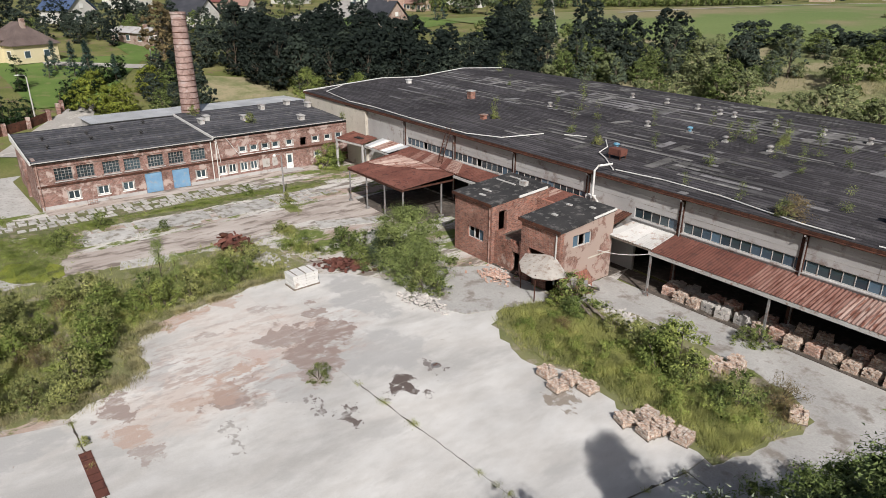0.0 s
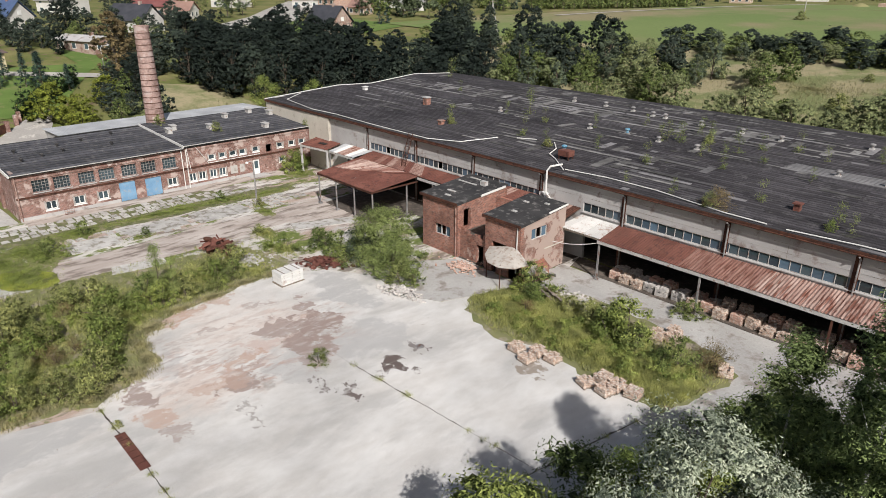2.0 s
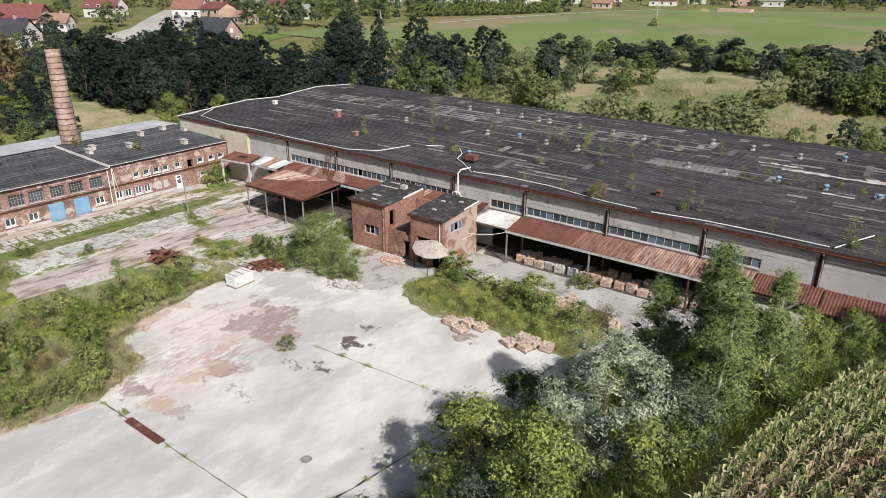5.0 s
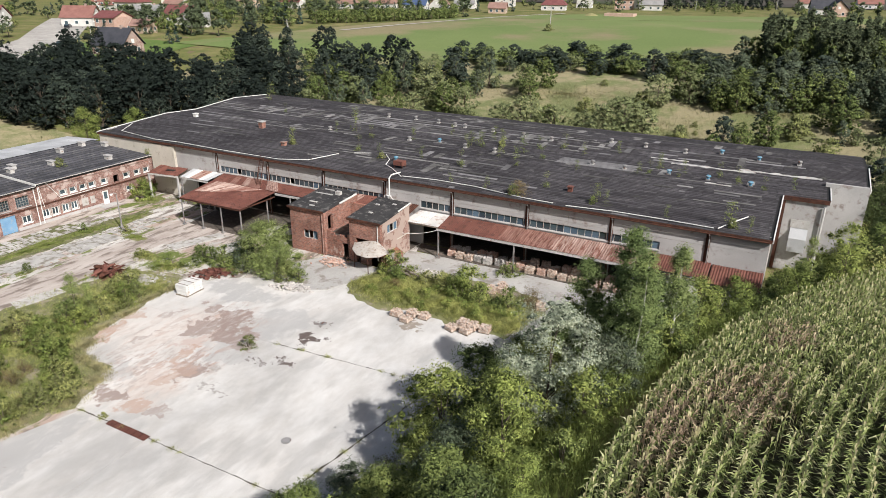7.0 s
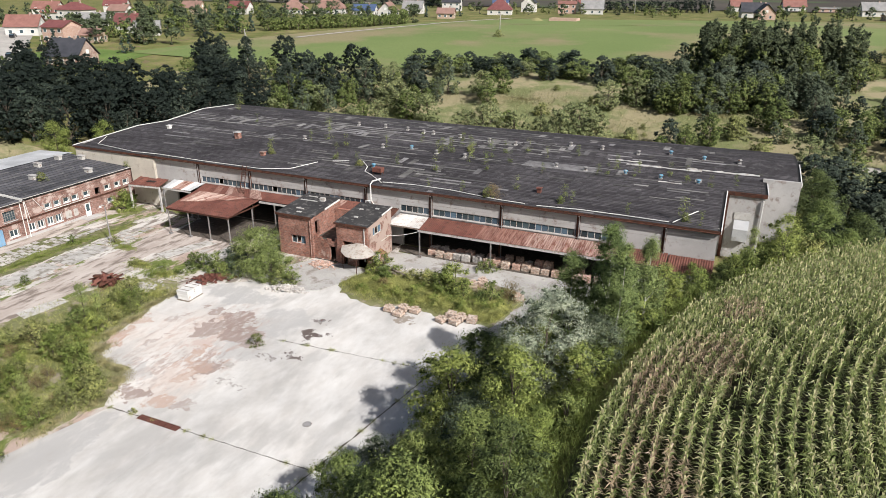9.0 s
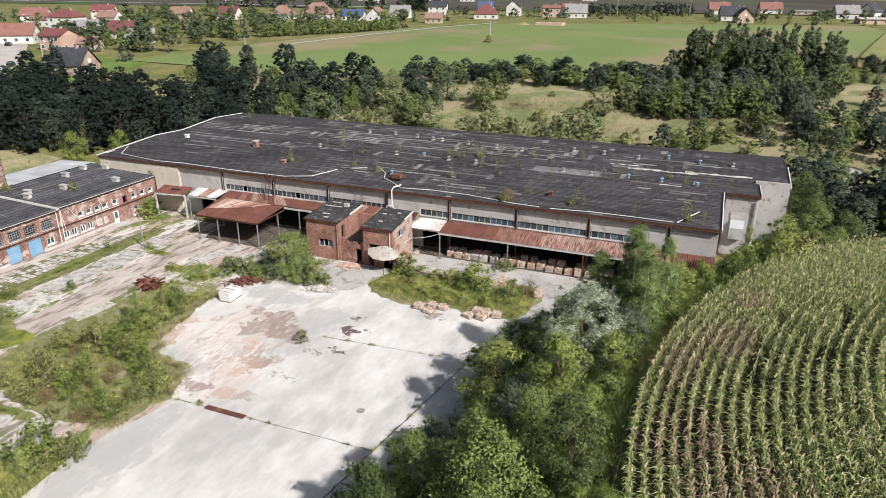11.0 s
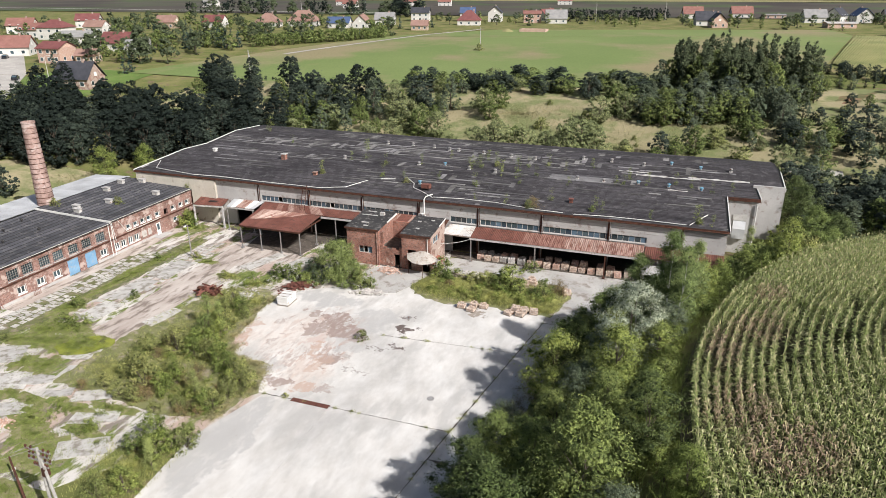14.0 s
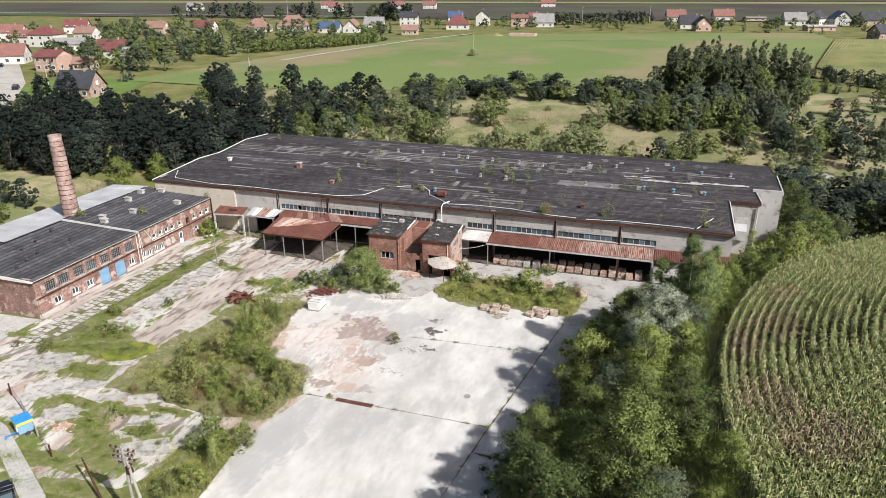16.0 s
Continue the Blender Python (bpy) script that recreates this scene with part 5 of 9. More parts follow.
    for c, k, cx, cy, rx, ry, soft in stains_and_shade:
        a = _math(nt, "POWER", _math(nt, "MULTIPLY", _math(nt, "SUBTRACT", sep.outputs[0], cx), 1 / rx), 2.0)
        b = _math(nt, "POWER", _math(nt, "MULTIPLY", _math(nt, "SUBTRACT", sep.outputs[1], cy), 1 / ry), 2.0)
        d = _ramp(nt, _math(nt, "ADD", a, b), [(max(0.0, 0.74 - 1.6 * soft), (k, k, k)), (0.8 + soft * 0.3, (0, 0, 0))])
        col = _mix(nt, _mix(nt, 1.0, d, worn, "MULTIPLY"), col, c)
    spots = _ramp(nt, _noise(nt, pos, 1.3, 5, 0.7), [(0.68, (0, 0, 0)), (0.72, (0.7, 0.7, 0.7))])
    col = _mix(nt, spots, col, (0.3, 0.25, 0.215))
    g = _noise(nt, pos, 14.0, 5, 0.6)
    col = _mix(nt, 0.3, col, _ramp(nt, g, [(0.3, (0.38, 0.38, 0.38)), (0.7, (0.62, 0.62, 0.62))]), "OVERLAY")
    nt.links.new(col, bsdf.inputs["Base Color"])
    bsdf.inputs["Roughness"].default_value, bsdf.inputs["Specular IOR Level"].default_value = 0.88, 0.25
    _bump(nt, bsdf, g, 0.25, 0.02)
    return m


def worn_yard():
    """Broken concrete with brick dust and moss, drifting along the yard."""
    m, nt, bsdf, pos, geo = _start("worn_yard")
    mp = nt.nodes.new("ShaderNodeMapping")
    mp.inputs["Scale"].default_value = (1.0, 0.33, 1.0)
    nt.links.new(pos, mp.inputs["Vector"])
    p2 = mp.outputs[0]
    col = _ramp(nt, _noise(nt, p2, 0.3, 6, 0.6), [(0.35, (0.43, 0.405, 0.375)), (0.6, (0.58, 0.555, 0.52))])
    pink = _ramp(nt, _noise(nt, p2, 0.22, 6, 0.6), [(0.5, (0, 0, 0)), (0.6, (0.8, 0.8, 0.8))])
    col = _mix(nt, pink, col, (0.38, 0.275, 0.225))
    dark = _ramp(nt, _noise(nt, p2, 0.55, 7, 0.68), [(0.51, (0, 0, 0)), (0.58, (0.85, 0.85, 0.85))])
    col = _mix(nt, dark, col, (0.16, 0.13, 0.105))
    off = nt.nodes.new("ShaderNodeMapping")
    off.inputs["Location"].default_value = (31, 7, 0)
    off.inputs["Scale"].default_value = (1.0, 0.45, 1.0)
    nt.links.new(pos, off.inputs["Vector"])
    green = _ramp(nt, _noise(nt, off.outputs[0], 0.38, 8, 0.7), [(0.52, (0, 0, 0)), (0.57, (1, 1, 1))])
    col = _mix(nt, green, col, _ramp(nt, _noise(nt, pos, 1.5, 4), [(0.3, (0.09, 0.12, 0.03)), (0.7, (0.19, 0.22, 0.07))]))
    g = _noise(nt, pos, 11.0, 5, 0.65)
    col = _mix(nt, 0.45, col, _ramp(nt, g, [(0.3, (0.33, 0.33, 0.33)), (0.7, (0.66, 0.66, 0.66))]), "OVERLAY")
    nt.links.new(col, bsdf.inputs["Base Color"])
    bsdf.inputs["Roughness"].default_value, bsdf.inputs["Specular IOR Level"].default_value = 0.92, 0.2
    _bump(nt, bsdf, g, 0.4, 0.04)
    return m


M["concrete"] = stained_concrete()
M["worn_yard"] = worn_yard()
M["concrete_grey"] = surface("concrete_grey", (0.33, 0.32, 0.305), (0.46, 0.45, 0.43), 0.3, (0.24, 0.215, 0.19), 0.6, 0.57, 0.9, 0.3, fine=9.0)
M["slab"] = surface("slab", (0.36, 0.35, 0.33), (0.49, 0.475, 0.45), 0.8, (0.23, 0.21, 0.175), 1.2, 0.56, 0.92, 0.35, rand=0.16)
M["dust_pink"] = surface("dust_pink", (0.36, 0.305, 0.27), (0.5, 0.45, 0.41), 0.5, (0.2, 0.165, 0.14), 0.9, 0.55, 0.95, 0.3, stretch=(1.0, 0.3, 1.0))
structure("yard_ground", prism([(-0.6, -64), (32, -64), (41, -52), (43, -44), (36, -38), (34, -28), (38, -17), (49, -9), (49, 0.85), (-0.6, 0.85)], -0.1, 0.025), "worn_yard", "worn concrete yard with brick dust and weeds", "yard")
structure("apron_west", prism([(-30, -60), (-0.6, -60), (-0.6, -38.5), (-16, -39.2), (-26, -34), (-40, -38)], 0.0, 0.03), "paving_grey", "grey drive beside the brick building", "pavement")
yard = thing("concrete_yard", (0, 0, 0), "wide pale concrete yard cast in large stained bays", "pavement", kind="structure")
bays = [
    [(42.8, -43.55), (63.0, -43.35), (65.55, -27.225), (49.0, -28.302), (30.4, -28.802), (30.4, -33.4), (32.8, -38.5), (38.0, -40.0), (40.0, -41.8), (41.3, -43.5)],
    [(30.4, -28.8), (49.0, -28.3), (65.58, -27.2), (66.9, -19.0), (66.9, -16.0), (58.0, -15.4), (54.0, -16.4), (50.2, -15.6), (47.4, -13.6), (46.2, -16.7), (43.0, -18.3), (38.0, -17.6), (34.0, -20.0), (31.6, -23.5)],
    [(42.75, -43.65), (50.3, -43.5), (50.95, -78), (42.0, -78), (41.2, -60), (40.4, -52), (41.8, -47)],
    [(50.315, -43.5), (62.98, -43.42), (58.2, -78), (50.965, -78)],
    [(63.08, -43.4), (65.65, -27.2), (67.0, -18.9), (73.5, -19.6), (69.5, -48.0), (62.4, -47.7)],
    [(62.38, -47.8), (69.5, -48.1), (68.0, -78), (58.3, -78)],
    [(48.25, -2.3), (84.0, -2.3), (83.0, -6.0), (73.5, -19.5), (66.95, -18.8), (66.95, -16.2), (67.6, -12.0), (65.4, -8.4), (57.0, -7.4), (50.5, -9.0), (48.25, -9.0)],
    [(36.5, -15.2), (38.2, -17.5), (43.0, -18.2), (46.1, -16.6), (47.3, -13.55), (48.4, -9.4), (44.8, -8.75), (40.2, -9.2), (38.4, -11.8)],
]
for i, b in enumerate(bays):
    part("concrete_bay", prism(b, -0.15, 0.06 + 0.006 * (i % 3)), "concrete" if i < 6 else "concrete_grey", yard)
drain = thing("drain_channel", (48.2, -43.55, 0.06), "rusty steel drain cover sunk in the concrete joint", "drain cover")
part("cover", box(-2.15, -0.32, -0.05, 2.1, 0.3, 0.03), "rust", drain)
for k in range(6):
    part("bar", box(-2.1 + k * 0.7, -0.34, 0.033, -2.04 + k * 0.7, 0.32, 0.045), "rust_dark", drain)
for x, y, r in ((59.41, -38.8, 0.32), (64.9, -40.6, 0.34), (50.6, -23.0, 0.3)):
    mh = thing("manhole", (x, y, 0.06), "round grey iron manhole cover in the concrete", "manhole", "manholes in the yard")
    part("cover", lathe([(r, -0.04), (r, 0.02), (r * 0.85, 0.03)], 18), "steel_grey", mh)
    part("rim", lathe([(r * 1.2, -0.04), (r * 1.2, 0.012)], 18), "steel_grey", mh)

def crack(bm, pts, width, rn):
    """Broken joint: a strip of dark soil whose edges wander."""
    for (xa, ya), (xb, yb) in zip(pts, pts[1:]):
        l = math.hypot(xb - xa, yb - ya)
        nx, ny, n = -(yb - ya) / l, (xb - xa) / l, max(2, int(l / 0.45))
        prev = None
        for k in range(n + 1):
            x, y, o = xa + (xb - xa) * k / n, ya + (yb - ya) * k / n, rn.uniform(-0.05, 0.05)
            w = width * rn.choice((0.15, 0.3, 0.6, 0.9, 1.2, 2.4))
            row = [bm.verts.new((x + nx * (o + e * w), y + ny * (o + e * w), 0.081)) for e in (-0.5, 0.5)]
            if prev:
                bm.faces.new((prev[0], prev[1], row[1], row[0]))
            prev = row


JOINTS = [([(42.8, -43.6), (50.3, -43.5), (63.0, -43.4)], 0.05), ([(49.0, -28.3), (65.55, -27.2)], 0.035), ([(63.03, -43.4), (65.6, -27.2), (66.95, -18.9)], 0.08), ([(63.0, -43.4), (62.4, -47.8), (58.25, -78)], 0.06), ([(62.4, -47.75), (69.5, -48.05)], 0.15)]
bm = bmesh.new()
for pts_, w_ in JOINTS:
    crack(bm, pts_, w_, random.Random(17))
tagged(part("joint_soil", bm, "dark_brown", yard), "dark soil in the broken concrete joints", kind="stuff")


def ragged(pts, z0, z1, size=0.55, rn=random.Random(33)):
    """A flat bed whose outline wanders."""
    out = []
    for (xa, ya), (xb, yb) in zip(pts, pts[1:] + pts[:1]):
        n = max(1, int(math.hypot(xb - xa, yb - ya) / 0.7))
        for k in range(n):
            t = k / n
            out.append((xa + (xb - xa) * t + rn.uniform(-size, size) * (0.5 if k else 0.2), ya + (yb - ya) * t + rn.uniform(-size, size) * (0.5 if k else 0.2)))
    return prism(out, z0, z1)


M["weedy_soil"] = surface("weedy_soil", (0.13, 0.145, 0.055), (0.21, 0.205, 0.1), 0.5, (0.29, 0.25, 0.19), 0.7, 0.58, 0.95, 0.6, fine=9.0)
M["mossy_soil"] = surface("mossy_soil", (0.085, 0.1, 0.038), (0.16, 0.16, 0.075), 0.5, (0.22, 0.19, 0.14), 0.9, 0.56, 0.95, 0.6, fine=9.0)
structure("slab_bed", ragged([(1.5, -44.5), (6.4, -43.0), (8.6, -38), (8.8, -8), (6.5, -8), (4.8, -15), (1.5, -18)], 0.0, 0.04), "mossy_soil", "weedy soil between the old slabs", "soil")
structure("bed_soil", ragged([(47.2, -14.1), (48.6, -16.2), (50.6, -17.2), (54.2, -17.9), (56.4, -16.7), (58.8, -16.6), (61.1, -17.2), (65.8, -17.0), (67.4, -17.2), (68.5, -13.4), (69.1, -9.2), (66.8, -7.2), (60.8, -6.6), (54.6, -6.2), (50.9, -7.6), (48.2, -10.0)], 0.0, 0.083), "weedy_soil", "weedy soil of the overgrown bed", "soil")
structure("thicket_soil", ragged([(20, -49), (36, -50), (40.4, -49), (41.2, -45.4), (42.2, -43.6), (40.6, -40.8), (39.4, -38.3), (35.6, -38.3), (32.6, -34.6), (32.4, -31.2), (31.4, -27.2), (31.6, -24.2), (29, -21.5), (23.5, -23), (21.5, -29), (20, -38)], 0.0, 0.081), "weedy_soil", "weedy soil under the thicket", "soil")
structure("dirt_track", prism([(15.6, -42), (20.0, -40), (20.4, -28), (19.5, -16), (27, -10.5), (27, -7), (14.5, -8), (14.4, -20), (14.8, -32)], 0.0, 0.043), "dust_pink", "pinkish brick-dust track through the yard", "track")
# rows of old paving slabs before the brick building
rnd = random.Random(3)
rows = thing("slab_rows", (0, 0, 0), "rows of old concrete paving slabs with grass between them", "pavement", kind="structure")
slab_meshes = []
for k in range(6):
    bm = bmesh.new()
    w, l = rnd.uniform(0.74, 0.92), rnd.uniform(0.62, 0.8)
    j = [rnd.uniform(-0.06, 0.06) for _ in range(8)]
    prism([(-w / 2 + j[0], -l / 2 + j[1]), (w / 2 + j[2], -l / 2 + j[3]), (w / 2 + j[4], l / 2 + j[5]), (-w / 2 + j[6], l / 2 + j[7])], -0.06, 0.05, bm)
    slab_meshes.append(mesh_of("slab", bm, "slab"))
for c, (x0, n0, n1) in enumerate(((2.0, -43.5, -19.0), (3.05, -43.5, -17.0), (4.1, -43.0, -15.0), (5.15, -41.0, -12.0), (9.6, -38.0, -9.0), (10.7, -37.0, -8.0), (11.8, -36.0, -8.5), (12.9, -33.0, -12.0))):
    y = n0
    while y < n1:
        if rnd.random() < (0.86 if c < 4 else 0.74):
            s = part("slab", slab_meshes[rnd.randrange(6)], "", rows)
            s.matrix_basis = pose(x0 + rnd.uniform(-0.06, 0.06), y + rnd.uniform(-0.06, 0.06), 0.025 + rnd.uniform(-0.01, 0.02), rnd.uniform(-1.5, 1.5), rnd.uniform(-1.5, 1.5), rnd.uniform(-5, 5))
        y += 0.95 if c < 4 else 1.0
plates = thing("road_plates", (0, 0, 0), "cracked pale concrete road slabs lying in weeds", "pavement", kind="structure")
for k, (cx, cy, w, l, a) in enumerate(((14.8, -51.0, 6.0, 3.4, 28), (9.3, -47.0, 6.5, 3.8, 28), (18.5, -43.6, 4.2, 2.6, 18), (21.4, -46.4, 4.4, 2.6, 20), (26.2, -49.6, 4.6, 2.0, 25), (29.4, -52.6, 4.8, 1.7, 25), (18.2, -49.4, 3.2, 1.8, 25), (22.6, -50.5, 3.0, 1.3, 25),
                        (32.0, -56.5, 4.5, 2.6, 30), (20.0, -54.4, 4.6, 2.2, 28), (12.5, -55.2, 6.0, 2.8, 26), (5.0, -50.0, 7.0, 3.6, 28), (24.5, -38.6, 4.0, 1.6, 12), (11.4, -20.0, 6.0, 3.6, 88), (11.0, -27.5, 6.5, 3.4, 90), (12.0, -34.5, 5.0, 3.2, 86), (20.8, -33.0, 5.0, 1.8, 80), (22.6, -13.0, 7.0, 2.2, 70), (16.5, -5.6, 6.0, 2.4, 88), (28.0, -12.5, 6.0, 2.6, 80))):
    j = [rnd.uniform(-0.3, 0.3) for _ in range(12)]
    pts = [(-w / 2 + j[0], -l / 2 + j[1]), (j[8], -l / 2 + j[9] * 0.6), (w / 2 + j[2], -l / 2 + j[3]), (w / 2 + j[4], l / 2 + j[5]), (j[10], l / 2 + j[11] * 0.6), (-w / 2 + j[6], l / 2 + j[7])]
    part("road_slab", prism(pts, -0.06, 0.055), "slab", plates).matrix_basis = pose(cx, cy, 0.012 + 0.004 * (k % 9), 0, 0, a)
structure("footway", box(-0.64, -38.0, 0.0, 1.5, 0.0, 0.07), "dust_pink", "dusty footway along the brick building", "pavement")

# ---- heaps and stacks in the yard ----
def brick_heap(bm, rn, n, sx, sy, h, size):
    """Tumbled bricks, higher towards the middle."""
    for _ in range(n):
        u, v = rn.gauss(0, 0.42), rn.gauss(0, 0.42)
        z = max(0.0, h * (1 - u * u - v * v)) * rn.uniform(0.3, 1.0)
        m_ = pose(u * sx, v * sy, z, rn.uniform(-35, 35), rn.uniform(-35, 35), rn.uniform(0, 180))
        a, b, c = (size[i] * rn.uniform(0.7, 1.2) / 2 for i in range(3))
        vs = [bm.verts.new(m_ @ Vector((sx_ * a, sy_ * b, sz_ * c + c))) for sz_ in (-1, 1) for sx_, sy_ in ((-1, -1), (1, -1), (1, 1), (-1, 1))]
        for f in ((3, 2, 1, 0), (4, 5, 6, 7), (0, 1, 5, 4), (1, 2, 6, 5), (2, 3, 7, 6), (3, 0, 4, 7)):
            bm.faces.new([vs[i] for i in f])
    return bm


RUNNER = mesh_of("runner", box(-0.55, -0.06, 0.0, 0.55, 0.06, 0.09), "wood_grey")
BOARD = mesh_of("board", box(-0.05, -0.52, 0.093, 0.05, 0.52, 0.12), "wood_grey")


def stack_mesh(rn, layers, mat, ragged):
    bm = bmesh.new()
    for k in range(layers):
        z = 0.125 + k * 0.142
        flip = k % 2
        for i in range(5):
            for j in range(4):
                if rn.random() < (ragged if k == layers - 1 else 0.5 * ragged if k == layers - 2 else 0.03):
                    continue
                u, v = -0.5 + 0.205 * i + rn.uniform(-0.02, 0.02), -0.5 + 0.255 * j + rn.uniform(-0.035, 0.035)
                a, b = (u, v) if flip else (v, u)
                w, l = (0.17, 0.235) if flip else (0.235, 0.17)
                bx(bm, a, b, z + rn.uniform(0, 0.008), a + w, b + l, z + 0.128 + rn.uniform(-0.012, 0.006))
    return mesh_of("bricks", bm, mat)


rn = random.Random(8)
STACKS = [stack_mesh(rn, 6, "brick_stack", 0.35), stack_mesh(rn, 7, "brick_clay", 0.25), stack_mesh(rn, 6, "grey_block", 0.3), stack_mesh(rn, 5, "brick_stack", 0.6), stack_mesh(rn, 8, "brick_stack", 0.4)]


def pallet(x, y, rz, kind_, label, z=0.06, low=1.0):
    p = thing("brick_pallet", (x, y, z), label, "brick pallet", "pallets of bricks", rz)
    p.scale = (1, 1, low)
    for a in (-0.44, 0.0, 0.44):
        part("runner", RUNNER, "", p).location = (0, a, 0)
    for k in range(6):
        part("board", BOARD, "", p).location = (-0.5 + 0.2 * k, 0, 0)
    tagged(part("bricks", STACKS[kind_], "", p), kind="stuff")


rn = random.Random(12)
for x, y in ((56.0, -18.0), (57.5, -18.6), (57.5, -17.3), (58.8, -17.2), (62.3, -18.0), (62.9, -16.8), (63.8, -17.9), (64.1, -16.8), (65.3, -16.8)):
    pallet(x, y, rn.uniform(-20, 20), rn.choice((0, 3, 3)), "weathered pallet of loose clay bricks on the yard edge", 0.075, rn.uniform(0.6, 0.85))
x = 53.7
while x < 76.5:
    for j, y in enumerate((-1.35, -0.2)):
        if rn.random() < 0.9:
            k = rn.choice((2, 2, 0)) if 55.5 < x < 61.5 else rn.choice((0, 1, 1, 4))
            if j:
                k = rn.choice((4, 1, 2))
            pallet(x + rn.uniform(-0.08, 0.08), y + rn.uniform(-0.4, 0.15), rn.uniform(-13, 13), k, "pallet of grey blocks under the lean-to canopy" if k == 2 else "pallet of stacked clay bricks under the lean-to canopy", low=rn.uniform(0.7, 1.05))
    x += rn.uniform(1.2, 1.45) if x < 62 else 1.28
for x, y, rz in ((62.3, -8.6, 12), (63.4, -8.2, -8), (68.3, -9.8, 30), (63.0, -7.3, 5)):
    pallet(x, y, rz, 3, "half-cleared pallet of clay bricks among weeds")
white = thing("block_stack", (33.6, -24.2, 0.06), "square stack of white wrapped building blocks", "block stack", rz=2)
part("pallet", bx(box(-0.9, -1.35, 0, 0.9, 1.35, 0.12), -0.8, -1.2, 0.12, 0.8, 1.2, 0.14), "wood_grey", white)
bn = random.Random(19)
for k in range(5):
    for j in range(2):
        e, f = bn.uniform(-0.04, 0.04), bn.uniform(-0.04, 0.04)
        part("block", box(-0.85 + e, -1.28 + 1.29 * j + f, 0.145 + k * 0.255, 0.85 + e, -0.03 + 1.29 * j + f, 0.37 + k * 0.255), "sheet_white", white)
    for a in (-0.9, 0.0, 0.85):
        part("batten", box(-0.84, a - 0.05, 0.373 + k * 0.255, 0.84, a + 0.05, 0.397 + k * 0.255), "wood_grey", white)
white.scale = (0.9, 0.9, 0.88)
tagged(part("brick_rubble", brick_heap(bmesh.new(), random.Random(2), 170, 2.6, 1.2, 0.5, (0.28, 0.16, 0.12)), "grey_block"), "pale heap of broken bricks at the yard edge", "rubble", "", "stuff").matrix_basis = pose(42.4, -18.2, 0.05, 0, 0, 14)
tagged(part("roof_tile_heap", brick_heap(bmesh.new(), random.Random(4), 210, 2.7, 1.5, 0.55, (0.45, 0.28, 0.05)), "rust"), "heap of broken red roof sheets and tiles", "rubble", "", "stuff").matrix_basis = pose(32.4, -19.4, 0.05, 0, 0, 40)
tagged(part("stone_rubble", brick_heap(bmesh.new(), random.Random(5), 260, 3.4, 1.4, 0.35, (0.26, 0.2, 0.12)), "grey_block"), "strewn grey rubble and boards by the weeds", "rubble", "", "stuff").matrix_basis = pose(54.5, -8.2, 0.02, 0, 0, -18)
tagged(part("brick_rubble", brick_heap(bmesh.new(), random.Random(6), 150, 2.2, 1.5, 0.3, (0.26, 0.14, 0.1)), "brick_clay"), "fallen bricks before the office wall", "rubble", "", "stuff").matrix_basis = pose(42.3, -10.2, 0.05, 0, 0, 10)
tagged(part("brick_rubble", brick_heap(bmesh.new(), random.Random(7), 130, 3.0, 2.0, 0.18, (0.3, 0.2, 0.1)), "slab"), "scattered concrete crumbs in the weeds", "rubble", "", "stuff").matrix_basis = pose(26.5, -24.5, 0.03, 0, 0, 30)
tagged(part("brick_rubble", brick_heap(bmesh.new(), random.Random(9), 60, 1.6, 1.0, 0.15, (0.25, 0.14, 0.1)), "brick_clay"), "low heap of brick-red rubble by the fence", "rubble", "", "stuff").matrix_basis = pose(21.7, -56.1, 0.03)
scrap = thing("scrap_iron", (22.3, -25.8, 0.03), "heap of rusty red scrap machinery in the yard", "scrap metal", rz=35)
scrap.scale = (1.35, 1.25, 1.15)
rn = random.Random(31)
for k in range(7):
    a = rn.uniform(0.14, 0.3)
    part("casing", lathe([(a * 0.6, -0.5), (a, -0.3), (a, 0.35), (a * 0.7, 0.5)], 10), "rust_dark" if k % 2 else "rust", scrap).matrix_basis = pose(rn.uniform(-1.2, 1.3), rn.uniform(-0.6, 0.6), 0.42 + 0.25 * (k % 3), rn.uniform(40, 120), rn.uniform(-30, 30), rn.uniform(0, 180))
for k in range(16):
    part("girder", bx(box(-1.0, -0.06, -0.08, 1.0, 0.06, -0.05), -1.0, -0.015, -0.05, 1.0, 0.015, 0.08), "rust", scrap).matrix_basis = pose(rn.uniform(-1.0, 1.0), rn.uniform(-0.7, 0.7), 0.15 + 0.06 * k, rn.uniform(-35, 35), rn.uniform(-28, 28), rn.uniform(0, 180))
boards = thing("board_heap", (51.8, -8.8, 0.03), "tangle of dark weathered boards lying in weeds", "boards")
for k in range(14):
    part("board", box(-1.2, -0.07, 0, 1.2, 0.07, 0.035), "wood_grey", boards).matrix_basis = pose(rn.uniform(-0.8, 1.6), rn.uniform(-0.9, 0.9), 0.05 + 0.04 * k, rn.uniform(-6, 6), rn.uniform(-6, 6), rn.uniform(-60, 20))
lamp = thing("lamp_post", (10.9, -15.0, 0.02), "slim concrete lamp post with a pale lantern", "lamp post")
part("pole", tube(bmesh.new(), [(0, 0, 0), (0, 0, 5.2)], [0.12, 0.07], 8), "steel_grey", lamp)
part("arm", tube(bmesh.new(), [(0, 0, 5.15), (0.15, -0.4, 5.4), (0.35, -0.9, 5.42)], 0.045, 6), "pale_steel", lamp)
part("lantern", lathe([(0.05, 5.25), (0.17, 5.28), (0.19, 5.38), (0.08, 5.5)], 10, None, 0.4, -1.0), "white_paint", lamp)
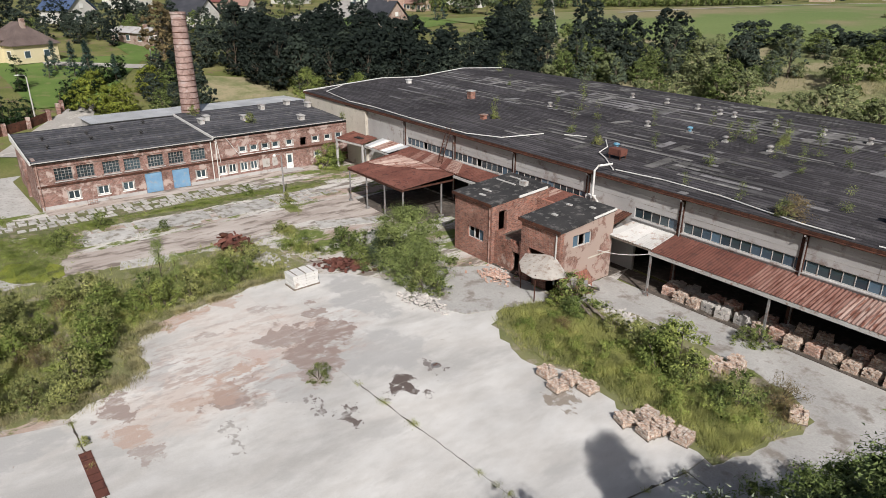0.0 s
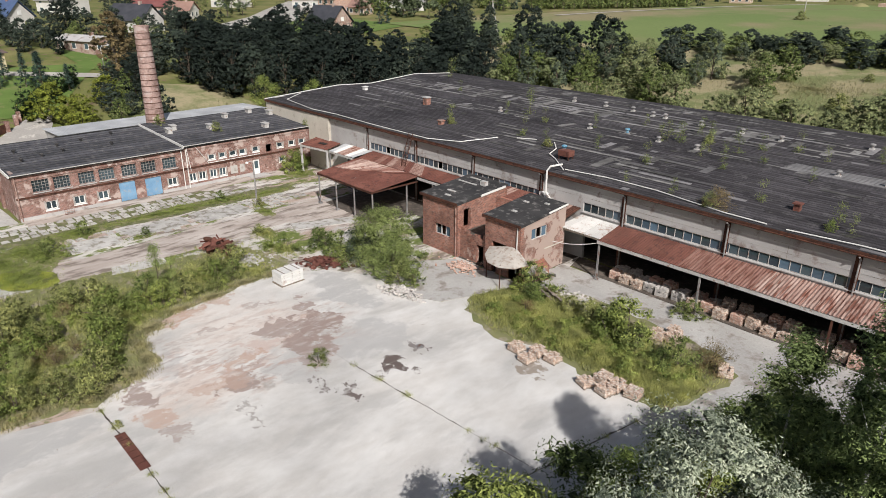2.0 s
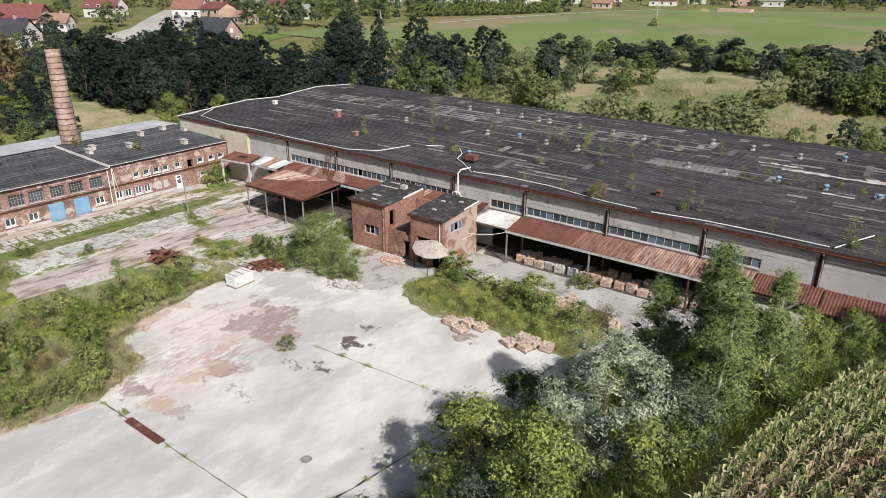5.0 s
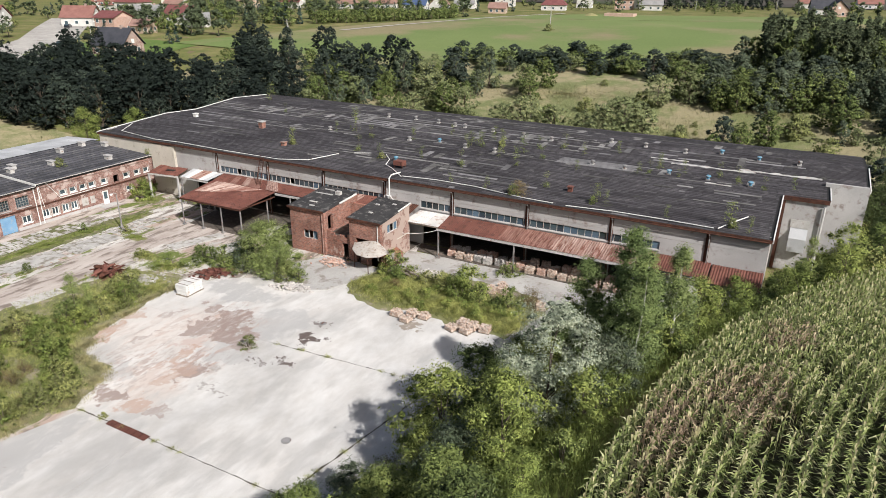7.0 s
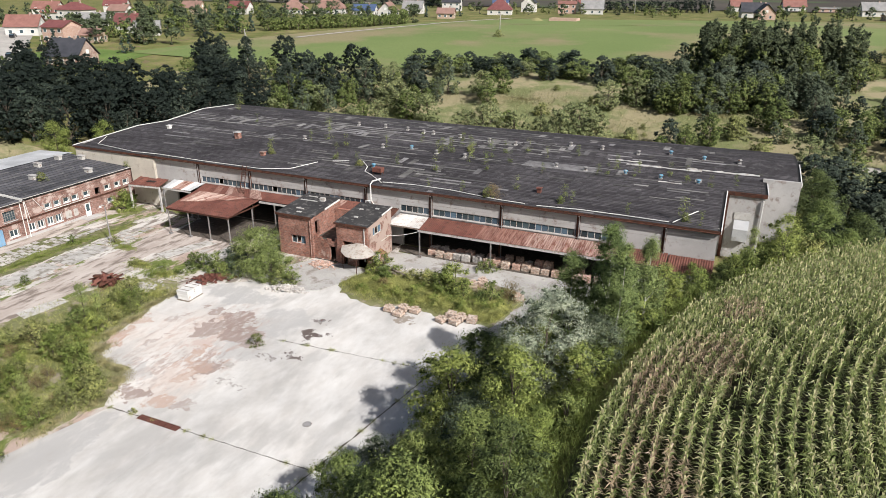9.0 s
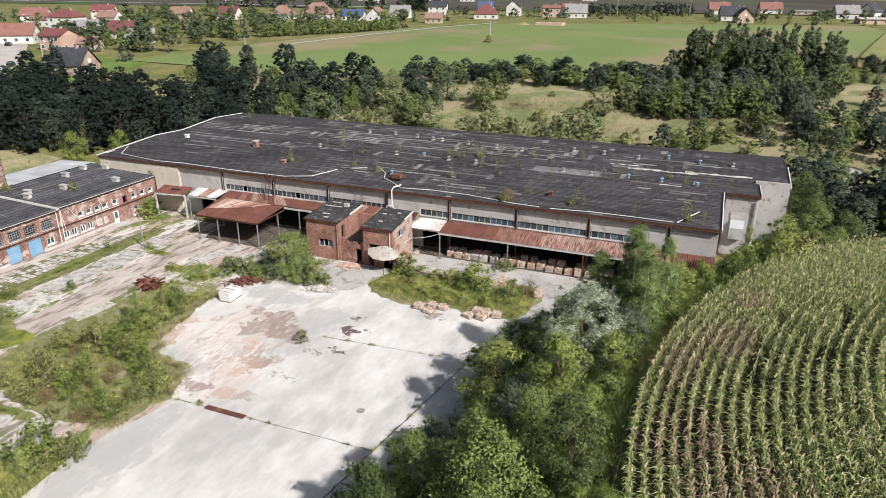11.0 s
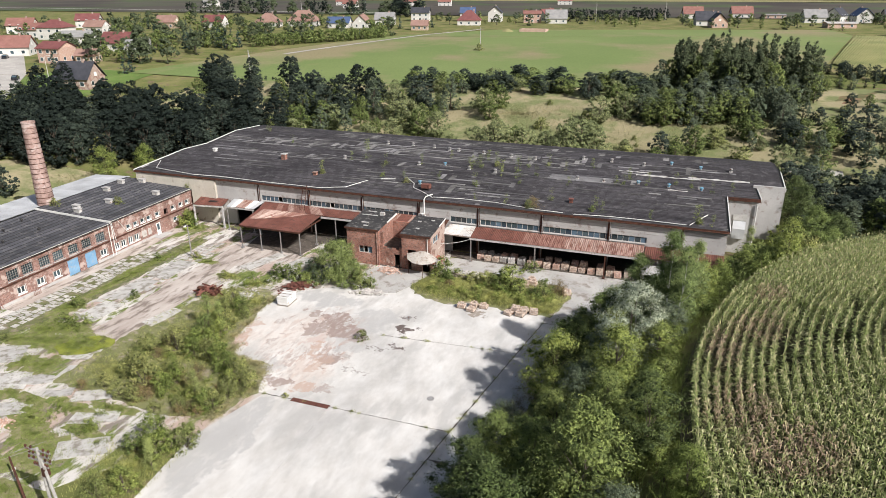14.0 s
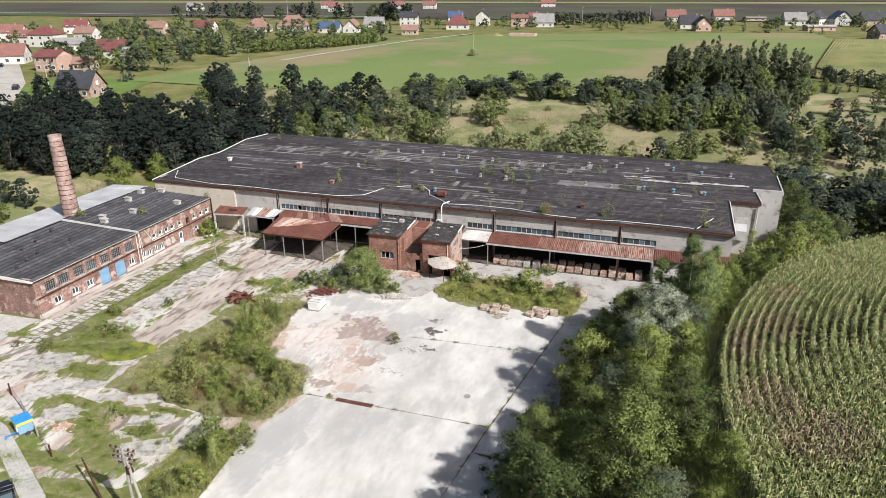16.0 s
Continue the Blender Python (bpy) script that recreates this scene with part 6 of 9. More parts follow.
grate = thing("wire_crate", (0.1, -33.3, 0.07), "small rusty wire crate leaning on the brick wall", "crate")
for k in range(5):
    part("bar", box(-0.05, -0.5 + k * 0.25, 0, 0.0, -0.46 + k * 0.25, 0.75), "rust_pale", grate)
for z in (0.05, 0.38, 0.7):
    part("bar", box(0.003, -0.52, z, 0.04, 0.56, z + 0.05), "rust_pale", grate)

# ---- street corner ----
structure("street", prism([(-10, -78), (16.0, -60.2), (29.5, -68.0), (36, -80)], 0.0, 0.05), "paving_pink", "pinkish paved street", "road")
structure("sidewalk", prism([(3, -54.5), (16.0, -57.9), (28.2, -64.6), (40, -76), (37.5, -77), (26.9, -65.9), (15.4, -59.3), (2.6, -55.8)], 0.0, 0.13), "paving_grey", "pale grey pavement along the street", "pavement")
kiosk = thing("site_trailer", (18.7, -58.1, 0.03), "small blue and yellow utility trailer on the verge", "trailer", rz=-25)
kiosk.scale = (0.68, 0.68, 0.72)
part("body", box(-1.1, -1.0, 0.55, 1.1, 1.0, 2.0), "blue_paint", kiosk)
M["yellow_paint"] = surface("yellow_paint", (0.62, 0.66, 0.05), (0.7, 0.74, 0.08), 2.0, None, 1, 1, 0.5, 0.05)
M["bright_blue"] = surface("bright_blue", (0.03, 0.22, 0.6), (0.05, 0.28, 0.68), 2.0, None, 1, 1, 0.45, 0.05)
part("band", box(-1.25, -1.15, 2.003, 1.25, 1.15, 2.35), "yellow_paint", kiosk)
part("roof", box(-1.25, -1.15, 2.353, 1.25, 1.15, 2.45), "bright_blue", kiosk)
part("panel", box(0.2, -1.12, 1.0, 0.9, -1.003, 1.9), "white_paint", kiosk)
part("drawbar", box(-0.06, -2.6, 0.5, 0.06, -1.0, 0.62), "bright_blue", kiosk)
for a in (-1.1, 1.1):
    part("wheel", lathe([(0.1, -0.1), (0.32, -0.1), (0.34, 0), (0.32, 0.1), (0.1, 0.1)], 14), "felt_dark", kiosk).matrix_basis = pose(a, 0.1, 0.34, 0, 90, 0)
part("jockey_wheel", lathe([(0.05, -0.06), (0.18, -0.06), (0.18, 0.06), (0.05, 0.06)], 12), "bright_blue", kiosk).matrix_basis = pose(0, -2.5, 0.2, 0, 90, 0)


def power_pole(x, y, h):
    p = thing("power_pole", (x, y, 0), "grey concrete power pole with a braced leg and crossarms", "power pole")
    part("pole", tube(bmesh.new(), [(0, 0, 0), (0, 0, h)], [0.17, 0.11], 8), "pole_concrete", p)
    part("brace", tube(bmesh.new(), [(2.4, -0.8, 0), (0.15, 0, h - 0.9)], [0.15, 0.1], 8), "pole_concrete", p)
    for z, l in ((h - 0.3, 1.2), (h - 0.75, 0.95), (h - 1.2, 1.1), (h - 1.7, 0.7)):
        part("crossarm", box(-l, -0.05, z, l, 0.05, z + 0.12), "steel_grey", p)
        for a in (-l + 0.1, -l / 2, l / 2, l - 0.1):
            part("insulator", lathe([(0.04, z + 0.12), (0.09, z + 0.2), (0.09, z + 0.3), (0.03, z + 0.36)], 8, None, a, 0), "rust_dark", p)
    for a in (-0.7, -0.35, 0.35, 0.7):
        part("jumper", tube(bmesh.new(), [(a, 0.05, h - 0.2), (a * 1.15, 0.3, h - 0.7), (a * 0.9, 0.05, h - 1.15)], 0.02, 5), "felt_dark", p)
    part("switch_box", box(0.12, -0.2, h - 2.4, 0.5, 0.2, h - 1.7), "rust_dark", p)


power_pole(39.0, -65.4, 8.4)
for dz in (0.0, 0.25):
    tagged(part("power_line", tube(bmesh.new(), [(39.0, -65.4 + dz * 3, 8.4)] + [(39.0 - 20 * s, -65.4 - 20 * s + dz * 3, 8.4 - 3.0 * s * (1.4 - s)) for s in (0.25, 0.5, 0.75, 1.0)], 0.012, 4), "steel_grey"), "thin sagging overhead power line", "cable", "power lines")
# fence of concrete posts along the street
fence = thing("yard_fence", (0, 0, 0), "leaning old mesh fence on dark posts along the verge", "fence")
fp = [(11.5, -53.4), (15.2, -55.2), (17.9, -56.8), (20.6, -58.3), (24.4, -60.3)]
for i, (x, y) in enumerate(fp):
    part("post", box(x - 0.06, y - 0.06, 0, x + 0.06, y + 0.06, 1.5), "wall_grey" if i % 2 else "rust_dark", fence)
for (x0, y0), (x1, y1) in zip(fp, fp[1:]):
    for z in (0.3, 0.75, 1.2):
        part("rail", tube(bmesh.new(), [(x0, y0, z), (x1, y1, z)], 0.018, 4), "rust_dark", fence)


tagged(part("old_post", tube(bmesh.new(), [(34.4, -64.2, 0), (30.2, -61.9, 2.6)], [0.12, 0.08], 7), "rust_dark"), "dark leaning timber post on the verge", "post")


def car(x, y, z, rz, paint, label):
    c = thing("car", (x, y, z), label, "car", "parked cars", rz)
    bm = bmesh.new()
    prof = [(-2.1, 0.35), (-2.15, 0.8), (-1.75, 0.95), (-1.2, 1.42), (0.55, 1.42), (1.2, 0.95), (2.05, 0.8), (2.1, 0.35)]
    a = [bm.verts.new((px, -0.82 if pz < 1.2 else -0.66, pz)) for px, pz in prof]
    b = [bm.verts.new((px, 0.82 if pz < 1.2 else 0.66, pz)) for px, pz in prof]
    bm.faces.new(a)
    bm.faces.new(list(reversed(b)))
    for i in range(len(prof)):
        j = (i + 1) % len(prof)
        bm.faces.new((a[i], a[j], b[j], b[i]))
    part("body", bm, paint, c)
    part("windscreen", box(-0.02, -0.62, 0, 0.02, 0.62, 0.62), "glass", c).matrix_basis = pose(1.2, 0, 0.97, 0, -54, 0)
    part("rear_window", box(-0.02, -0.62, 0, 0.02, 0.62, 0.58), "glass", c).matrix_basis = pose(-1.77, 0, 0.98, 0, 48, 0)
    for s in (-1, 1):
        part("side_window", box(-1.2, s * 0.8 - 0.02, 0.98, 0.7, s * 0.8 + 0.02, 1.3), "glass", c).matrix_basis = pose(0, 0, 0, 0, 0, 0)
        for a_ in (-1.3, 1.3):
            part("wheel", lathe([(0.12, -0.1), (0.31, -0.1), (0.33, 0), (0.31, 0.1), (0.12, 0.1)], 14), "felt_dark", c).matrix_basis = pose(a_, s * 0.78, 0.33, 90, 0, 0)


M["car_dark"] = surface("car_dark", (0.02, 0.023, 0.03), (0.03, 0.034, 0.042), 1.0, None, 1, 1, 0.25, 0.0, 0.3, spec=0.6)
M["car_light"] = surface("car_light", (0.5, 0.5, 0.5), (0.6, 0.6, 0.6), 1.0, None, 1, 1, 0.3, 0.0, 0.2, spec=0.6)
car(25.6, -66.3, 0.06, -35, "car_dark", "dark hatchback parked at the kerb of the street")
car(-119, 66, land(-119, 66) + 0.22, 130, "car_dark", "dark car on the pale village road")
car(-163, 99, land(-163, 99) + 0.22, 130, "car_dark", "dark car on the pale village road")


# ---- plants ----
def leaf_cards(rng, centre, size, out, up=0.3, flutter=0.5):
    """One pointed leaf spray at each centre, turned outwards; its corners take the crown's own direction."""
    n = len(centre)
    o = out / (np.linalg.norm(out, axis=1)[:, None] + 1e-6)
    o[:, 2] += up
    soft = o + rng.normal(size=(n, 3)) * flutter
    soft /= np.linalg.norm(soft, axis=1)[:, None]
    nrm = o + rng.normal(size=(n, 3)) * 0.5
    nrm /= np.linalg.norm(nrm, axis=1)[:, None]
    t = np.cross(nrm, rng.normal(size=(n, 3)))
    t /= np.linalg.norm(t, axis=1)[:, None] + 1e-9
    s = np.cross(nrm, t)
    L = (size * rng.uniform(0.6, 1.35, n))[:, None]
    v = np.stack([centre - t * L * 0.5 - s * L * 0.22, centre - t * L * 0.3 + s * L * 0.27, centre + t * L * 0.7], 1).reshape(-1, 3)
    # keep the winding on the outer side
    face = np.cross(v[1::3] - v[0::3], v[2::3] - v[0::3])
    flip = (face * soft).sum(1) < 0
    v = v.reshape(n, 3, 3)
    v[flip] = v[flip][:, ::-1]
    return v.reshape(-1, 3), np.repeat(soft, 3, axis=0)


def leaf_mesh(name, v, nrm, material, inner=np.zeros((0, 3)), inner_nrm=None):
    """Leaves with their own directions, and the shade-darkened mass that stands among them."""
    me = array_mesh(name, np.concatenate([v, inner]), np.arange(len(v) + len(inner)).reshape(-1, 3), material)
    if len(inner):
        me.materials.append(SHADE_MASS[material])
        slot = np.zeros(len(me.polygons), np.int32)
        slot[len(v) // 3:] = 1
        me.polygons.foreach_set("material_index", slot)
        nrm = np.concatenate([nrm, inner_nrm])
    at = me.attributes.new("custom_normal", "FLOAT_VECTOR", "POINT")
    at.data.foreach_set("vector", np.ascontiguousarray(nrm, np.float32).ravel())
    return me


def clumps(rng, n, shape, height, radius, base):
    """Centres of foliage clumps inside a crown of a kind of outline."""
    out = []
    while len(out) < n:
        h = rng.uniform(0, 1)
        if shape == "round":
            w = math.sqrt(max(0.0, 1 - (2 * h - 1) ** 2)) * (1.05 - 0.2 * h)
        elif shape == "egg":
            w = (1 - h ** 2.2) ** 0.55 * (0.72 + 0.28 * min(1.0, 3 * h))
        elif shape == "tall":
            w = (1 - h) ** 0.6 * min(1.0, 0.35 + 3 * h)
        elif shape == "cone":
            w = (1 - h) * 0.98 + 0.02
        elif shape == "shrub":
            w = math.sqrt(max(0.0, 1 - h * h)) * 1.0
        else:
            w = 0.9 * (1 - 0.25 * h)
        a, r = rng.uniform(0, 6.2832), math.sqrt(rng.uniform(0.12, 1.0))
        w *= 1 + 0.22 * math.sin(2 * a + 7 * h) + 0.15 * math.sin(5 * a + 3)
        out.append((radius * w * r * math.cos(a), radius * w * r * math.sin(a), base + (height - base) * h))
    return np.array(out)


CROWNS = {}


def plant_meshes(name, seed, shape, height, radius, base, n_clump, per, leaf, spread, leaf_mat, bark="bark", trunk=0.12, flat=0.8, core=0.0, soft=1.0):
    rng = np.random.default_rng(seed)
    C = clumps(rng, n_clump, shape, height, radius, base)
    idx = np.repeat(np.arange(n_clump), per)
    sc = spread * 1.75 * rng.uniform(0.6, 1.3, n_clump)[idx][:, None]
    ball = rng.normal(size=(len(idx), 3))
    ball /= np.linalg.norm(ball, axis=1)[:, None]
    ball *= (rng.uniform(0.12, 1.0, len(idx)) ** 0.33 * np.where(rng.random(len(idx)) < 0.22, rng.uniform(1.0, 1.5, len(idx)), 1.0))[:, None]
    P = C[idx] + ball * sc * np.array([1, 1, flat])
    P[:, 2] = np.maximum(P[:, 2], 0.08)
    axis = np.array([0.0, 0.0, base + (height - base) * 0.35])
    v, nv = leaf_cards(rng, P, leaf, soft * ball + 0.75 * (P - axis) / radius, flutter=0.5 if soft == 1.0 else 0.22)
    tv = tn = np.zeros((0, 3))
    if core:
        # mass inside each clump, darkened in colour to stand for inner shade
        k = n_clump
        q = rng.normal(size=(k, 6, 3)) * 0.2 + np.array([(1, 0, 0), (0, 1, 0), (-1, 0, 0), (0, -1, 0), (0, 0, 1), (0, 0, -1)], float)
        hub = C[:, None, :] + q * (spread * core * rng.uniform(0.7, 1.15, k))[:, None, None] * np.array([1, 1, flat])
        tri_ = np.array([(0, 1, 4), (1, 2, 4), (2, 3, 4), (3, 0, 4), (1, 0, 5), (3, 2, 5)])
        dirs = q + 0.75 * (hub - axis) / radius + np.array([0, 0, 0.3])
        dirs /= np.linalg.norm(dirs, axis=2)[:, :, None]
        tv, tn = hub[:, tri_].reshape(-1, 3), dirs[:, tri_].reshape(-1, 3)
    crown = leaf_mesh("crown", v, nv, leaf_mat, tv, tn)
    CROWNS[crown.name] = (v, nv, tv, tn)
    bm = bmesh.new()
    rn_ = random.Random(seed)
    if shape == "shrub":
        for k in range(6 if trunk > 0.03 else 1):
            c = C[rn_.randrange(n_clump)]
            tube(bm, [(0, 0, 0), (c[0] * 0.45, c[1] * 0.45, c[2] * 0.6), tuple(c)], [trunk * 0.5, trunk * 0.35, 0.012], 5)
    else:
        top = height * (0.93 if shape in ("cone", "tall") else 0.72)
        pts = [(0, 0, 0)] + [(rn_.uniform(-1, 1) * 0.02 * height, rn_.uniform(-1, 1) * 0.02 * height, top * s) for s in (0.3, 0.6, 1.0)]
        tube(bm, pts, [trunk, trunk * 0.8, trunk * 0.5, 0.02], 7)
        for k in range(min(n_clump, 12) if trunk > 0.03 else 0):
            c = C[(k * 7) % n_clump]
            s = max(0.15, min(0.9, c[2] / height - 0.18))
            lev = [0.0, 0.3, 0.6, 1.0]
            q = next(i_ for i_ in range(3) if s <= lev[i_ + 1])
            u = (s - lev[q]) / (lev[q + 1] - lev[q])
            st = tuple(pts[q][i_] + (pts[q + 1][i_] - pts[q][i_]) * u for i_ in range(3))
            tube(bm, [st, (c[0] * 0.5, c[1] * 0.5, (top * s + c[2]) / 2 + 0.1), tuple(c)], [trunk * 0.4, trunk * 0.25, 0.012], 5)
    return mesh_of("trunk", bm, bark), crown


KINDS = {}


def kind(key, n, *args, **kw):
    KINDS[key] = [plant_meshes(key, 100 * len(KINDS) + k, *args, **kw) for k in range(n)]


# near kinds: fine leaves
kind("tree", 3, "round", 9.0, 3.3, 0.8, 100, 118, 0.178, 0.5, "leaf_mid", core=0.72)
kind("tree_dark", 2, "round", 10.0, 3.5, 1.0, 100, 118, 0.185, 0.52, "leaf_bank", core=0.72)
kind("tree_lime", 2, "round", 7.5, 2.8, 0.5, 86, 112, 0.165, 0.46, "leaf_lime", core=0.72)
kind("tree_silver", 2, "round", 9.5, 3.4, 0.8, 120, 200, 0.122, 0.42, "leaf_silver", core=0.72)
kind("birch", 2, "tall", 11.0, 2.4, 0.8, 130, 150, 0.125, 0.38, "leaf_birch", "bark_birch", 0.11, core=0.72)
kind("willow_bush", 2, "shrub", 5.6, 3.6, 0.2, 130, 190, 0.122, 0.46, "leaf_sallow", core=0.72)
kind("willow_pale", 2, "shrub", 5.0, 3.0, 0.2, 80, 125, 0.14, 0.44, "leaf_willow", core=0.72)
kind("shrub", 3, "shrub", 2.6, 1.7, 0.1, 34, 62, 0.142, 0.29, "leaf_mid", core=0.72)
kind("shrub_lime", 3, "shrub", 2.7, 1.6, 0.1, 34, 62, 0.142, 0.28, "leaf_lime", core=0.72)
kind("shrub_olive", 3, "shrub", 2.6, 1.7, 0.1, 36, 64, 0.134, 0.3, "leaf_olive", core=0.72)
kind("shrub_brown", 2, "shrub", 1.8, 1.5, 0.05, 34, 60, 0.1, 0.3, "leaf_brown")
kind("sapling", 2, "tall", 4.8, 0.95, 0.3, 46, 90, 0.105, 0.24, "leaf_sallow", "bark", 0.05)
kind("weed", 3, "shrub", 0.85, 0.6, 0.05, 12, 26, 0.1, 0.13, "leaf_lime", "bark", 0.02)
kind("seedling", 3, "tall", 2.0, 0.55, 0.05, 14, 26, 0.09, 0.2, "leaf_mid", "bark", 0.02)
# far kinds: coarser leaves round a mass painted with the crown's shade
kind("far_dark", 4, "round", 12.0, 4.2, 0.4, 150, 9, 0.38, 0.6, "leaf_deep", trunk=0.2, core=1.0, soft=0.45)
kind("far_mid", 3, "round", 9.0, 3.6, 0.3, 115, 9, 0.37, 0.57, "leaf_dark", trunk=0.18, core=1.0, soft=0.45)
kind("far_green", 2, "round", 8.0, 3.2, 0.3, 130, 10, 0.29, 0.46, "leaf_mid", trunk=0.18, core=1.0, soft=0.45)
kind("far_pale", 2, "round", 7.0, 3.4, 0.1, 150, 15, 0.21, 0.44, "leaf_pale", trunk=0.15, core=1.0, soft=0.45)
kind("far_silver", 2, "egg", 9.0, 2.7, 0.3, 115, 11, 0.25, 0.42, "leaf_willow", trunk=0.15, core=1.0, soft=0.45)
kind("far_tall", 2, "egg", 13.5, 3.4, 0.8, 160, 9, 0.36, 0.54, "leaf_dark", trunk=0.2, core=1.0, soft=0.45)
kind("far_poplar", 3, "tall", 11.0, 1.9, 0.6, 58, 7, 0.31, 0.42, "leaf_copse", trunk=0.12, core=1.0, soft=0.45)
kind("far_yellow", 1, "shrub", 4.2, 2.8, 0.2, 110, 16, 0.2, 0.36, "leaf_yellow", trunk=0.12, core=1.0, soft=0.45)
kind("far_brown", 1, "egg", 12.0, 4.0, 0.8, 160, 12, 0.28, 0.5, "leaf_brown", trunk=0.2, core=1.0, soft=0.45)
kind("far_shrub", 2, "shrub", 3.6, 2.6, 0.1, 90, 12, 0.22, 0.36, "leaf_olive", trunk=0.1, core=1.0, soft=0.45)
kind("v_green", 2, "round", 8.0, 3.2, 0.3, 22, 9, 0.68, 0.95, "leaf_mid", trunk=0.18, core=1.0, soft=0.45)
kind("v_mid", 2, "round", 9.0, 3.6, 0.3, 24, 9, 0.72, 1.05, "leaf_copse", trunk=0.18, core=1.0, soft=0.45)
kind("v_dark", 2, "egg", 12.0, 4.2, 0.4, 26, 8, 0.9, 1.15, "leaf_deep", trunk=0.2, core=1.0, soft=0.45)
kind("v_shrub", 1, "shrub", 3.6, 2.6, 0.1, 16, 6, 0.6, 0.7, "leaf_olive", trunk=0.1, core=1.0, soft=0.45)
kind("v_spruce", 1, "cone", 7.0, 2.0, 0.2, 22, 8, 0.55, 0.5, "leaf_spruce", trunk=0.12, core=1.0, soft=0.45)
kind("spruce", 1, "cone", 7.0, 2.0, 0.2, 64, 22, 0.26, 0.3, "leaf_spruce", trunk=0.12, core=1.0, soft=0.45)
kind("thuja", 1, "column", 2.6, 0.55, 0.05, 24, 20, 0.17, 0.2, "leaf_thuja", trunk=0.06, core=1.0, soft=0.45)
LABELS = {
    "weed": ("leafy green weed clump on rough ground", "weed"),
    "tree": ("leafy green broadleaf tree on the bank", "tree"), "tree_dark": ("tall dark green broadleaf tree on the bank", "tree"), "tree_lime": ("light green young tree among shrubs", "tree"),
    "tree_silver": ("silver-leaved poplar with pale shimmering crown", "tree"), "birch": ("slender birch with a drooping green crown", "tree"), "willow_bush": ("big rounded light green willow bush", "bush"),
    "willow_pale": ("soft grey-green willow bush on weeds", "bush"), "shrub": ("dense green shrub on rough ground", "bush"), "shrub_lime": ("fresh light green shrub in weeds", "bush"), "shrub_olive": ("straggly olive-green shrub on rough ground", "bush"),
    "shrub_brown": ("dry brownish weed thicket on rubble", "bush"), "sapling": ("thin sapling with grey-green leaves", "tree"), "seedling": ("small self-sown seedling with light green leaves", "sapling"),
    "far_poplar": ("slim dark poplar in the copse", "tree"),
    "far_dark": ("dark dense tree in the wood behind the works", "tree"), "far_mid": ("dark green tree with a rounded crown", "tree"), "far_green": ("rounded tree with a mid-green crown", "tree"), "far_pale": ("pale grey-green willow on the meadow", "tree"),
    "far_silver": ("slim poplar with silvery-green leaves", "tree"), "far_tall": ("tall dark poplar in the wood", "tree"), "far_yellow": ("bright yellow-green bush in a garden", "bush"), "far_brown": ("autumn-brown tree beside the chimney", "tree"),
    "far_shrub": ("low olive shrub on the meadow", "bush"), "spruce": ("conical blue-green spruce in a garden", "tree"), "thuja": ("narrow dark thuja in a garden hedge", "hedge plant"),
}
BASES = {}
JOINED = {}


def joined(key, group, x, y, scale=1.0, tall=1.0, rn_=random.Random(78)):
    """One of many far plants that nobody could count; kept for join_plants()."""
    i = rn_.randrange(len(KINDS[key]))
    JOINED.setdefault((group, KINDS[key][i][1].materials[0].name), []).append((key, i, pose(x, y, land(x, y) - 0.05, 0, 0, rn_.uniform(0, 360)) @ Matrix.Diagonal((scale, scale, scale * tall, 1))))


def join_plants(group, name, label):
    stuff = thing(name, (0, 0, 0), label, "trees", kind="stuff")
    trunks = []
    for (g, mat), items in JOINED.items():
        if g != group:
            continue
        V, N, T, TN = [], [], [], []
        for key, i, m_ in items:
            tr, cr = KINDS[key][i]
            co, no, tw, tn = CROWNS[cr.name]
            A = np.array(m_)
            V.append(co @ A[:3, :3].T + A[:3, 3])
            q = no @ np.linalg.inv(A[:3, :3])
            N.append(q / np.linalg.norm(q, axis=1)[:, None])
            trunks.append((tr, m_))
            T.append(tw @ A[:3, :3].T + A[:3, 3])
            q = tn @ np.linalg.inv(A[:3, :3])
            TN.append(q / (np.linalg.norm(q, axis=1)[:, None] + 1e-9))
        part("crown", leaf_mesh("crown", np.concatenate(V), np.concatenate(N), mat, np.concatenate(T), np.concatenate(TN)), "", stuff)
    bm = bmesh.new()
    for tr, m_ in trunks:
        h = m_.to_scale().z * 4
        o = m_.translation
        tube(bm, [o, o + Vector((0, 0, h))], [0.18, 0.1], 5)
    part("trunk", bm, "bark", stuff)


def plant(key, x, y, scale=1.0, rz=None, z=None, tall=1.0, rn_=random.Random(77)):
    i = rn_.randrange(len(KINDS[key]))
    rz = rn_.uniform(0, 360) if rz is None else rz
    z = land(x, y) - 0.05 if z is None else z
    name = {"tree": "tree", "bush": "bush", "sapling": "sapling", "hedge plant": "hedge_plant", "weed": "weed"}[LABELS[key][1]]
    if (key, i) not in BASES:
        b = thing(name, (x, y, z), LABELS[key][0], LABELS[key][1], "%s plants" % key.replace("_", " "))
        part("trunk" if name not in ("bush", "weed") else "stem", KINDS[key][i][0], "", b)
        part("crown", KINDS[key][i][1], "", b)
        BASES[(key, i)] = b
        b.matrix_basis = pose(x, y, z, 0, 0, rz)
        b.scale = (scale, scale, scale * tall)
        return b
    b = BASES[(key, i)]
    made = copy_thing(b, pose(x, y, z, 0, 0, rz))
    made.scale = (scale, scale, scale * tall)
    return made


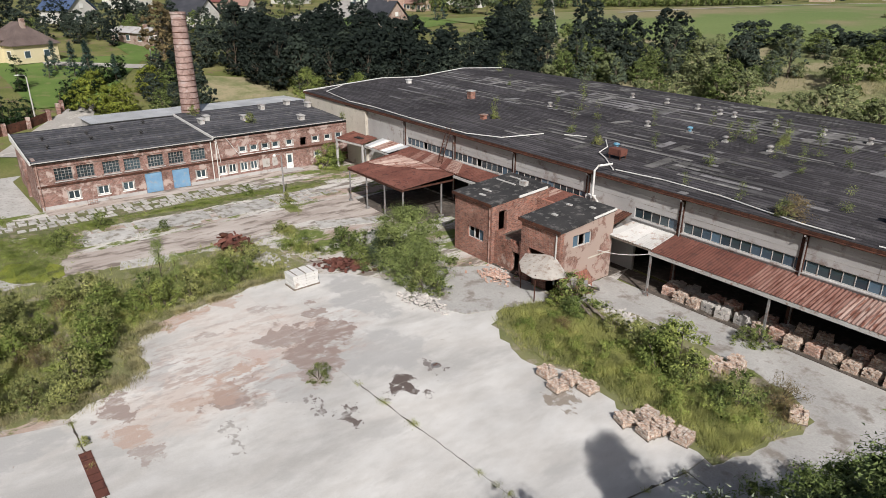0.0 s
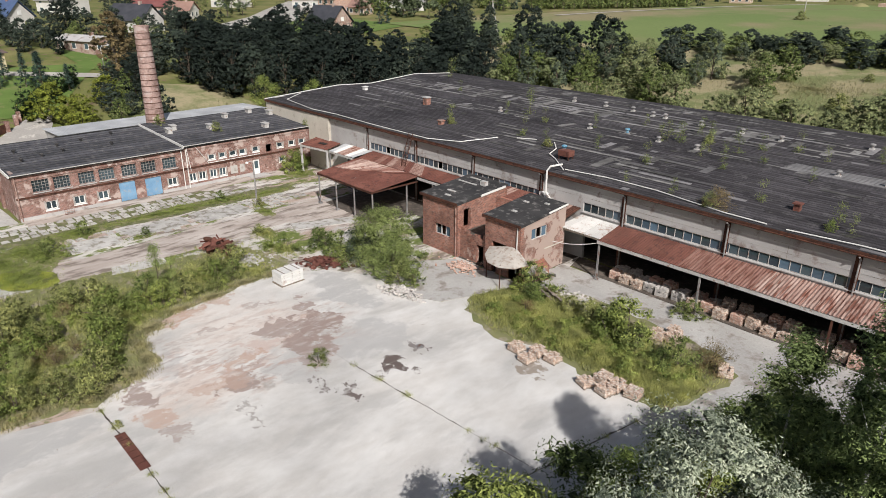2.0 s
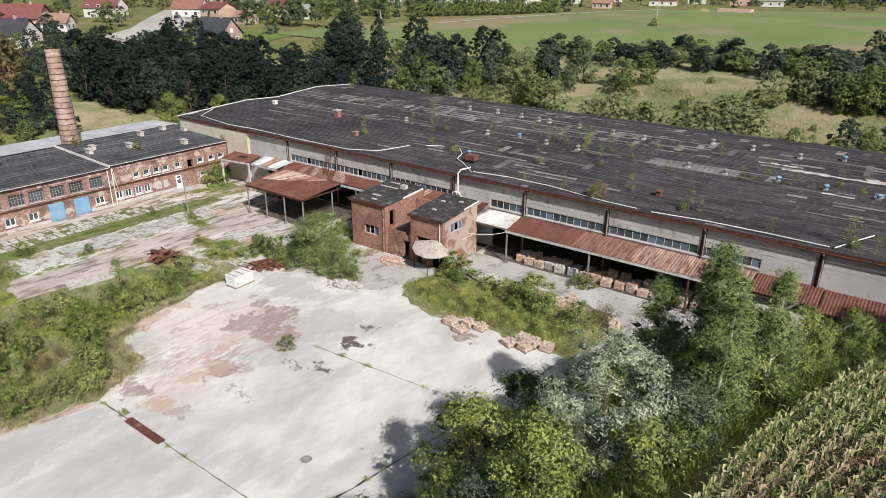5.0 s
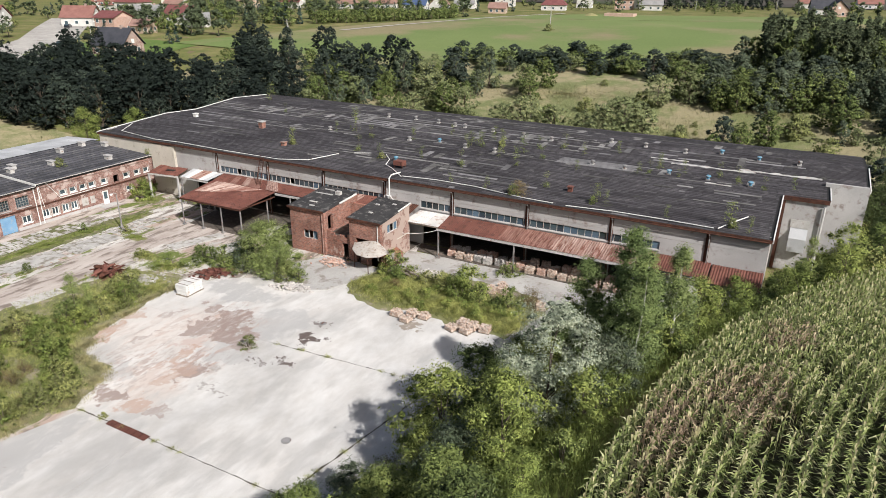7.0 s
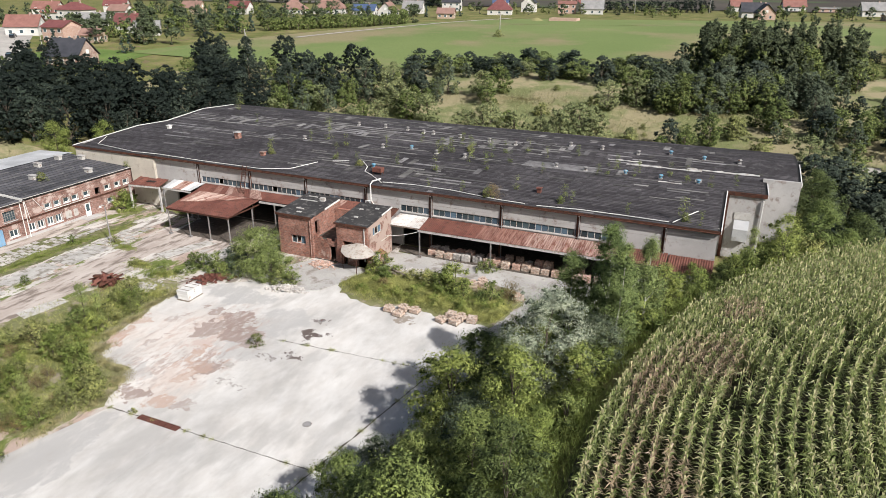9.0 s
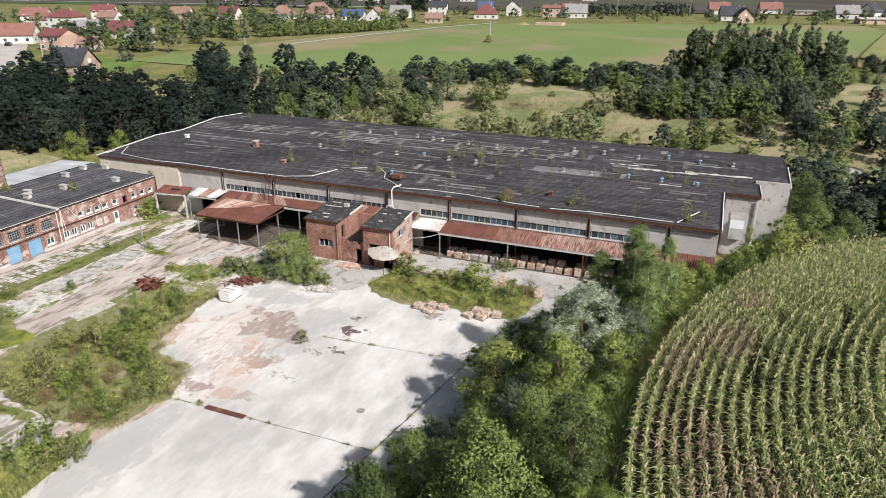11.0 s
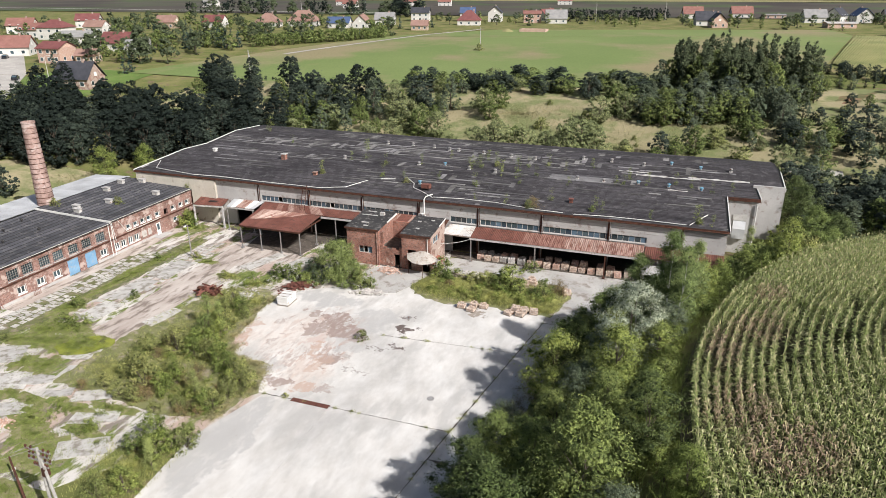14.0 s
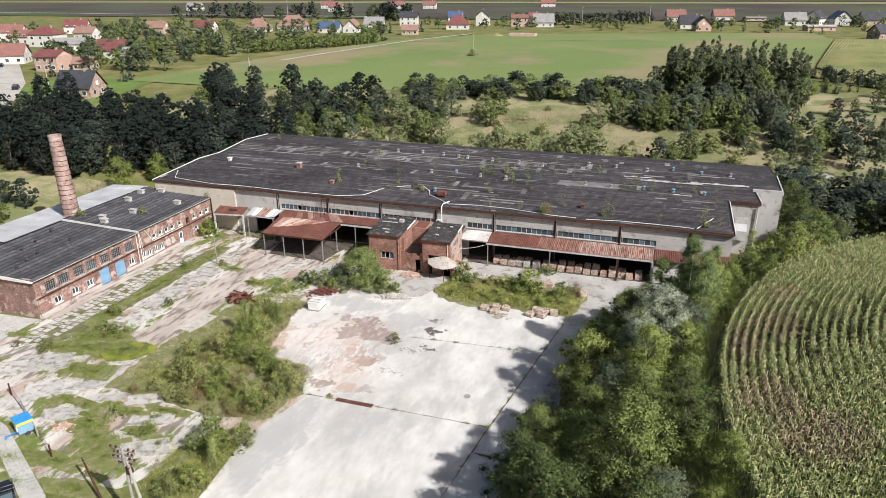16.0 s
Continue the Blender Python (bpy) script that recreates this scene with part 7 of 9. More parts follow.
# wooded bank between the yard and the maize
R = random.Random(40)
for key, x, y, s in (("tree_silver", 78.0, -35.6, 0.9), ("tree_silver", 76.2, -34.6, 0.6), ("birch", 78.1, -29.0, 0.96), ("birch", 80.9, -29.4, 0.98), ("birch", 82.2, -31.6, 0.8), ("birch", 79.6, -25.4, 0.6), ("birch", 83.4, -26.2, 0.7), ("tree_lime", 77.5, -41.4, 0.88),
                     ("tree", 76.7, -55.3, 0.98), ("tree_dark", 72.0, -60.0, 1.0), ("tree", 72.6, -52.0, 0.85), ("tree_lime", 70.2, -46.5, 0.62), ("tree", 73.4, -46.6, 0.68), ("tree_lime", 71.8, -37.4, 1.08), ("tree_dark", 72.3, -33.6, 0.8), ("tree_lime", 69.4, -51.6, 0.8),
                     ("tree", 77.2, -47.6, 0.66), ("tree_dark", 80.4, -51.9, 0.66), ("tree_lime", 83.2, -56.4, 0.5), ("tree_dark", 74.0, -31.2, 0.45), ("tree_dark", 81.6, -24.4, 0.66),
                     ("tree_lime", 84.4, -21.6, 0.62), ("tree", 80.6, -20.4, 0.68), ("tree_lime", 86.4, -15.6, 0.52), ("tree", 78.4, -20.6, 0.5), ("tree_dark", 69.6, -56.0, 0.85), ("tree", 66.8, -62.6, 0.8), ("tree_dark", 71.6, -67.0, 0.9),
                     ("tree_dark", 78.0, -63.0, 0.8), ("tree_lime", 82.0, -64.5, 0.7), ("tree_lime", 72.0, -40.0, 0.72), ("tree_dark", 74.0, -36.8, 0.52), ("tree", 82.6, -13.6, 0.5), ("tree_lime", 87.0, -9.4, 0.5), ("tree_lime", 80.4, -46.2, 0.5),
                     ("tree", 68.6, -47.6, 0.7), ("tree_dark", 67.8, -53.2, 0.75), ("tree", 72.6, -26.4, 0.66), ("tree_lime", 71.8, -28.6, 0.74), ("tree", 74.2, -23.2, 0.72), ("tree", 75.0, -20.0, 0.7), ("tree_lime", 75.2, -16.8, 0.66), ("tree_dark", 75.8, -26.6, 0.68), ("tree", 77.0, -22.6, 0.76), ("tree_lime", 76.2, -31.4, 0.8), ("willow_pale", 81.2, -33.4, 0.78), ("willow_pale", 68.2, -43.0, 0.8), ("willow_pale", 74.6, -40.6, 0.95), ("willow_pale", 66.9, -50.0, 0.6), ("willow_pale", 79.2, -59.0, 0.8)):
    plant(key, x, y, s)
for x, y, s in ((68.6, -33.4, 1.1), (69.8, -37.0, 1.2), (68.2, -38.6, 0.9), (71.2, -29.6, 0.9)):
    plant("shrub_brown", x, y, s)
for k in range(26):
    y = -62 + 2.05 * k + R.uniform(-0.8, 0.8)
    right = CORN_X - math.sqrt(max(0.0, (CORN_R + 1.0) ** 2 - (y - CORN_Y) ** 2))
    plant(R.choice(("shrub_lime", "shrub", "shrub_lime")), right - R.uniform(0.6, 2.8), y, R.uniform(0.38, 0.72))
for _ in range(46):
    y = R.uniform(-66, -6)
    t = R.random()
    left = 67.4 + 0.17 * (y + 45) if y < -20 else 72.5 + (y + 20) * 0.75
    right = CORN_X - math.sqrt(max(0.0, (CORN_R + 1.8) ** 2 - (y - CORN_Y) ** 2))
    x = left + (right - left) * t
    plant(R.choice(("shrub", "shrub_lime", "shrub_olive", "shrub", "shrub_lime")), x, y, R.uniform(0.7, 1.3))
# beyond the maize and round the hall's end
for key, x, y, s in (("tree_dark", 99.5, 16.0, 0.85), ("tree_dark", 103.0, 12.0, 0.85), ("tree_dark", 100.5, 24.0, 0.9), ("tree_dark", 99.6, 30.0, 0.9), ("tree", 91.2, 5.2, 0.5), ("tree", 93.6, 3.4, 0.55), ("tree_dark", 90.2, -1.0, 0.5), ("shrub", 89.6, 1.8, 1.5), ("tree_lime", 93.5, -12.5, 0.75), ("tree", 96.5, -8.0, 0.7), ("tree_lime", 91.0, -4.0, 0.6), ("tree", 95.0, 2.0, 0.65), ("shrub_lime", 90.6, 4.0, 1.4), ("shrub", 93.0, 8.0, 1.6), ("tree_lime", 98.0, 8.0, 0.55),
                     ("shrub_lime", 96.5, 14.0, 1.5), ("tree", 101.0, 3.0, 0.6), ("tree_lime", 104.0, 6.5, 0.5), ("willow_pale", 107.0, 8.5, 0.8), ("willow_pale", 112.0, 12.0, 0.9), ("willow_pale", 117.0, 15.0, 0.9), ("tree_dark", 98.6, 17.0, 0.5),
                     ("shrub_lime", 97.8, 20.4, 1.3), ("sapling", 92.2, 11.8, 1.1), ("tree_lime", 89.8, -8.0, 0.55), ("shrub", 88.6, -4.0, 1.3)):
    plant(key, x, y, s)
for _ in range(60):
    x, y = R.uniform(101, 150), R.uniform(14, 74)
    if y < 14 + (x - 100) * 0.2:
        continue
    joined(R.choice(("far_mid", "far_green", "far_silver", "far_mid", "far_silver", "far_poplar")), "east", x, y, R.uniform(0.6, 0.95))
for _ in range(46):
    x, y = R.uniform(99, 130), R.uniform(12, 50)
    joined(R.choice(("far_mid", "far_green", "far_silver", "far_mid", "far_mid")), "east", x, y, R.uniform(0.55, 0.85))
join_plants("east", "east_wood", "dark mixed wood beside the end of the hall")
# yard thickets
for x, y, s in ((36.4, -15.3, 1.02), (38.6, -16.0, 0.7)):
    plant("willow_bush", x, y, s)
for key, x, y, s in (("willow_pale", 33.4, -15.8, 0.66), ("shrub", 31.2, -16.9, 0.95), ("shrub", 29.2, -17.2, 0.9), ("shrub", 27.6, -17.0, 0.7), ("shrub", 33.0, -18.2, 0.7), ("shrub_olive", 41.0, -16.9, 0.9), ("shrub", 42.0, -16.2, 0.65),
                     ("shrub", 50.5, -9.4, 1.15), ("shrub", 51.4, -10.6, 0.7), ("shrub_lime", 49.4, -10.2, 0.6), ("shrub_lime", 60.9, -10.7, 1.35), ("shrub_lime", 60.0, -11.8, 1.05), ("shrub", 59.0, -10.4, 0.95), ("shrub_olive", 57.2, -10.5, 0.85), ("shrub", 62.2, -11.8, 0.9),
                     ("shrub", 65.5, -11.4, 0.98), ("shrub", 64.6, -12.0, 0.62), ("shrub_brown", 66.8, -8.8, 0.95), ("shrub_brown", 67.6, -10.2, 0.75), ("shrub_brown", 52.6, -13.0, 0.7),
                     ("shrub", 62.4, -3.3, 0.62), ("shrub", 61.4, -3.6, 0.5), ("shrub_olive", 55.0, -10.0, 0.62), ("shrub_lime", 1.3, -4.2, 1.1), ("shrub_lime", 1.2, -3.0, 0.9), ("shrub", 11.4, -1.6, 0.5),
                     ("shrub", 13.1, -29.4, 0.42), ("shrub", 6.9, -17.8, 0.5), ("shrub", 8.0, -34.2, 0.62), ("shrub", 10.0, -38.0, 0.5), ("shrub", 12.2, -38.9, 0.55), ("shrub_olive", 20.6, -20.0, 0.45), ("shrub_olive", 12.0, -15.4, 0.45), ("shrub_olive", 7.0, -44.8, 0.6), ("shrub_brown", 3.0, -45.0, 0.5),
                     ("shrub_olive", 47.4, -30.0, 0.5), ("shrub_olive", 45.2, -43.4, 0.22), ("sapling", 28.9, -34.1, 1.05), ("sapling", 29.8, -33.2, 0.8), ("sapling", 36.7, -46.6, 0.72), ("sapling", 40.3, -57.0, 0.72)):
    plant(key, x, y, s)
# thicket between the yard and the concrete: bush by bush
for key, x, y, w in (("shrub_brown", 26.6, -38.6, 2.6), ("shrub_olive", 28.4, -39.4, 3.4), ("shrub_olive", 25.4, -40.2, 2.4), ("shrub_lime", 30.6, -38.8, 3.4), ("shrub_olive", 33.0, -39.6, 2.6), ("shrub_lime", 35.4, -40.7, 3.6), ("shrub_olive", 39.0, -42.4, 3.0), ("shrub_olive", 40.6, -43.6, 2.6),
                     ("shrub_lime", 37.6, -41.4, 2.4), ("shrub_olive", 27.2, -44.8, 3.4), ("shrub_olive", 29.8, -46.2, 3.4), ("shrub_lime", 33.1, -47.2, 3.0), ("shrub_olive", 31.4, -44.0, 2.2), ("shrub_lime", 38.8, -47.8, 2.8), ("shrub_olive", 36.2, -48.6, 1.8), ("shrub_lime", 38.0, -54.0, 3.4),
                     ("shrub_lime", 39.4, -55.4, 2.6), ("shrub", 37.0, -55.4, 2.6), ("shrub_olive", 41.0, -53.4, 2.8), ("shrub_lime", 40.0, -59.8, 2.8), ("shrub_olive", 38.6, -61.4, 2.4), ("shrub", 29.0, -35.4, 3.0), ("shrub_lime", 30.8, -34.6, 2.6), ("shrub_olive", 30.2, -32.4, 2.6),
                     ("shrub_lime", 30.6, -36.8, 2.2), ("shrub_olive", 29.8, -28.2, 2.0), ("shrub", 28.6, -27.0, 1.8), ("shrub_olive", 31.0, -30.0, 1.6), ("shrub_brown", 34.6, -44.0, 2.0), ("shrub_brown", 33.8, -42.4, 1.8), ("shrub_brown", 38.4, -45.2, 1.6), ("shrub_olive", 34.4, -50.0, 1.4)):
    plant(key, x, y, w / 3.2, tall=R.uniform(1.0, 1.35))
TK = random.Random(83)
for _ in range(44):
    x, y = TK.uniform(23.5, 40.5), TK.uniform(-50, -26)
    if y > -37.5 and x > 31.5 - 0.1 * (y + 30) or (y > -42 and x > 39.5) or (y > -31 and x > 30):
        continue
    plant(TK.choice(("shrub_olive", "shrub_lime", "shrub_olive", "shrub_brown", "shrub_brown")), x, y, TK.uniform(0.45, 0.8), tall=TK.uniform(1.0, 1.4))
# leafy weeds in the bed, the thicket and along the verge
for cx, cy, rx, ry, n in ((53.0, -13.4, 4.6, 2.8, 24), (59.0, -13.6, 5.0, 2.6, 26), (64.6, -13.4, 3.2, 2.6, 18), (28.6, -30.0, 2.6, 5.0, 16), (31.5, -42.0, 7.0, 5.0, 20), (11.0, -38.6, 3.0, 2.0, 12), (27.0, -20.6, 3.0, 1.4, 8), (27.0, -54.0, 4.0, 3.0, 10)):
    for _ in range(n):
        a, r = R.uniform(0, 6.28), math.sqrt(R.random())
        plant("weed", cx + rx * r * math.cos(a), cy + ry * r * math.sin(a), R.uniform(0.6, 1.5), z=0.05)
# self-sown plants on the roofs
for x, y, s in ((49.4, 22.7, 1.3), (54.3, 19.3, 1.5), (56.4, 11.7, 0.9), (69.8, 2.6, 1.3), (84.0, 1.6, 1.6), (47.1, 20.1, 1.3), (45.8, 18.1, 1.1), (64.2, 12.6, 0.9), (77.8, 1.6, 0.8), (73.2, 19.8, 0.8), (76.3, 19.8, 0.9), (86.1, 15.4, 0.9), (-4.8, 33.2, 1.9),
                (22.3, 7.4, 1.4), (25.1, 19.6, 1.9), (33.1, 8.8, 1.3), (37.6, 7.4, 1.0), (5.2, 25.7, 0.9), (52.0, 17.5, 1.3), (58.0, 17.0, 1.0), (36.5, 18.6, 1.0), (70.8, 3.0, 0.8), (30.5, 16.0, 1.1), (55.4, 22.8, 1.0), (58.8, 24.2, 1.2), (62.2, 22.6, 0.9), (66.5, 25.0, 1.0), (80.6, 20.0, 1.0), (83.0, 17.8, 1.1), (71.4, 15.4, 0.9), (47.6, 24.4, 1.2), (40.4, 24.0, 0.9), (43.2, 9.6, 0.9), (62.8, 5.4, 1.0), (46.0, 19.3, 1.3), (47.5, 20.0, 1.2), (22.9, 17.3, 0.9), (49.5, 8.9, 1.1), (51.5, 2.0, 0.7), (56.6, 1.7, 0.9), (52.6, 14.5, 0.8), (55.2, 14.0, 1.0), (72.6, 16.4, 0.9), (73.1, 20.9, 1.1), (89.1, 17.8, 0.9), (86.0, 1.0, 0.9), (76.1, 16.9, 0.6), (50.0, 8.1, 0.6)):
    plant("seedling", x, y, s * 0.95, z=roof_z(y))
for key, x, y, s in (("shrub_brown", 60.6, 1.6, 0.9), ("shrub_olive", 60.2, 1.4, 0.5), ("shrub_lime", 69.4, 2.4, 0.3), ("shrub_olive", 84.2, 1.8, 0.35), ("shrub_olive", 49.8, 21.9, 0.4), ("shrub_olive", 38.2, 7.0, 0.35), ("shrub_olive", 22.0, 7.6, 0.35)):
    plant(key, x, y, s, z=roof_z(y))
plant("shrub_olive", -5.2, -11.8, 0.5, z=6.0)
plant("shrub_olive", -13.6, -16.4, 0.5, z=6.2)
plant("shrub_olive", -1.0, 0.2, 0.4, z=5.8)

# woods, willows and scrub behind the hall
W = random.Random(52)
line = [(-70, 6), (-52, 6), (-40, 12), (-28, 24), (-20, 38), (-10, 50), (2, 58), (14, 66), (24, 74)]
for (x0, y0), (x1, y1) in zip(line, line[1:]):
    n = 3
    dx, dy = x1 - x0, y1 - y0
    l = math.hypot(dx, dy)
    for k in range(n):
        for row in range(6):
            t = (k + W.random()) / n
            off = 5.5 * row + W.uniform(-2, 2)
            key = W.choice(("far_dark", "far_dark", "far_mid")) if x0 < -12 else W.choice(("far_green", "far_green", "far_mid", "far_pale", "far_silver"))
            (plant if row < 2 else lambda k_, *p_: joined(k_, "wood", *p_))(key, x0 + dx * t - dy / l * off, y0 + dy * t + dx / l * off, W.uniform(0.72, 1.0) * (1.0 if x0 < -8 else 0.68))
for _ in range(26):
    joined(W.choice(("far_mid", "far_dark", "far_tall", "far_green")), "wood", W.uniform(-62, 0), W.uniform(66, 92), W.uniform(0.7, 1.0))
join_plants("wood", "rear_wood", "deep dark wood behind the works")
for x, y, key, s in ((-19, 59, "far_tall", 0.85), (-26, 44, "far_tall", 0.9), (-14, 62, "far_tall", 0.85), (-8, 64, "far_mid", 1.1), (2, 72, "far_silver", 1.1), (9, 70, "far_pale", 1.1), (14, 76, "far_mid", 1.1), (21, 80, "far_silver", 1.0), (-28.4, 8.6, "tree_lime", 1.0), (-27.1, 18.3, "tree_lime", 0.85), (-52, -6, "far_dark", 0.6), (-46, -8, "far_dark", 0.55),
                     (-41, -14, "far_mid", 0.55), (-36.5, -20.5, "far_yellow", 1.2), (-40, -23.5, "far_yellow", 1.5), (-46, -13, "far_yellow", 1.2), (-60, -6, "far_brown", 1.1), (-63, -3, "far_brown", 0.9), (-40, -8, "far_mid", 0.5), (-7, 50, "far_green", 0.6), (-3, 46, "far_shrub", 1.0), (3, 50, "far_shrub", 1.2), (9, 53, "far_pale", 0.7),
                     (20, 52, "far_yellow", 0.8), (14, 56, "far_pale", 0.8), (26, 47, "far_shrub", 0.7), (41.8, 49.5, "far_pale", 1.25), (47.5, 52, "far_pale", 1.0), (0.9, -2.7, "shrub_lime", 1.1), (52, 55, "far_pale", 0.75), (57, 50, "far_pale", 1.25), (60, 53, "far_pale", 1.3), (63.5, 51, "far_pale", 1.1), (70, 54, "far_shrub", 1.0), (76, 50, "far_green", 0.7), (80, 52, "far_green", 0.75), (39.5, 60, "far_pale", 0.8), (73, 49, "far_shrub", 1.1),
                     (30, 80, "far_pale", 0.9), (34, 84, "far_green", 0.8), (64, 84, "far_green", 1.0), (68, 86, "far_green", 0.9), (72, 82, "far_silver", 0.9), (88, 66, "far_shrub", 1.2), (95, 70, "far_green", 0.9), (93, 58, "far_shrub", 1.0), (58, 76, "far_shrub", 0.9), (48, 70, "far_shrub", 0.8)):
    plant(key, x, y, s)
for _ in range(95):
    x = W.uniform(0, 112)
    joined(W.choice(("far_mid", "far_mid", "far_green", "far_silver", "far_green", "far_pale")), "belt", x, 100 + 0.06 * x + W.uniform(-4, 10), W.uniform(0.75, 1.0), W.uniform(0.5, 0.74))
for _ in range(150):
    a, r = W.uniform(0, 6.28), math.sqrt(W.random())
    joined(W.choice(("far_poplar", "far_poplar", "far_poplar", "far_green")), "belt", 94 + 20 * r * math.cos(a), 110 + 13 * r * math.sin(a), W.uniform(0.95, 1.2), W.uniform(1.05, 1.25))
for _ in range(64):
    x = W.uniform(70, 108)
    joined(W.choice(("far_silver", "far_poplar", "far_green", "far_silver")), "belt", x, 82 + 0.2 * (x - 70) + W.uniform(-7, 9), W.uniform(0.6, 0.98))
for k in range(26):
    t = k / 25
    joined(W.choice(("far_mid", "far_shrub", "far_mid")), "belt", 118 + 22 * t + W.uniform(-2, 2), 152 - 20 * t + W.uniform(-3, 3), W.uniform(0.3, 0.55))
for _ in range(75):
    x, y = W.uniform(102, 138), W.uniform(64, 128)
    if math.hypot(x - 123, (y - 113) * 0.8) > 7.5:
        joined(W.choice(("far_mid", "far_shrub", "far_green", "far_silver", "far_poplar")), "belt", x, y, W.uniform(0.35, 0.68))
join_plants("belt", "tree_belt", "dense dark tree belt and copse beyond the meadow")
for key, x, y, s in (("far_pale", 31.5, 50, 0.75), ("far_yellow", 27.5, 46.5, 1.0), ("far_pale", 36.5, 52.5, 0.9), ("far_green", 44.6, 56, 0.7), ("far_shrub", 54.0, 47.5, 1.0), ("far_shrub", 67.5, 49, 1.1), ("far_green", 33.5, 74, 0.9), ("far_pale", 24.5, 60, 0.9), ("far_green", 19.5, 60, 0.85), ("far_pale", 16.0, 63, 1.1), ("far_pale", 61, 77, 0.95), ("far_pale", 66.8, 80.8, 0.95), ("far_pale", 57.0, 60.5, 0.95), ("far_pale", 61.5, 60.0, 0.9), ("far_mid", 76.5, 57.2, 0.66), ("far_green", 79.6, 58.4, 0.6), ("far_green", 83.8, 60.4, 0.82), ("far_silver", 82.6, 63.8, 0.75), ("far_shrub", 87.8, 67.9, 0.8),
                     ("far_green", 91.5, 73.4, 0.55), ("far_green", 94.5, 73.8, 0.55), ("far_silver", 100, 88, 0.85), ("far_silver", 101.7, 76.1, 0.8), ("far_silver", 103.4, 76.5, 0.65), ("far_silver", 94.9, 64.6, 0.5), ("far_green", 78.2, 84.4, 0.85), ("far_green", 81.9, 80.9, 0.9), ("far_green", 86.2, 79.9, 0.85), ("far_silver", 84.2, 91.8, 1.1),
                     ("far_silver", 73.6, 104.3, 1.1), ("far_silver", 91, 83.8, 0.85), ("far_silver", 96.9, 80.6, 0.8), ("far_mid", 55.3, 97.8, 0.8), ("far_silver", 72.3, 90.4, 0.8), ("far_pale", 100.4, 54.5, 0.85), ("far_silver", 107.7, 61.0, 0.75), ("far_silver", 116.4, 60.3, 0.75), ("far_green", 107.1, 50.7, 0.85), ("far_mid", 119.5, 78.2, 0.8), ("far_green", 112.4, 73.0, 0.75), ("far_green", 88.6, 86.0, 0.8), ("far_mid", 83.0, 87.0, 1.0), ("far_mid", 90.0, 91.0, 1.0), ("far_silver", 95.0, 88.0, 0.9), ("far_green", 75.5, 88.0, 0.6)):
    plant(key, x, y, s)
for _ in range(26):
    x, y = W.uniform(20, 108), W.uniform(50, 92)
    plant(W.choice(("far_shrub", "far_shrub", "far_pale")), x, y, W.uniform(0.25, 0.5))


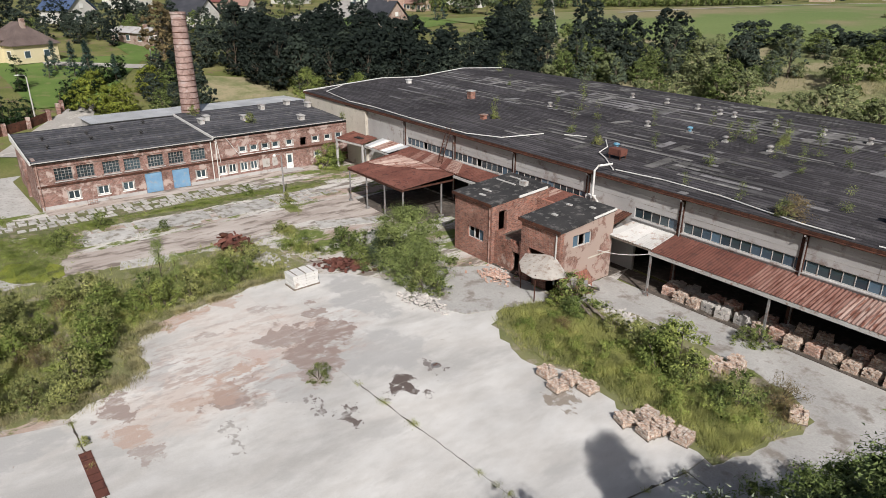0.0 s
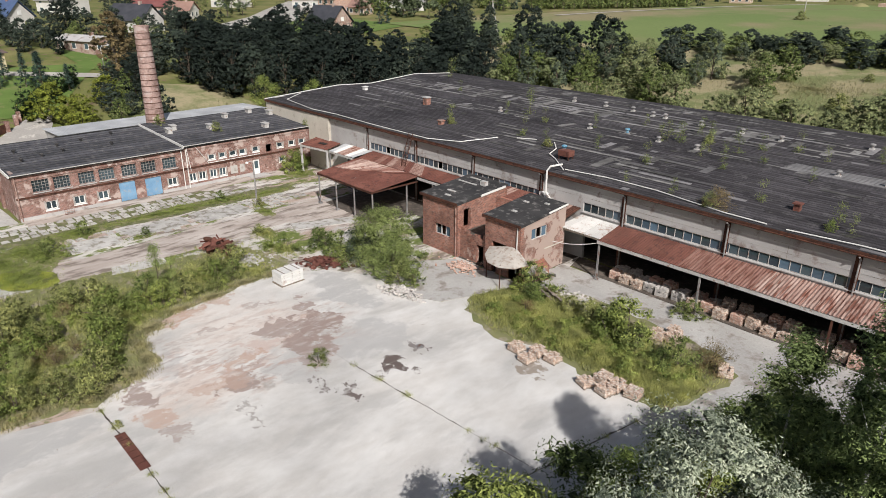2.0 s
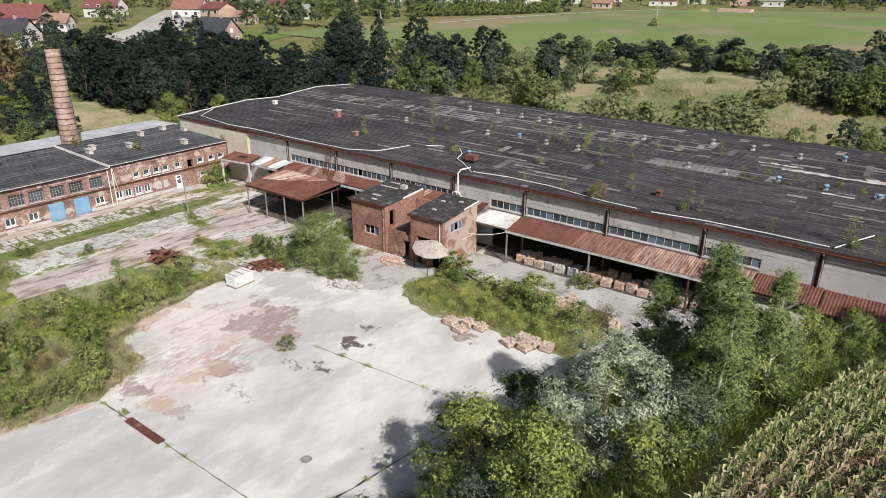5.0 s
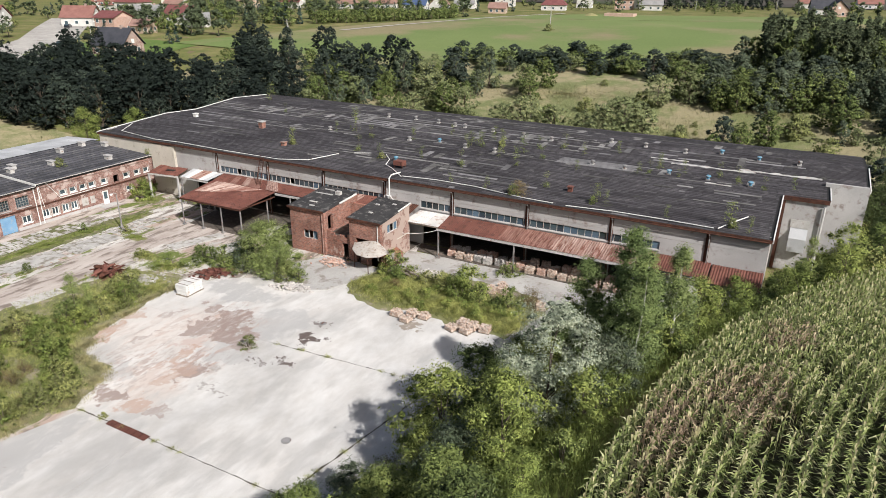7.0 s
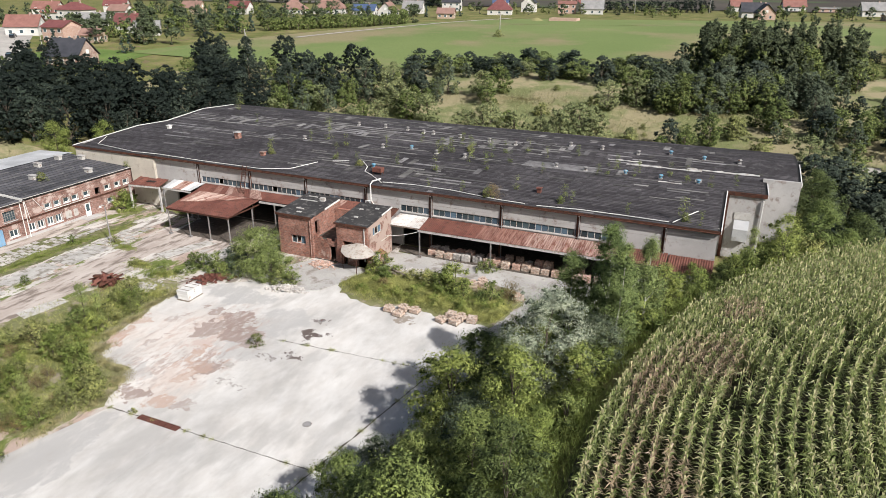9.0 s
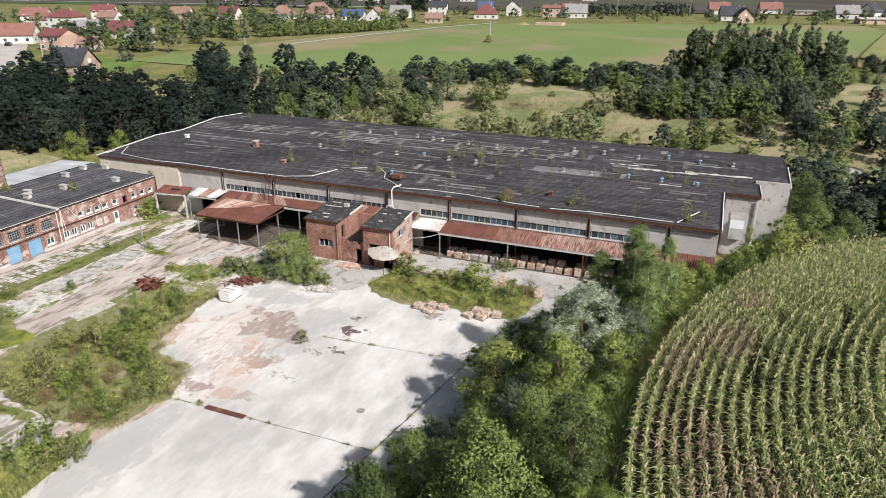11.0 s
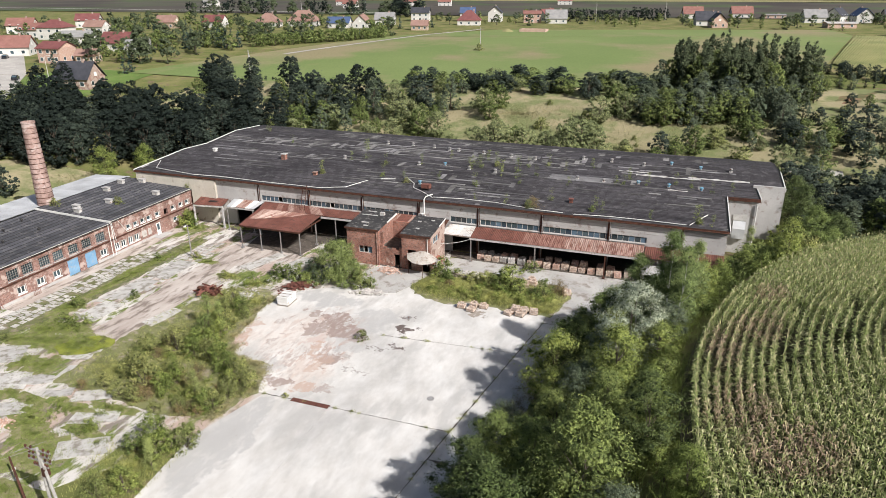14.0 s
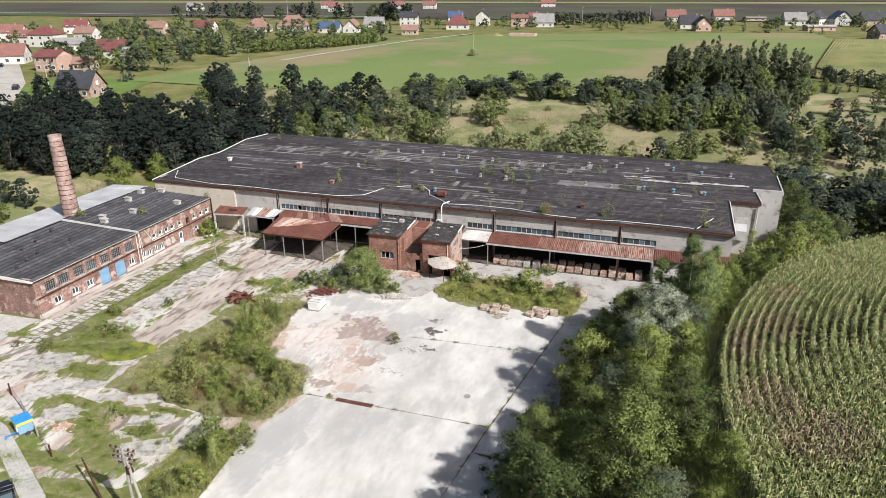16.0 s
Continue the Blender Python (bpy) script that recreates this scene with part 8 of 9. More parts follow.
# ---- maize ----
def maize():
    rng = np.random.default_rng(9)
    base, head = [], []
    r = CORN_R - 0.5
    while r > 5:
        n = int(2 * math.pi * r / 0.18)
        a = np.linspace(0, 2 * math.pi, n) + rng.uniform(-0.1, 0.1, n) / r
        x, y = CORN_X + (r + rng.normal(0, 0.035, n)) * np.cos(a), CORN_Y + (r + rng.normal(0, 0.035, n)) * np.sin(a)
        ok = (x < 113) & (y > -78) & (y < 8) & (rng.random(n) > 0.06)
        for cx, cy, cr in ((90.5, -38.4, 0.8), (92.4, -32.4, 0.6), (90.0, -41.4, 0.7), (93.5, -34.5, 0.6), (96.6, -31.8, 0.7), (94.7, -37.7, 0.7)):
            ok &= ((x - cx) ** 2 + ((y - cy) / 2.4) ** 2 > cr * cr) | (rng.random(n) < 0.2)
        base.append(np.stack([x[ok], y[ok]], 1))
        r -= 0.76
    B = np.concatenate(base)
    Z = np.array([land(p[0], p[1]) for p in B])
    n = len(B)
    H = rng.uniform(1.9, 2.5, n)
    V, N, k = [], [], 7
    for j in range(k):
        s = 0.46 + 0.54 * j / (k - 1)
        az = rng.uniform(0, 6.283, n) if j % 2 == 0 else az + math.pi + rng.uniform(-0.5, 0.5, n)
        L = rng.uniform(0.36, 0.58, n) * (1.0 if j < k - 2 else 0.8)
        d = np.stack([np.cos(az), np.sin(az), np.zeros(n)], 1)
        w = np.stack([-np.sin(az), np.cos(az), np.zeros(n)], 1) * 0.044
        o = np.stack([B[:, 0], B[:, 1], Z + H * s], 1)
        m1 = o + d * (L * 0.36)[:, None] + np.array([0, 0, 1]) * (L * rng.uniform(0.3, 0.6, n))[:, None]
        e1 = o + d * (L * rng.uniform(0.75, 1.0, n))[:, None] + np.array([0, 0, 1]) * (L * rng.uniform(-0.1, 0.55, n))[:, None]
        up_ = rng.normal(size=(n, 3)) * 0.3 - d * 0.35 + np.array([0, 0, 1.0])
        N.append(np.repeat(up_ / np.linalg.norm(up_, axis=1)[:, None], 6, axis=0))
        V.append(np.stack([o - w * 0.6, o + w * 0.6, m1 + w, m1 - w, e1 + w * 0.15, e1 - w * 0.15], 1))
    V = np.concatenate(V)
    f0 = np.arange(len(V))[:, None] * 6
    F = np.concatenate([f0 + np.array([0, 3, 2, 1]), f0 + np.array([3, 5, 4, 2])])
    # stalks with tassels
    o = np.stack([B[:, 0], B[:, 1], Z], 1)
    up = np.array([0, 0, 1.0])
    az = rng.uniform(0, 6.283, n)
    w = np.stack([np.cos(az), np.sin(az), np.zeros(n)], 1) * 0.02
    T = np.stack([o - w, o + w, o + w * 0.6 + up * H[:, None], o - w * 0.6 + up * H[:, None]], 1).reshape(-1, 3)
    tt = o + up * (H - 0.05)[:, None]
    ts = np.stack([tt - w, tt + w, tt + w * 2.5 + up * 0.3, tt - w * 2.5 + up * 0.28], 1).reshape(-1, 3)
    return V.reshape(-1, 3), F, T, ts, np.concatenate(N)


def maize_leaf():
    m, nt, bsdf, pos, geo = _start("maize_leaf")
    col = _ramp(nt, geo.outputs["Random Per Island"], [(0.0, (0.155, 0.205, 0.06)), (0.7, (0.33, 0.375, 0.14)), (1.0, (0.52, 0.5, 0.29))])
    # dried-out patches
    sep = nt.nodes.new("ShaderNodeSeparateXYZ")
    nt.links.new(pos, sep.inputs[0])
    k = (0.0, 0.0, 0.0)
    for cx, cy, rx, ry in ((88.6, -35.8, 2.8, 3.6), (85.6, -40.0, 1.6, 4.8), (86.4, -48.6, 2.8, 3.6), (90.2, -27.6, 1.8, 2.6), (89.4, -53.4, 3.6, 3.4)):
        d = _math(nt, "ADD", _math(nt, "POWER", _math(nt, "MULTIPLY", _math(nt, "SUBTRACT", sep.outputs[0], cx), 1 / rx), 2.0), _math(nt, "POWER", _math(nt, "MULTIPLY", _math(nt, "SUBTRACT", sep.outputs[1], cy), 1 / ry), 2.0))
        d = _math(nt, "ADD", d, _math(nt, "MULTIPLY", _math(nt, "SUBTRACT", _noise(nt, pos, 0.6, 4, 0.6), 0.5), 2.2))
        k = _mix(nt, 1.0, k, _ramp(nt, d, [(0.5, (0.9, 0.9, 0.9)), (1.0, (0, 0, 0))]), "LIGHTEN")
    r2 = _ramp(nt, geo.outputs["Random Per Island"], [(0.2, (0, 0, 0)), (0.45, (1, 1, 1))])
    col = _mix(nt, _mix(nt, 1.0, k, r2, "MULTIPLY"), col, (0.4, 0.29, 0.21))
    nt.links.new(col, bsdf.inputs["Base Color"])
    bsdf.inputs["Roughness"].default_value = 0.5
    tr = nt.nodes.new("ShaderNodeBsdfTranslucent")
    nt.links.new(col, tr.inputs["Color"])
    mx = nt.nodes.new("ShaderNodeMixShader")
    mx.inputs[0].default_value = 0.2
    nt.links.new(bsdf.outputs[0], mx.inputs[1])
    nt.links.new(tr.outputs[0], mx.inputs[2])
    nt.links.new(mx.outputs[0], nt.nodes["Material Output"].inputs[0])
    return m


M["maize_leaf"] = maize_leaf()
M["tassel"] = foliage("tassel", (0.3, 0.28, 0.17), (0.45, 0.42, 0.28), 0.7, 0.2)
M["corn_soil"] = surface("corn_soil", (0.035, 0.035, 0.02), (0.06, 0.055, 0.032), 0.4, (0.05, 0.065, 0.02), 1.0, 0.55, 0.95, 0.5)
mv, mf, stalk, tassel, mn = maize()
field = thing("maize_field", (0, 0, 0), "field of ripening green maize in curved rows", "maize field", kind="stuff")
leaves = array_mesh("leaves", mv, mf, "maize_leaf")
leaves.attributes.new("custom_normal", "FLOAT_VECTOR", "POINT").data.foreach_set("vector", np.ascontiguousarray(mn, np.float32).ravel())
part("leaves", leaves, "", field)
part("stalks", array_mesh("stalks", stalk, np.arange(len(stalk)).reshape(-1, 4), "maize_leaf"), "", field)
part("tassels", array_mesh("tassels", tassel, np.arange(len(tassel)).reshape(-1, 4), "tassel"), "", field)
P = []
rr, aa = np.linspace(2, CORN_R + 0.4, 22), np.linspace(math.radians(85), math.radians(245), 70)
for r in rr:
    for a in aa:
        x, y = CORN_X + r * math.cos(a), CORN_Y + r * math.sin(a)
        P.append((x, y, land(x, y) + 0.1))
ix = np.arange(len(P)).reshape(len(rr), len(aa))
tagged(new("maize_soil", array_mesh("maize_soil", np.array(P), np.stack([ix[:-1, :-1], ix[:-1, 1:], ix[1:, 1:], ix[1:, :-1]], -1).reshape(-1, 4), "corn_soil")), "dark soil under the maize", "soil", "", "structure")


# ---- grass ----
def grass(name, spots, count, height, material, label, seed, outline=None):
    """Tufts of blades in rounded patches (x, y, rx, ry)."""
    rng = np.random.default_rng(seed)
    S = np.array(spots, float)
    wgt = S[:, 2] * S[:, 3]
    i = rng.choice(len(S), count, p=wgt / wgt.sum())
    a, r = rng.uniform(0, 6.283, count), np.minimum(1.5, np.abs(rng.normal(0, 0.62, count)))
    x, y = S[i, 0] + S[i, 2] * r * np.cos(a), S[i, 1] + S[i, 3] * r * np.sin(a)
    if outline:
        inside = np.zeros(count, bool)
        for (x0, y0), (x1, y1) in zip(outline, outline[1:] + outline[:1]):
            if y0 != y1:
                inside ^= ((y0 > y) != (y1 > y)) & (x < (x1 - x0) * (y - y0) / (y1 - y0) + x0)
        x, y = x[inside], y[inside]
        count = len(x)
    z = np.array([land(p, q) for p, q in zip(x, y)]) + 0.02
    V, N = [], []
    for _ in range(5):
        az, h = rng.uniform(0, 6.283, count), height * rng.uniform(0.4, 1.25, count)
        dx, dy = np.cos(az), np.sin(az)
        ox, oy = x + rng.normal(0, 0.12, count), y + rng.normal(0, 0.12, count)
        w = 0.013 + 0.013 * rng.random(count)
        lean = h * rng.uniform(0.3, 1.1, count)
        V.append(np.stack([np.stack([ox - dy * w, oy + dx * w, z], 1), np.stack([ox + dy * w, oy - dx * w, z], 1), np.stack([ox + dx * lean, oy + dy * lean, z + h], 1)], 1))
        N.append(np.repeat(np.stack([-dx * 0.3, -dy * 0.3, np.ones(count)], 1) + rng.normal(size=(count, 3)) * 0.25, 3, axis=0))
    V, N = np.concatenate(V), np.concatenate(N)
    N /= np.linalg.norm(N, axis=1)[:, None]
    low = np.cross(V[:, 1] - V[:, 0], V[:, 2] - V[:, 0])[:, 2] < 0
    V[low] = V[low][:, ::-1]
    return tagged(new(name, leaf_mesh(name, V.reshape(-1, 3), N, material)), label, "grass", "", "stuff")


grass("weed_bed", [(52.5, -13.0, 5.5, 3.2), (58.5, -13.2, 6.0, 3.4), (64.0, -13.2, 4.6, 3.2), (56.0, -8.6, 5.0, 2.0), (50.0, -12.5, 3.0, 2.0), (67.0, -14.5, 2.0, 3.0)], 22000, 0.5, "grass_blade", "tall yellow-green weeds in the bed beside the concrete", 1,
      [(47.4, -14.1), (48.6, -16.0), (50.6, -16.6), (54.2, -17.4), (56.4, -16.2), (58.8, -16.1), (61.1, -16.6), (65.8, -16.4), (67.2, -16.8), (68.2, -13.4), (68.9, -9.4), (66.6, -7.6), (60.8, -8.2), (54.6, -8.4), (50.9, -8.2), (48.4, -10.6)])
grass("weed_patch", [(27, -30, 5, 5), (25, -25.5, 5, 2.5), (29.5, -25.5, 4, 2.2), (30, -38, 8, 7), (35, -46, 5, 3), (38, -57, 4, 5), (25, -45, 6, 3), (21.0, -19.6, 1.8, 1.2), (26.5, -20.5, 2.5, 1.5), (41, -15.5, 2, 1)], 16000, 0.36, "grass_blade", "straggly green weeds between the yard slabs", 2,
      [(20, -18.4), (28.5, -18.8), (31.6, -22.6), (31.2, -28.8), (32.0, -33.0), (33.4, -37.4), (37.8, -38.6), (41.6, -41.6), (42.4, -44.5), (40.4, -50.0), (41.6, -56.0), (41.6, -62.0), (34, -62), (33.0, -52.0), (20, -48)])
VERGE = [(9.5, -40.5, 2.6, 2.4), (12.0, -42.8, 3.4, 2.0), (7.2, -35, 1.8, 3.0), (7.0, -26, 0.9, 8.0), (5.8, -22.8, 0.8, 2.4), (7.0, -18, 1.0, 3.0), (8.0, -12, 1.0, 4.0), (3.2, -4.0, 2.2, 1.8), (10.8, -1.5, 2.2, 0.9), (12.4, -15.2, 1.2, 1.0), (13.0, -30, 0.7, 1.6), (13.5, -47.2, 1.4, 1.6),
                     (16.8, -46.8, 1.2, 2.6), (23.6, -48.6, 2.6, 0.8), (20.8, -52.4, 2.6, 0.9), (26.6, -52.0, 2.4, 0.9), (29.6, -50.8, 2.4, 0.7), (17.5, -52.2, 1.6, 1.0), (24.0, -55.5, 3.0, 1.4), (25.0, -60.6, 4.0, 1.0), (30.0, -63.0, 4.0, 1.2), (17.0, -57.6, 3.0, 0.7), (0.6, -42.5, 2.0, 0.8), (29.0, -58.5, 3.0, 2.5), (7.8, -34.6, 1.8, 1.4), (11.8, -39.3, 3.2, 1.6), (16.4, -42.7, 3.4, 1.6), (15.5, -47.2, 1.8, 1.4), (8.2, -43.5, 2.6, 1.4), (22.3, -53.8, 1.6, 0.9), (24.0, -51.5, 1.1, 0.6), (31.0, -50.8, 1.9, 0.8), (29.8, -54.5, 2.4, 1.0), (26.0, -56.6, 2.4, 1.1), (7.3, -23.0, 1.2, 2.6), (7.2, -17.1, 1.0, 1.6), (14.4, -16.0, 1.9, 1.0), (21.0, -19.5, 2.2, 1.0), (32.7, -55.6, 1.0, 0.8), (16.5, -41.4, 4.2, 1.9), (20.5, -61.5, 3.5, 1.6), (24.0, -64.0, 3.0, 1.2)]
M["turf"] = surface("turf", (0.125, 0.15, 0.045), (0.2, 0.205, 0.08), 0.6, (0.25, 0.22, 0.135), 1.1, 0.55, 0.95, 0.7, fine=12.0)
bm, tr_ = bmesh.new(), random.Random(27)
for x, y, rx, ry in VERGE:
    n = 26
    ph = [tr_.uniform(0, 6.28) for _ in range(3)]
    rim_ = [1 + 0.18 * math.sin(2 * a + ph[0]) + 0.14 * math.sin(5 * a + ph[1]) + 0.1 * math.sin(9 * a + ph[2]) for a in (6.28318 * k / n for k in range(n))]
    z = 0.046 + tr_.uniform(0, 0.012)
    mid_ = bm.verts.new((x, y, z + 0.05))
    ring_ = [bm.verts.new((x + 0.95 * rx * rim_[k] * math.cos(6.28318 * k / n), y + 0.95 * ry * rim_[k] * math.sin(6.28318 * k / n), z)) for k in range(n)]
    for k in range(n):
        bm.faces.new((mid_, ring_[k], ring_[(k + 1) % n]))
tagged(part("turf", bm, "turf"), "low green turf and moss between the slabs", "grass", "", "stuff")
moss = thing("moss_patch", (0, 0, 0), "soft yellow-green moss on damp concrete", "moss", kind="stuff")
M["moss"] = surface("moss", (0.17, 0.2, 0.03), (0.25, 0.265, 0.045), 0.5, (0.1, 0.105, 0.035), 0.8, 0.56, 0.95, 0.6, fine=10.0)
part("moss", ragged([(14.2, -43.6), (16.6, -44.6), (19.2, -43.4), (20.4, -41.2), (19.6, -39.8), (17.0, -39.6), (14.6, -41.0)], 0.0, 0.085, 0.8), "moss", moss)
grass("edge_grass", [(40.8, -43.4, 1.0, 1.4), (40.0, -40.6, 0.9, 1.3), (38.2, -38.9, 1.6, 0.5), (36.0, -38.6, 1.2, 0.6), (34.0, -37.0, 0.9, 1.2), (32.4, -34.0, 0.5, 1.4), (32.0, -31.0, 0.5, 1.4), (31.2, -27.5, 0.5, 1.5), (31.2, -24.5, 0.6, 1.2), (40.2, -47.5, 0.8, 1.8)], 6500, 0.3, "grass_dry", "dry straw-coloured grass along the thicket edge", 37)
grass("verge_grass", VERGE, 22000, 0.2, "grass_lush", "bright green grass between slabs and along the verge", 3)
JR = random.Random(71)
grass("joint_weeds", [(xa + (xb - xa) * u, ya + (yb - ya) * u, 0.22, 0.16) for p_, _ in JOINTS for (xa, ya), (xb, yb) in zip(p_, p_[1:]) for u in (JR.random() for _ in range(int(math.hypot(xb - xa, yb - ya) * 0.5)))], 1100, 0.16, "grass_blade", "small weeds growing in the concrete joints", 6)
grass("bank_grass", [(81.6, -42, 1.6, 6), (81.4, -50, 1.6, 6), (82.6, -33, 1.6, 5), (84.6, -26, 1.4, 5), (83.0, -57, 1.6, 5), (72, -55, 4, 12), (76, -40, 6, 12), (82, -20, 6, 8), (92, -4, 6, 8), (98, 12, 6, 8)], 12000, 0.8, "grass_lush", "rank green undergrowth on the bank", 4)
grass("meadow_grass", [(60, 62, 40, 16), (40, 80, 30, 14), (85, 78, 20, 14), (0, 44, 10, 3), (-32, 6, 8, 8), (110, 70, 12, 14)], 11000, 0.75, "grass_dry", "tall dry tan grass on the meadow", 5)


# ---- the village and gardens ----
M["render_white"] = surface("render_white", (0.5, 0.49, 0.47), (0.6, 0.59, 0.56), 0.3, (0.5, 0.48, 0.44), 1.0, 0.66, 0.9, 0.1)
M["render_cream"] = surface("render_cream", (0.55, 0.48, 0.3), (0.62, 0.55, 0.37), 0.3, None, 1, 1, 0.9, 0.1)
M["render_tan"] = surface("render_tan", (0.38, 0.29, 0.22), (0.46, 0.36, 0.28), 0.3, None, 1, 1, 0.9, 0.1)
M["block_pink"] = surface("block_pink", (0.46, 0.31, 0.25), (0.54, 0.39, 0.32), 0.6, (0.5, 0.45, 0.4), 1.5, 0.62, 0.9, 0.1)
M["tile_red"] = surface("tile_red", (0.19, 0.09, 0.075), (0.25, 0.125, 0.105), 0.5, None, 1, 1, 0.7, 0.2)
M["tile_orange"] = surface("tile_orange", (0.22, 0.135, 0.11), (0.28, 0.175, 0.145), 0.5, None, 1, 1, 0.7, 0.2)
M["tile_maroon"] = surface("tile_maroon", (0.14, 0.05, 0.05), (0.19, 0.075, 0.07), 0.5, None, 1, 1, 0.7, 0.2)
M["tile_dark"] = surface("tile_dark", (0.035, 0.037, 0.045), (0.06, 0.062, 0.072), 0.5, None, 1, 1, 0.6, 0.2)
M["tile_brown"] = surface("tile_brown", (0.1, 0.075, 0.068), (0.15, 0.115, 0.105), 0.5, None, 1, 1, 0.7, 0.2)
M["tile_grey"] = surface("tile_grey", (0.2, 0.2, 0.2), (0.27, 0.265, 0.26), 0.5, None, 1, 1, 0.7, 0.2)
M["tile_blue"] = surface("tile_blue", (0.05, 0.08, 0.16), (0.075, 0.11, 0.2), 0.5, None, 1, 1, 0.6, 0.2)


def house(x, y, w, d, h, rise, rz, wall, tile, label, hip=0.0, chimney=True, windows=3):
    t = thing("house", (x, y, land(x, y) - 0.3), label, "house", "village houses", rz)
    bm = box(-w / 2, -d / 2, 0, w / 2, d / 2, h)
    if not hip:
        for s in (-1, 1):
            a = s * (w / 2 - 0.15)
            prism([(a - 0.12, -d / 2 + 0.1), (a + 0.12, -d / 2 + 0.1), (a + 0.12, d / 2 - 0.1), (a - 0.12, d / 2 - 0.1)], h, h + 0.02, bm)
            v = [bm.verts.new((a + e, yy, zz)) for e in (-0.12, 0.12) for yy, zz in ((-d / 2 + 0.1, h), (d / 2 - 0.1, h), (0, h + rise * 0.94))]
            bm.faces.new(v[:3])
            bm.faces.new(v[3:])
            for i in range(3):
                j = (i + 1) % 3
                bm.faces.new((v[i], v[j], v[3 + j], v[3 + i]))
    wl = part("wall", bm, wall, t)
    o = 0.5
    for s in (-1, 1):
        bm = bmesh.new()
        e, rg = w / 2 + o, w / 2 + o - hip
        lo = [(-e, s * (d / 2 + o), h - 0.25), (e, s * (d / 2 + o), h - 0.25), (rg, 0, h + rise), (-rg, 0, h + rise)]
        top = [bm.verts.new((a, b, c + 0.14)) for a, b, c in lo]
        bot = [bm.verts.new(c) for c in lo]
        bm.faces.new(top)
        bm.faces.new(bot)
        for i in range(4):
            j = (i + 1) % 4
            bm.faces.new((top[i], top[j], bot[j], bot[i]))
        r = part("roof", bm, tile, t)
    if hip:
        for s in (-1, 1):
            bm = bmesh.new()
            e, rg = s * (w / 2 + o), s * (w / 2 + o - hip)
            lo = [(e, -(d / 2 + o), h - 0.25), (e, d / 2 + o, h - 0.25), (rg, 0, h + rise)]
            top, bot = [bm.verts.new((a, b, c + 0.14)) for a, b, c in lo], [bm.verts.new(c) for c in lo]
            bm.faces.new(top)
            bm.faces.new(bot)
            for i in range(3):
                j = (i + 1) % 3
                bm.faces.new((top[i], top[j], bot[j], bot[i]))
            part("roof", bm, tile, t)
    if chimney:
        part("chimney", box(w * 0.18, -0.4, h + rise * 0.6, w * 0.18 + 0.7, 0.4, h + rise + 0.8), "brick_pale", t)
    for s in (-1, 1):
        for k in range(windows):
            a = -w / 2 + w * (k + 0.5) / windows
            for z in ((1.0,) if h < 4 else (1.0, 3.7)):
                win = part("window", box(a - 0.7, s * (d / 2 + 0.02) - 0.04, z, a + 0.7, s * (d / 2 + 0.02) + 0.04, z + 1.4), "white_paint", t)
                part("pane", box(a - 0.58, s * (d / 2 + 0.06) - 0.02, z + 0.12, a + 0.58, s * (d / 2 + 0.06) + 0.02, z + 1.28), "glass", win)
        for a in (-d * 0.22, d * 0.22):
            win = part("window", box(s * (w / 2 + 0.02) - 0.04, a - 0.6, 1.0, s * (w / 2 + 0.02) + 0.04, a + 0.6, 2.4), "white_paint", t)
            part("pane", box(s * (w / 2 + 0.06) - 0.02, a - 0.5, 1.1, s * (w / 2 + 0.06) + 0.02, a + 0.5, 2.3), "glass", win)
        win = part("window", box(s * (w / 2 + 0.02) - 0.04, -0.6, h + 0.4, s * (w / 2 + 0.02) + 0.04, 0.6, h + min(1.6, rise * 0.55)), "white_paint", t) if not hip and rise > 2.4 else None
    return t


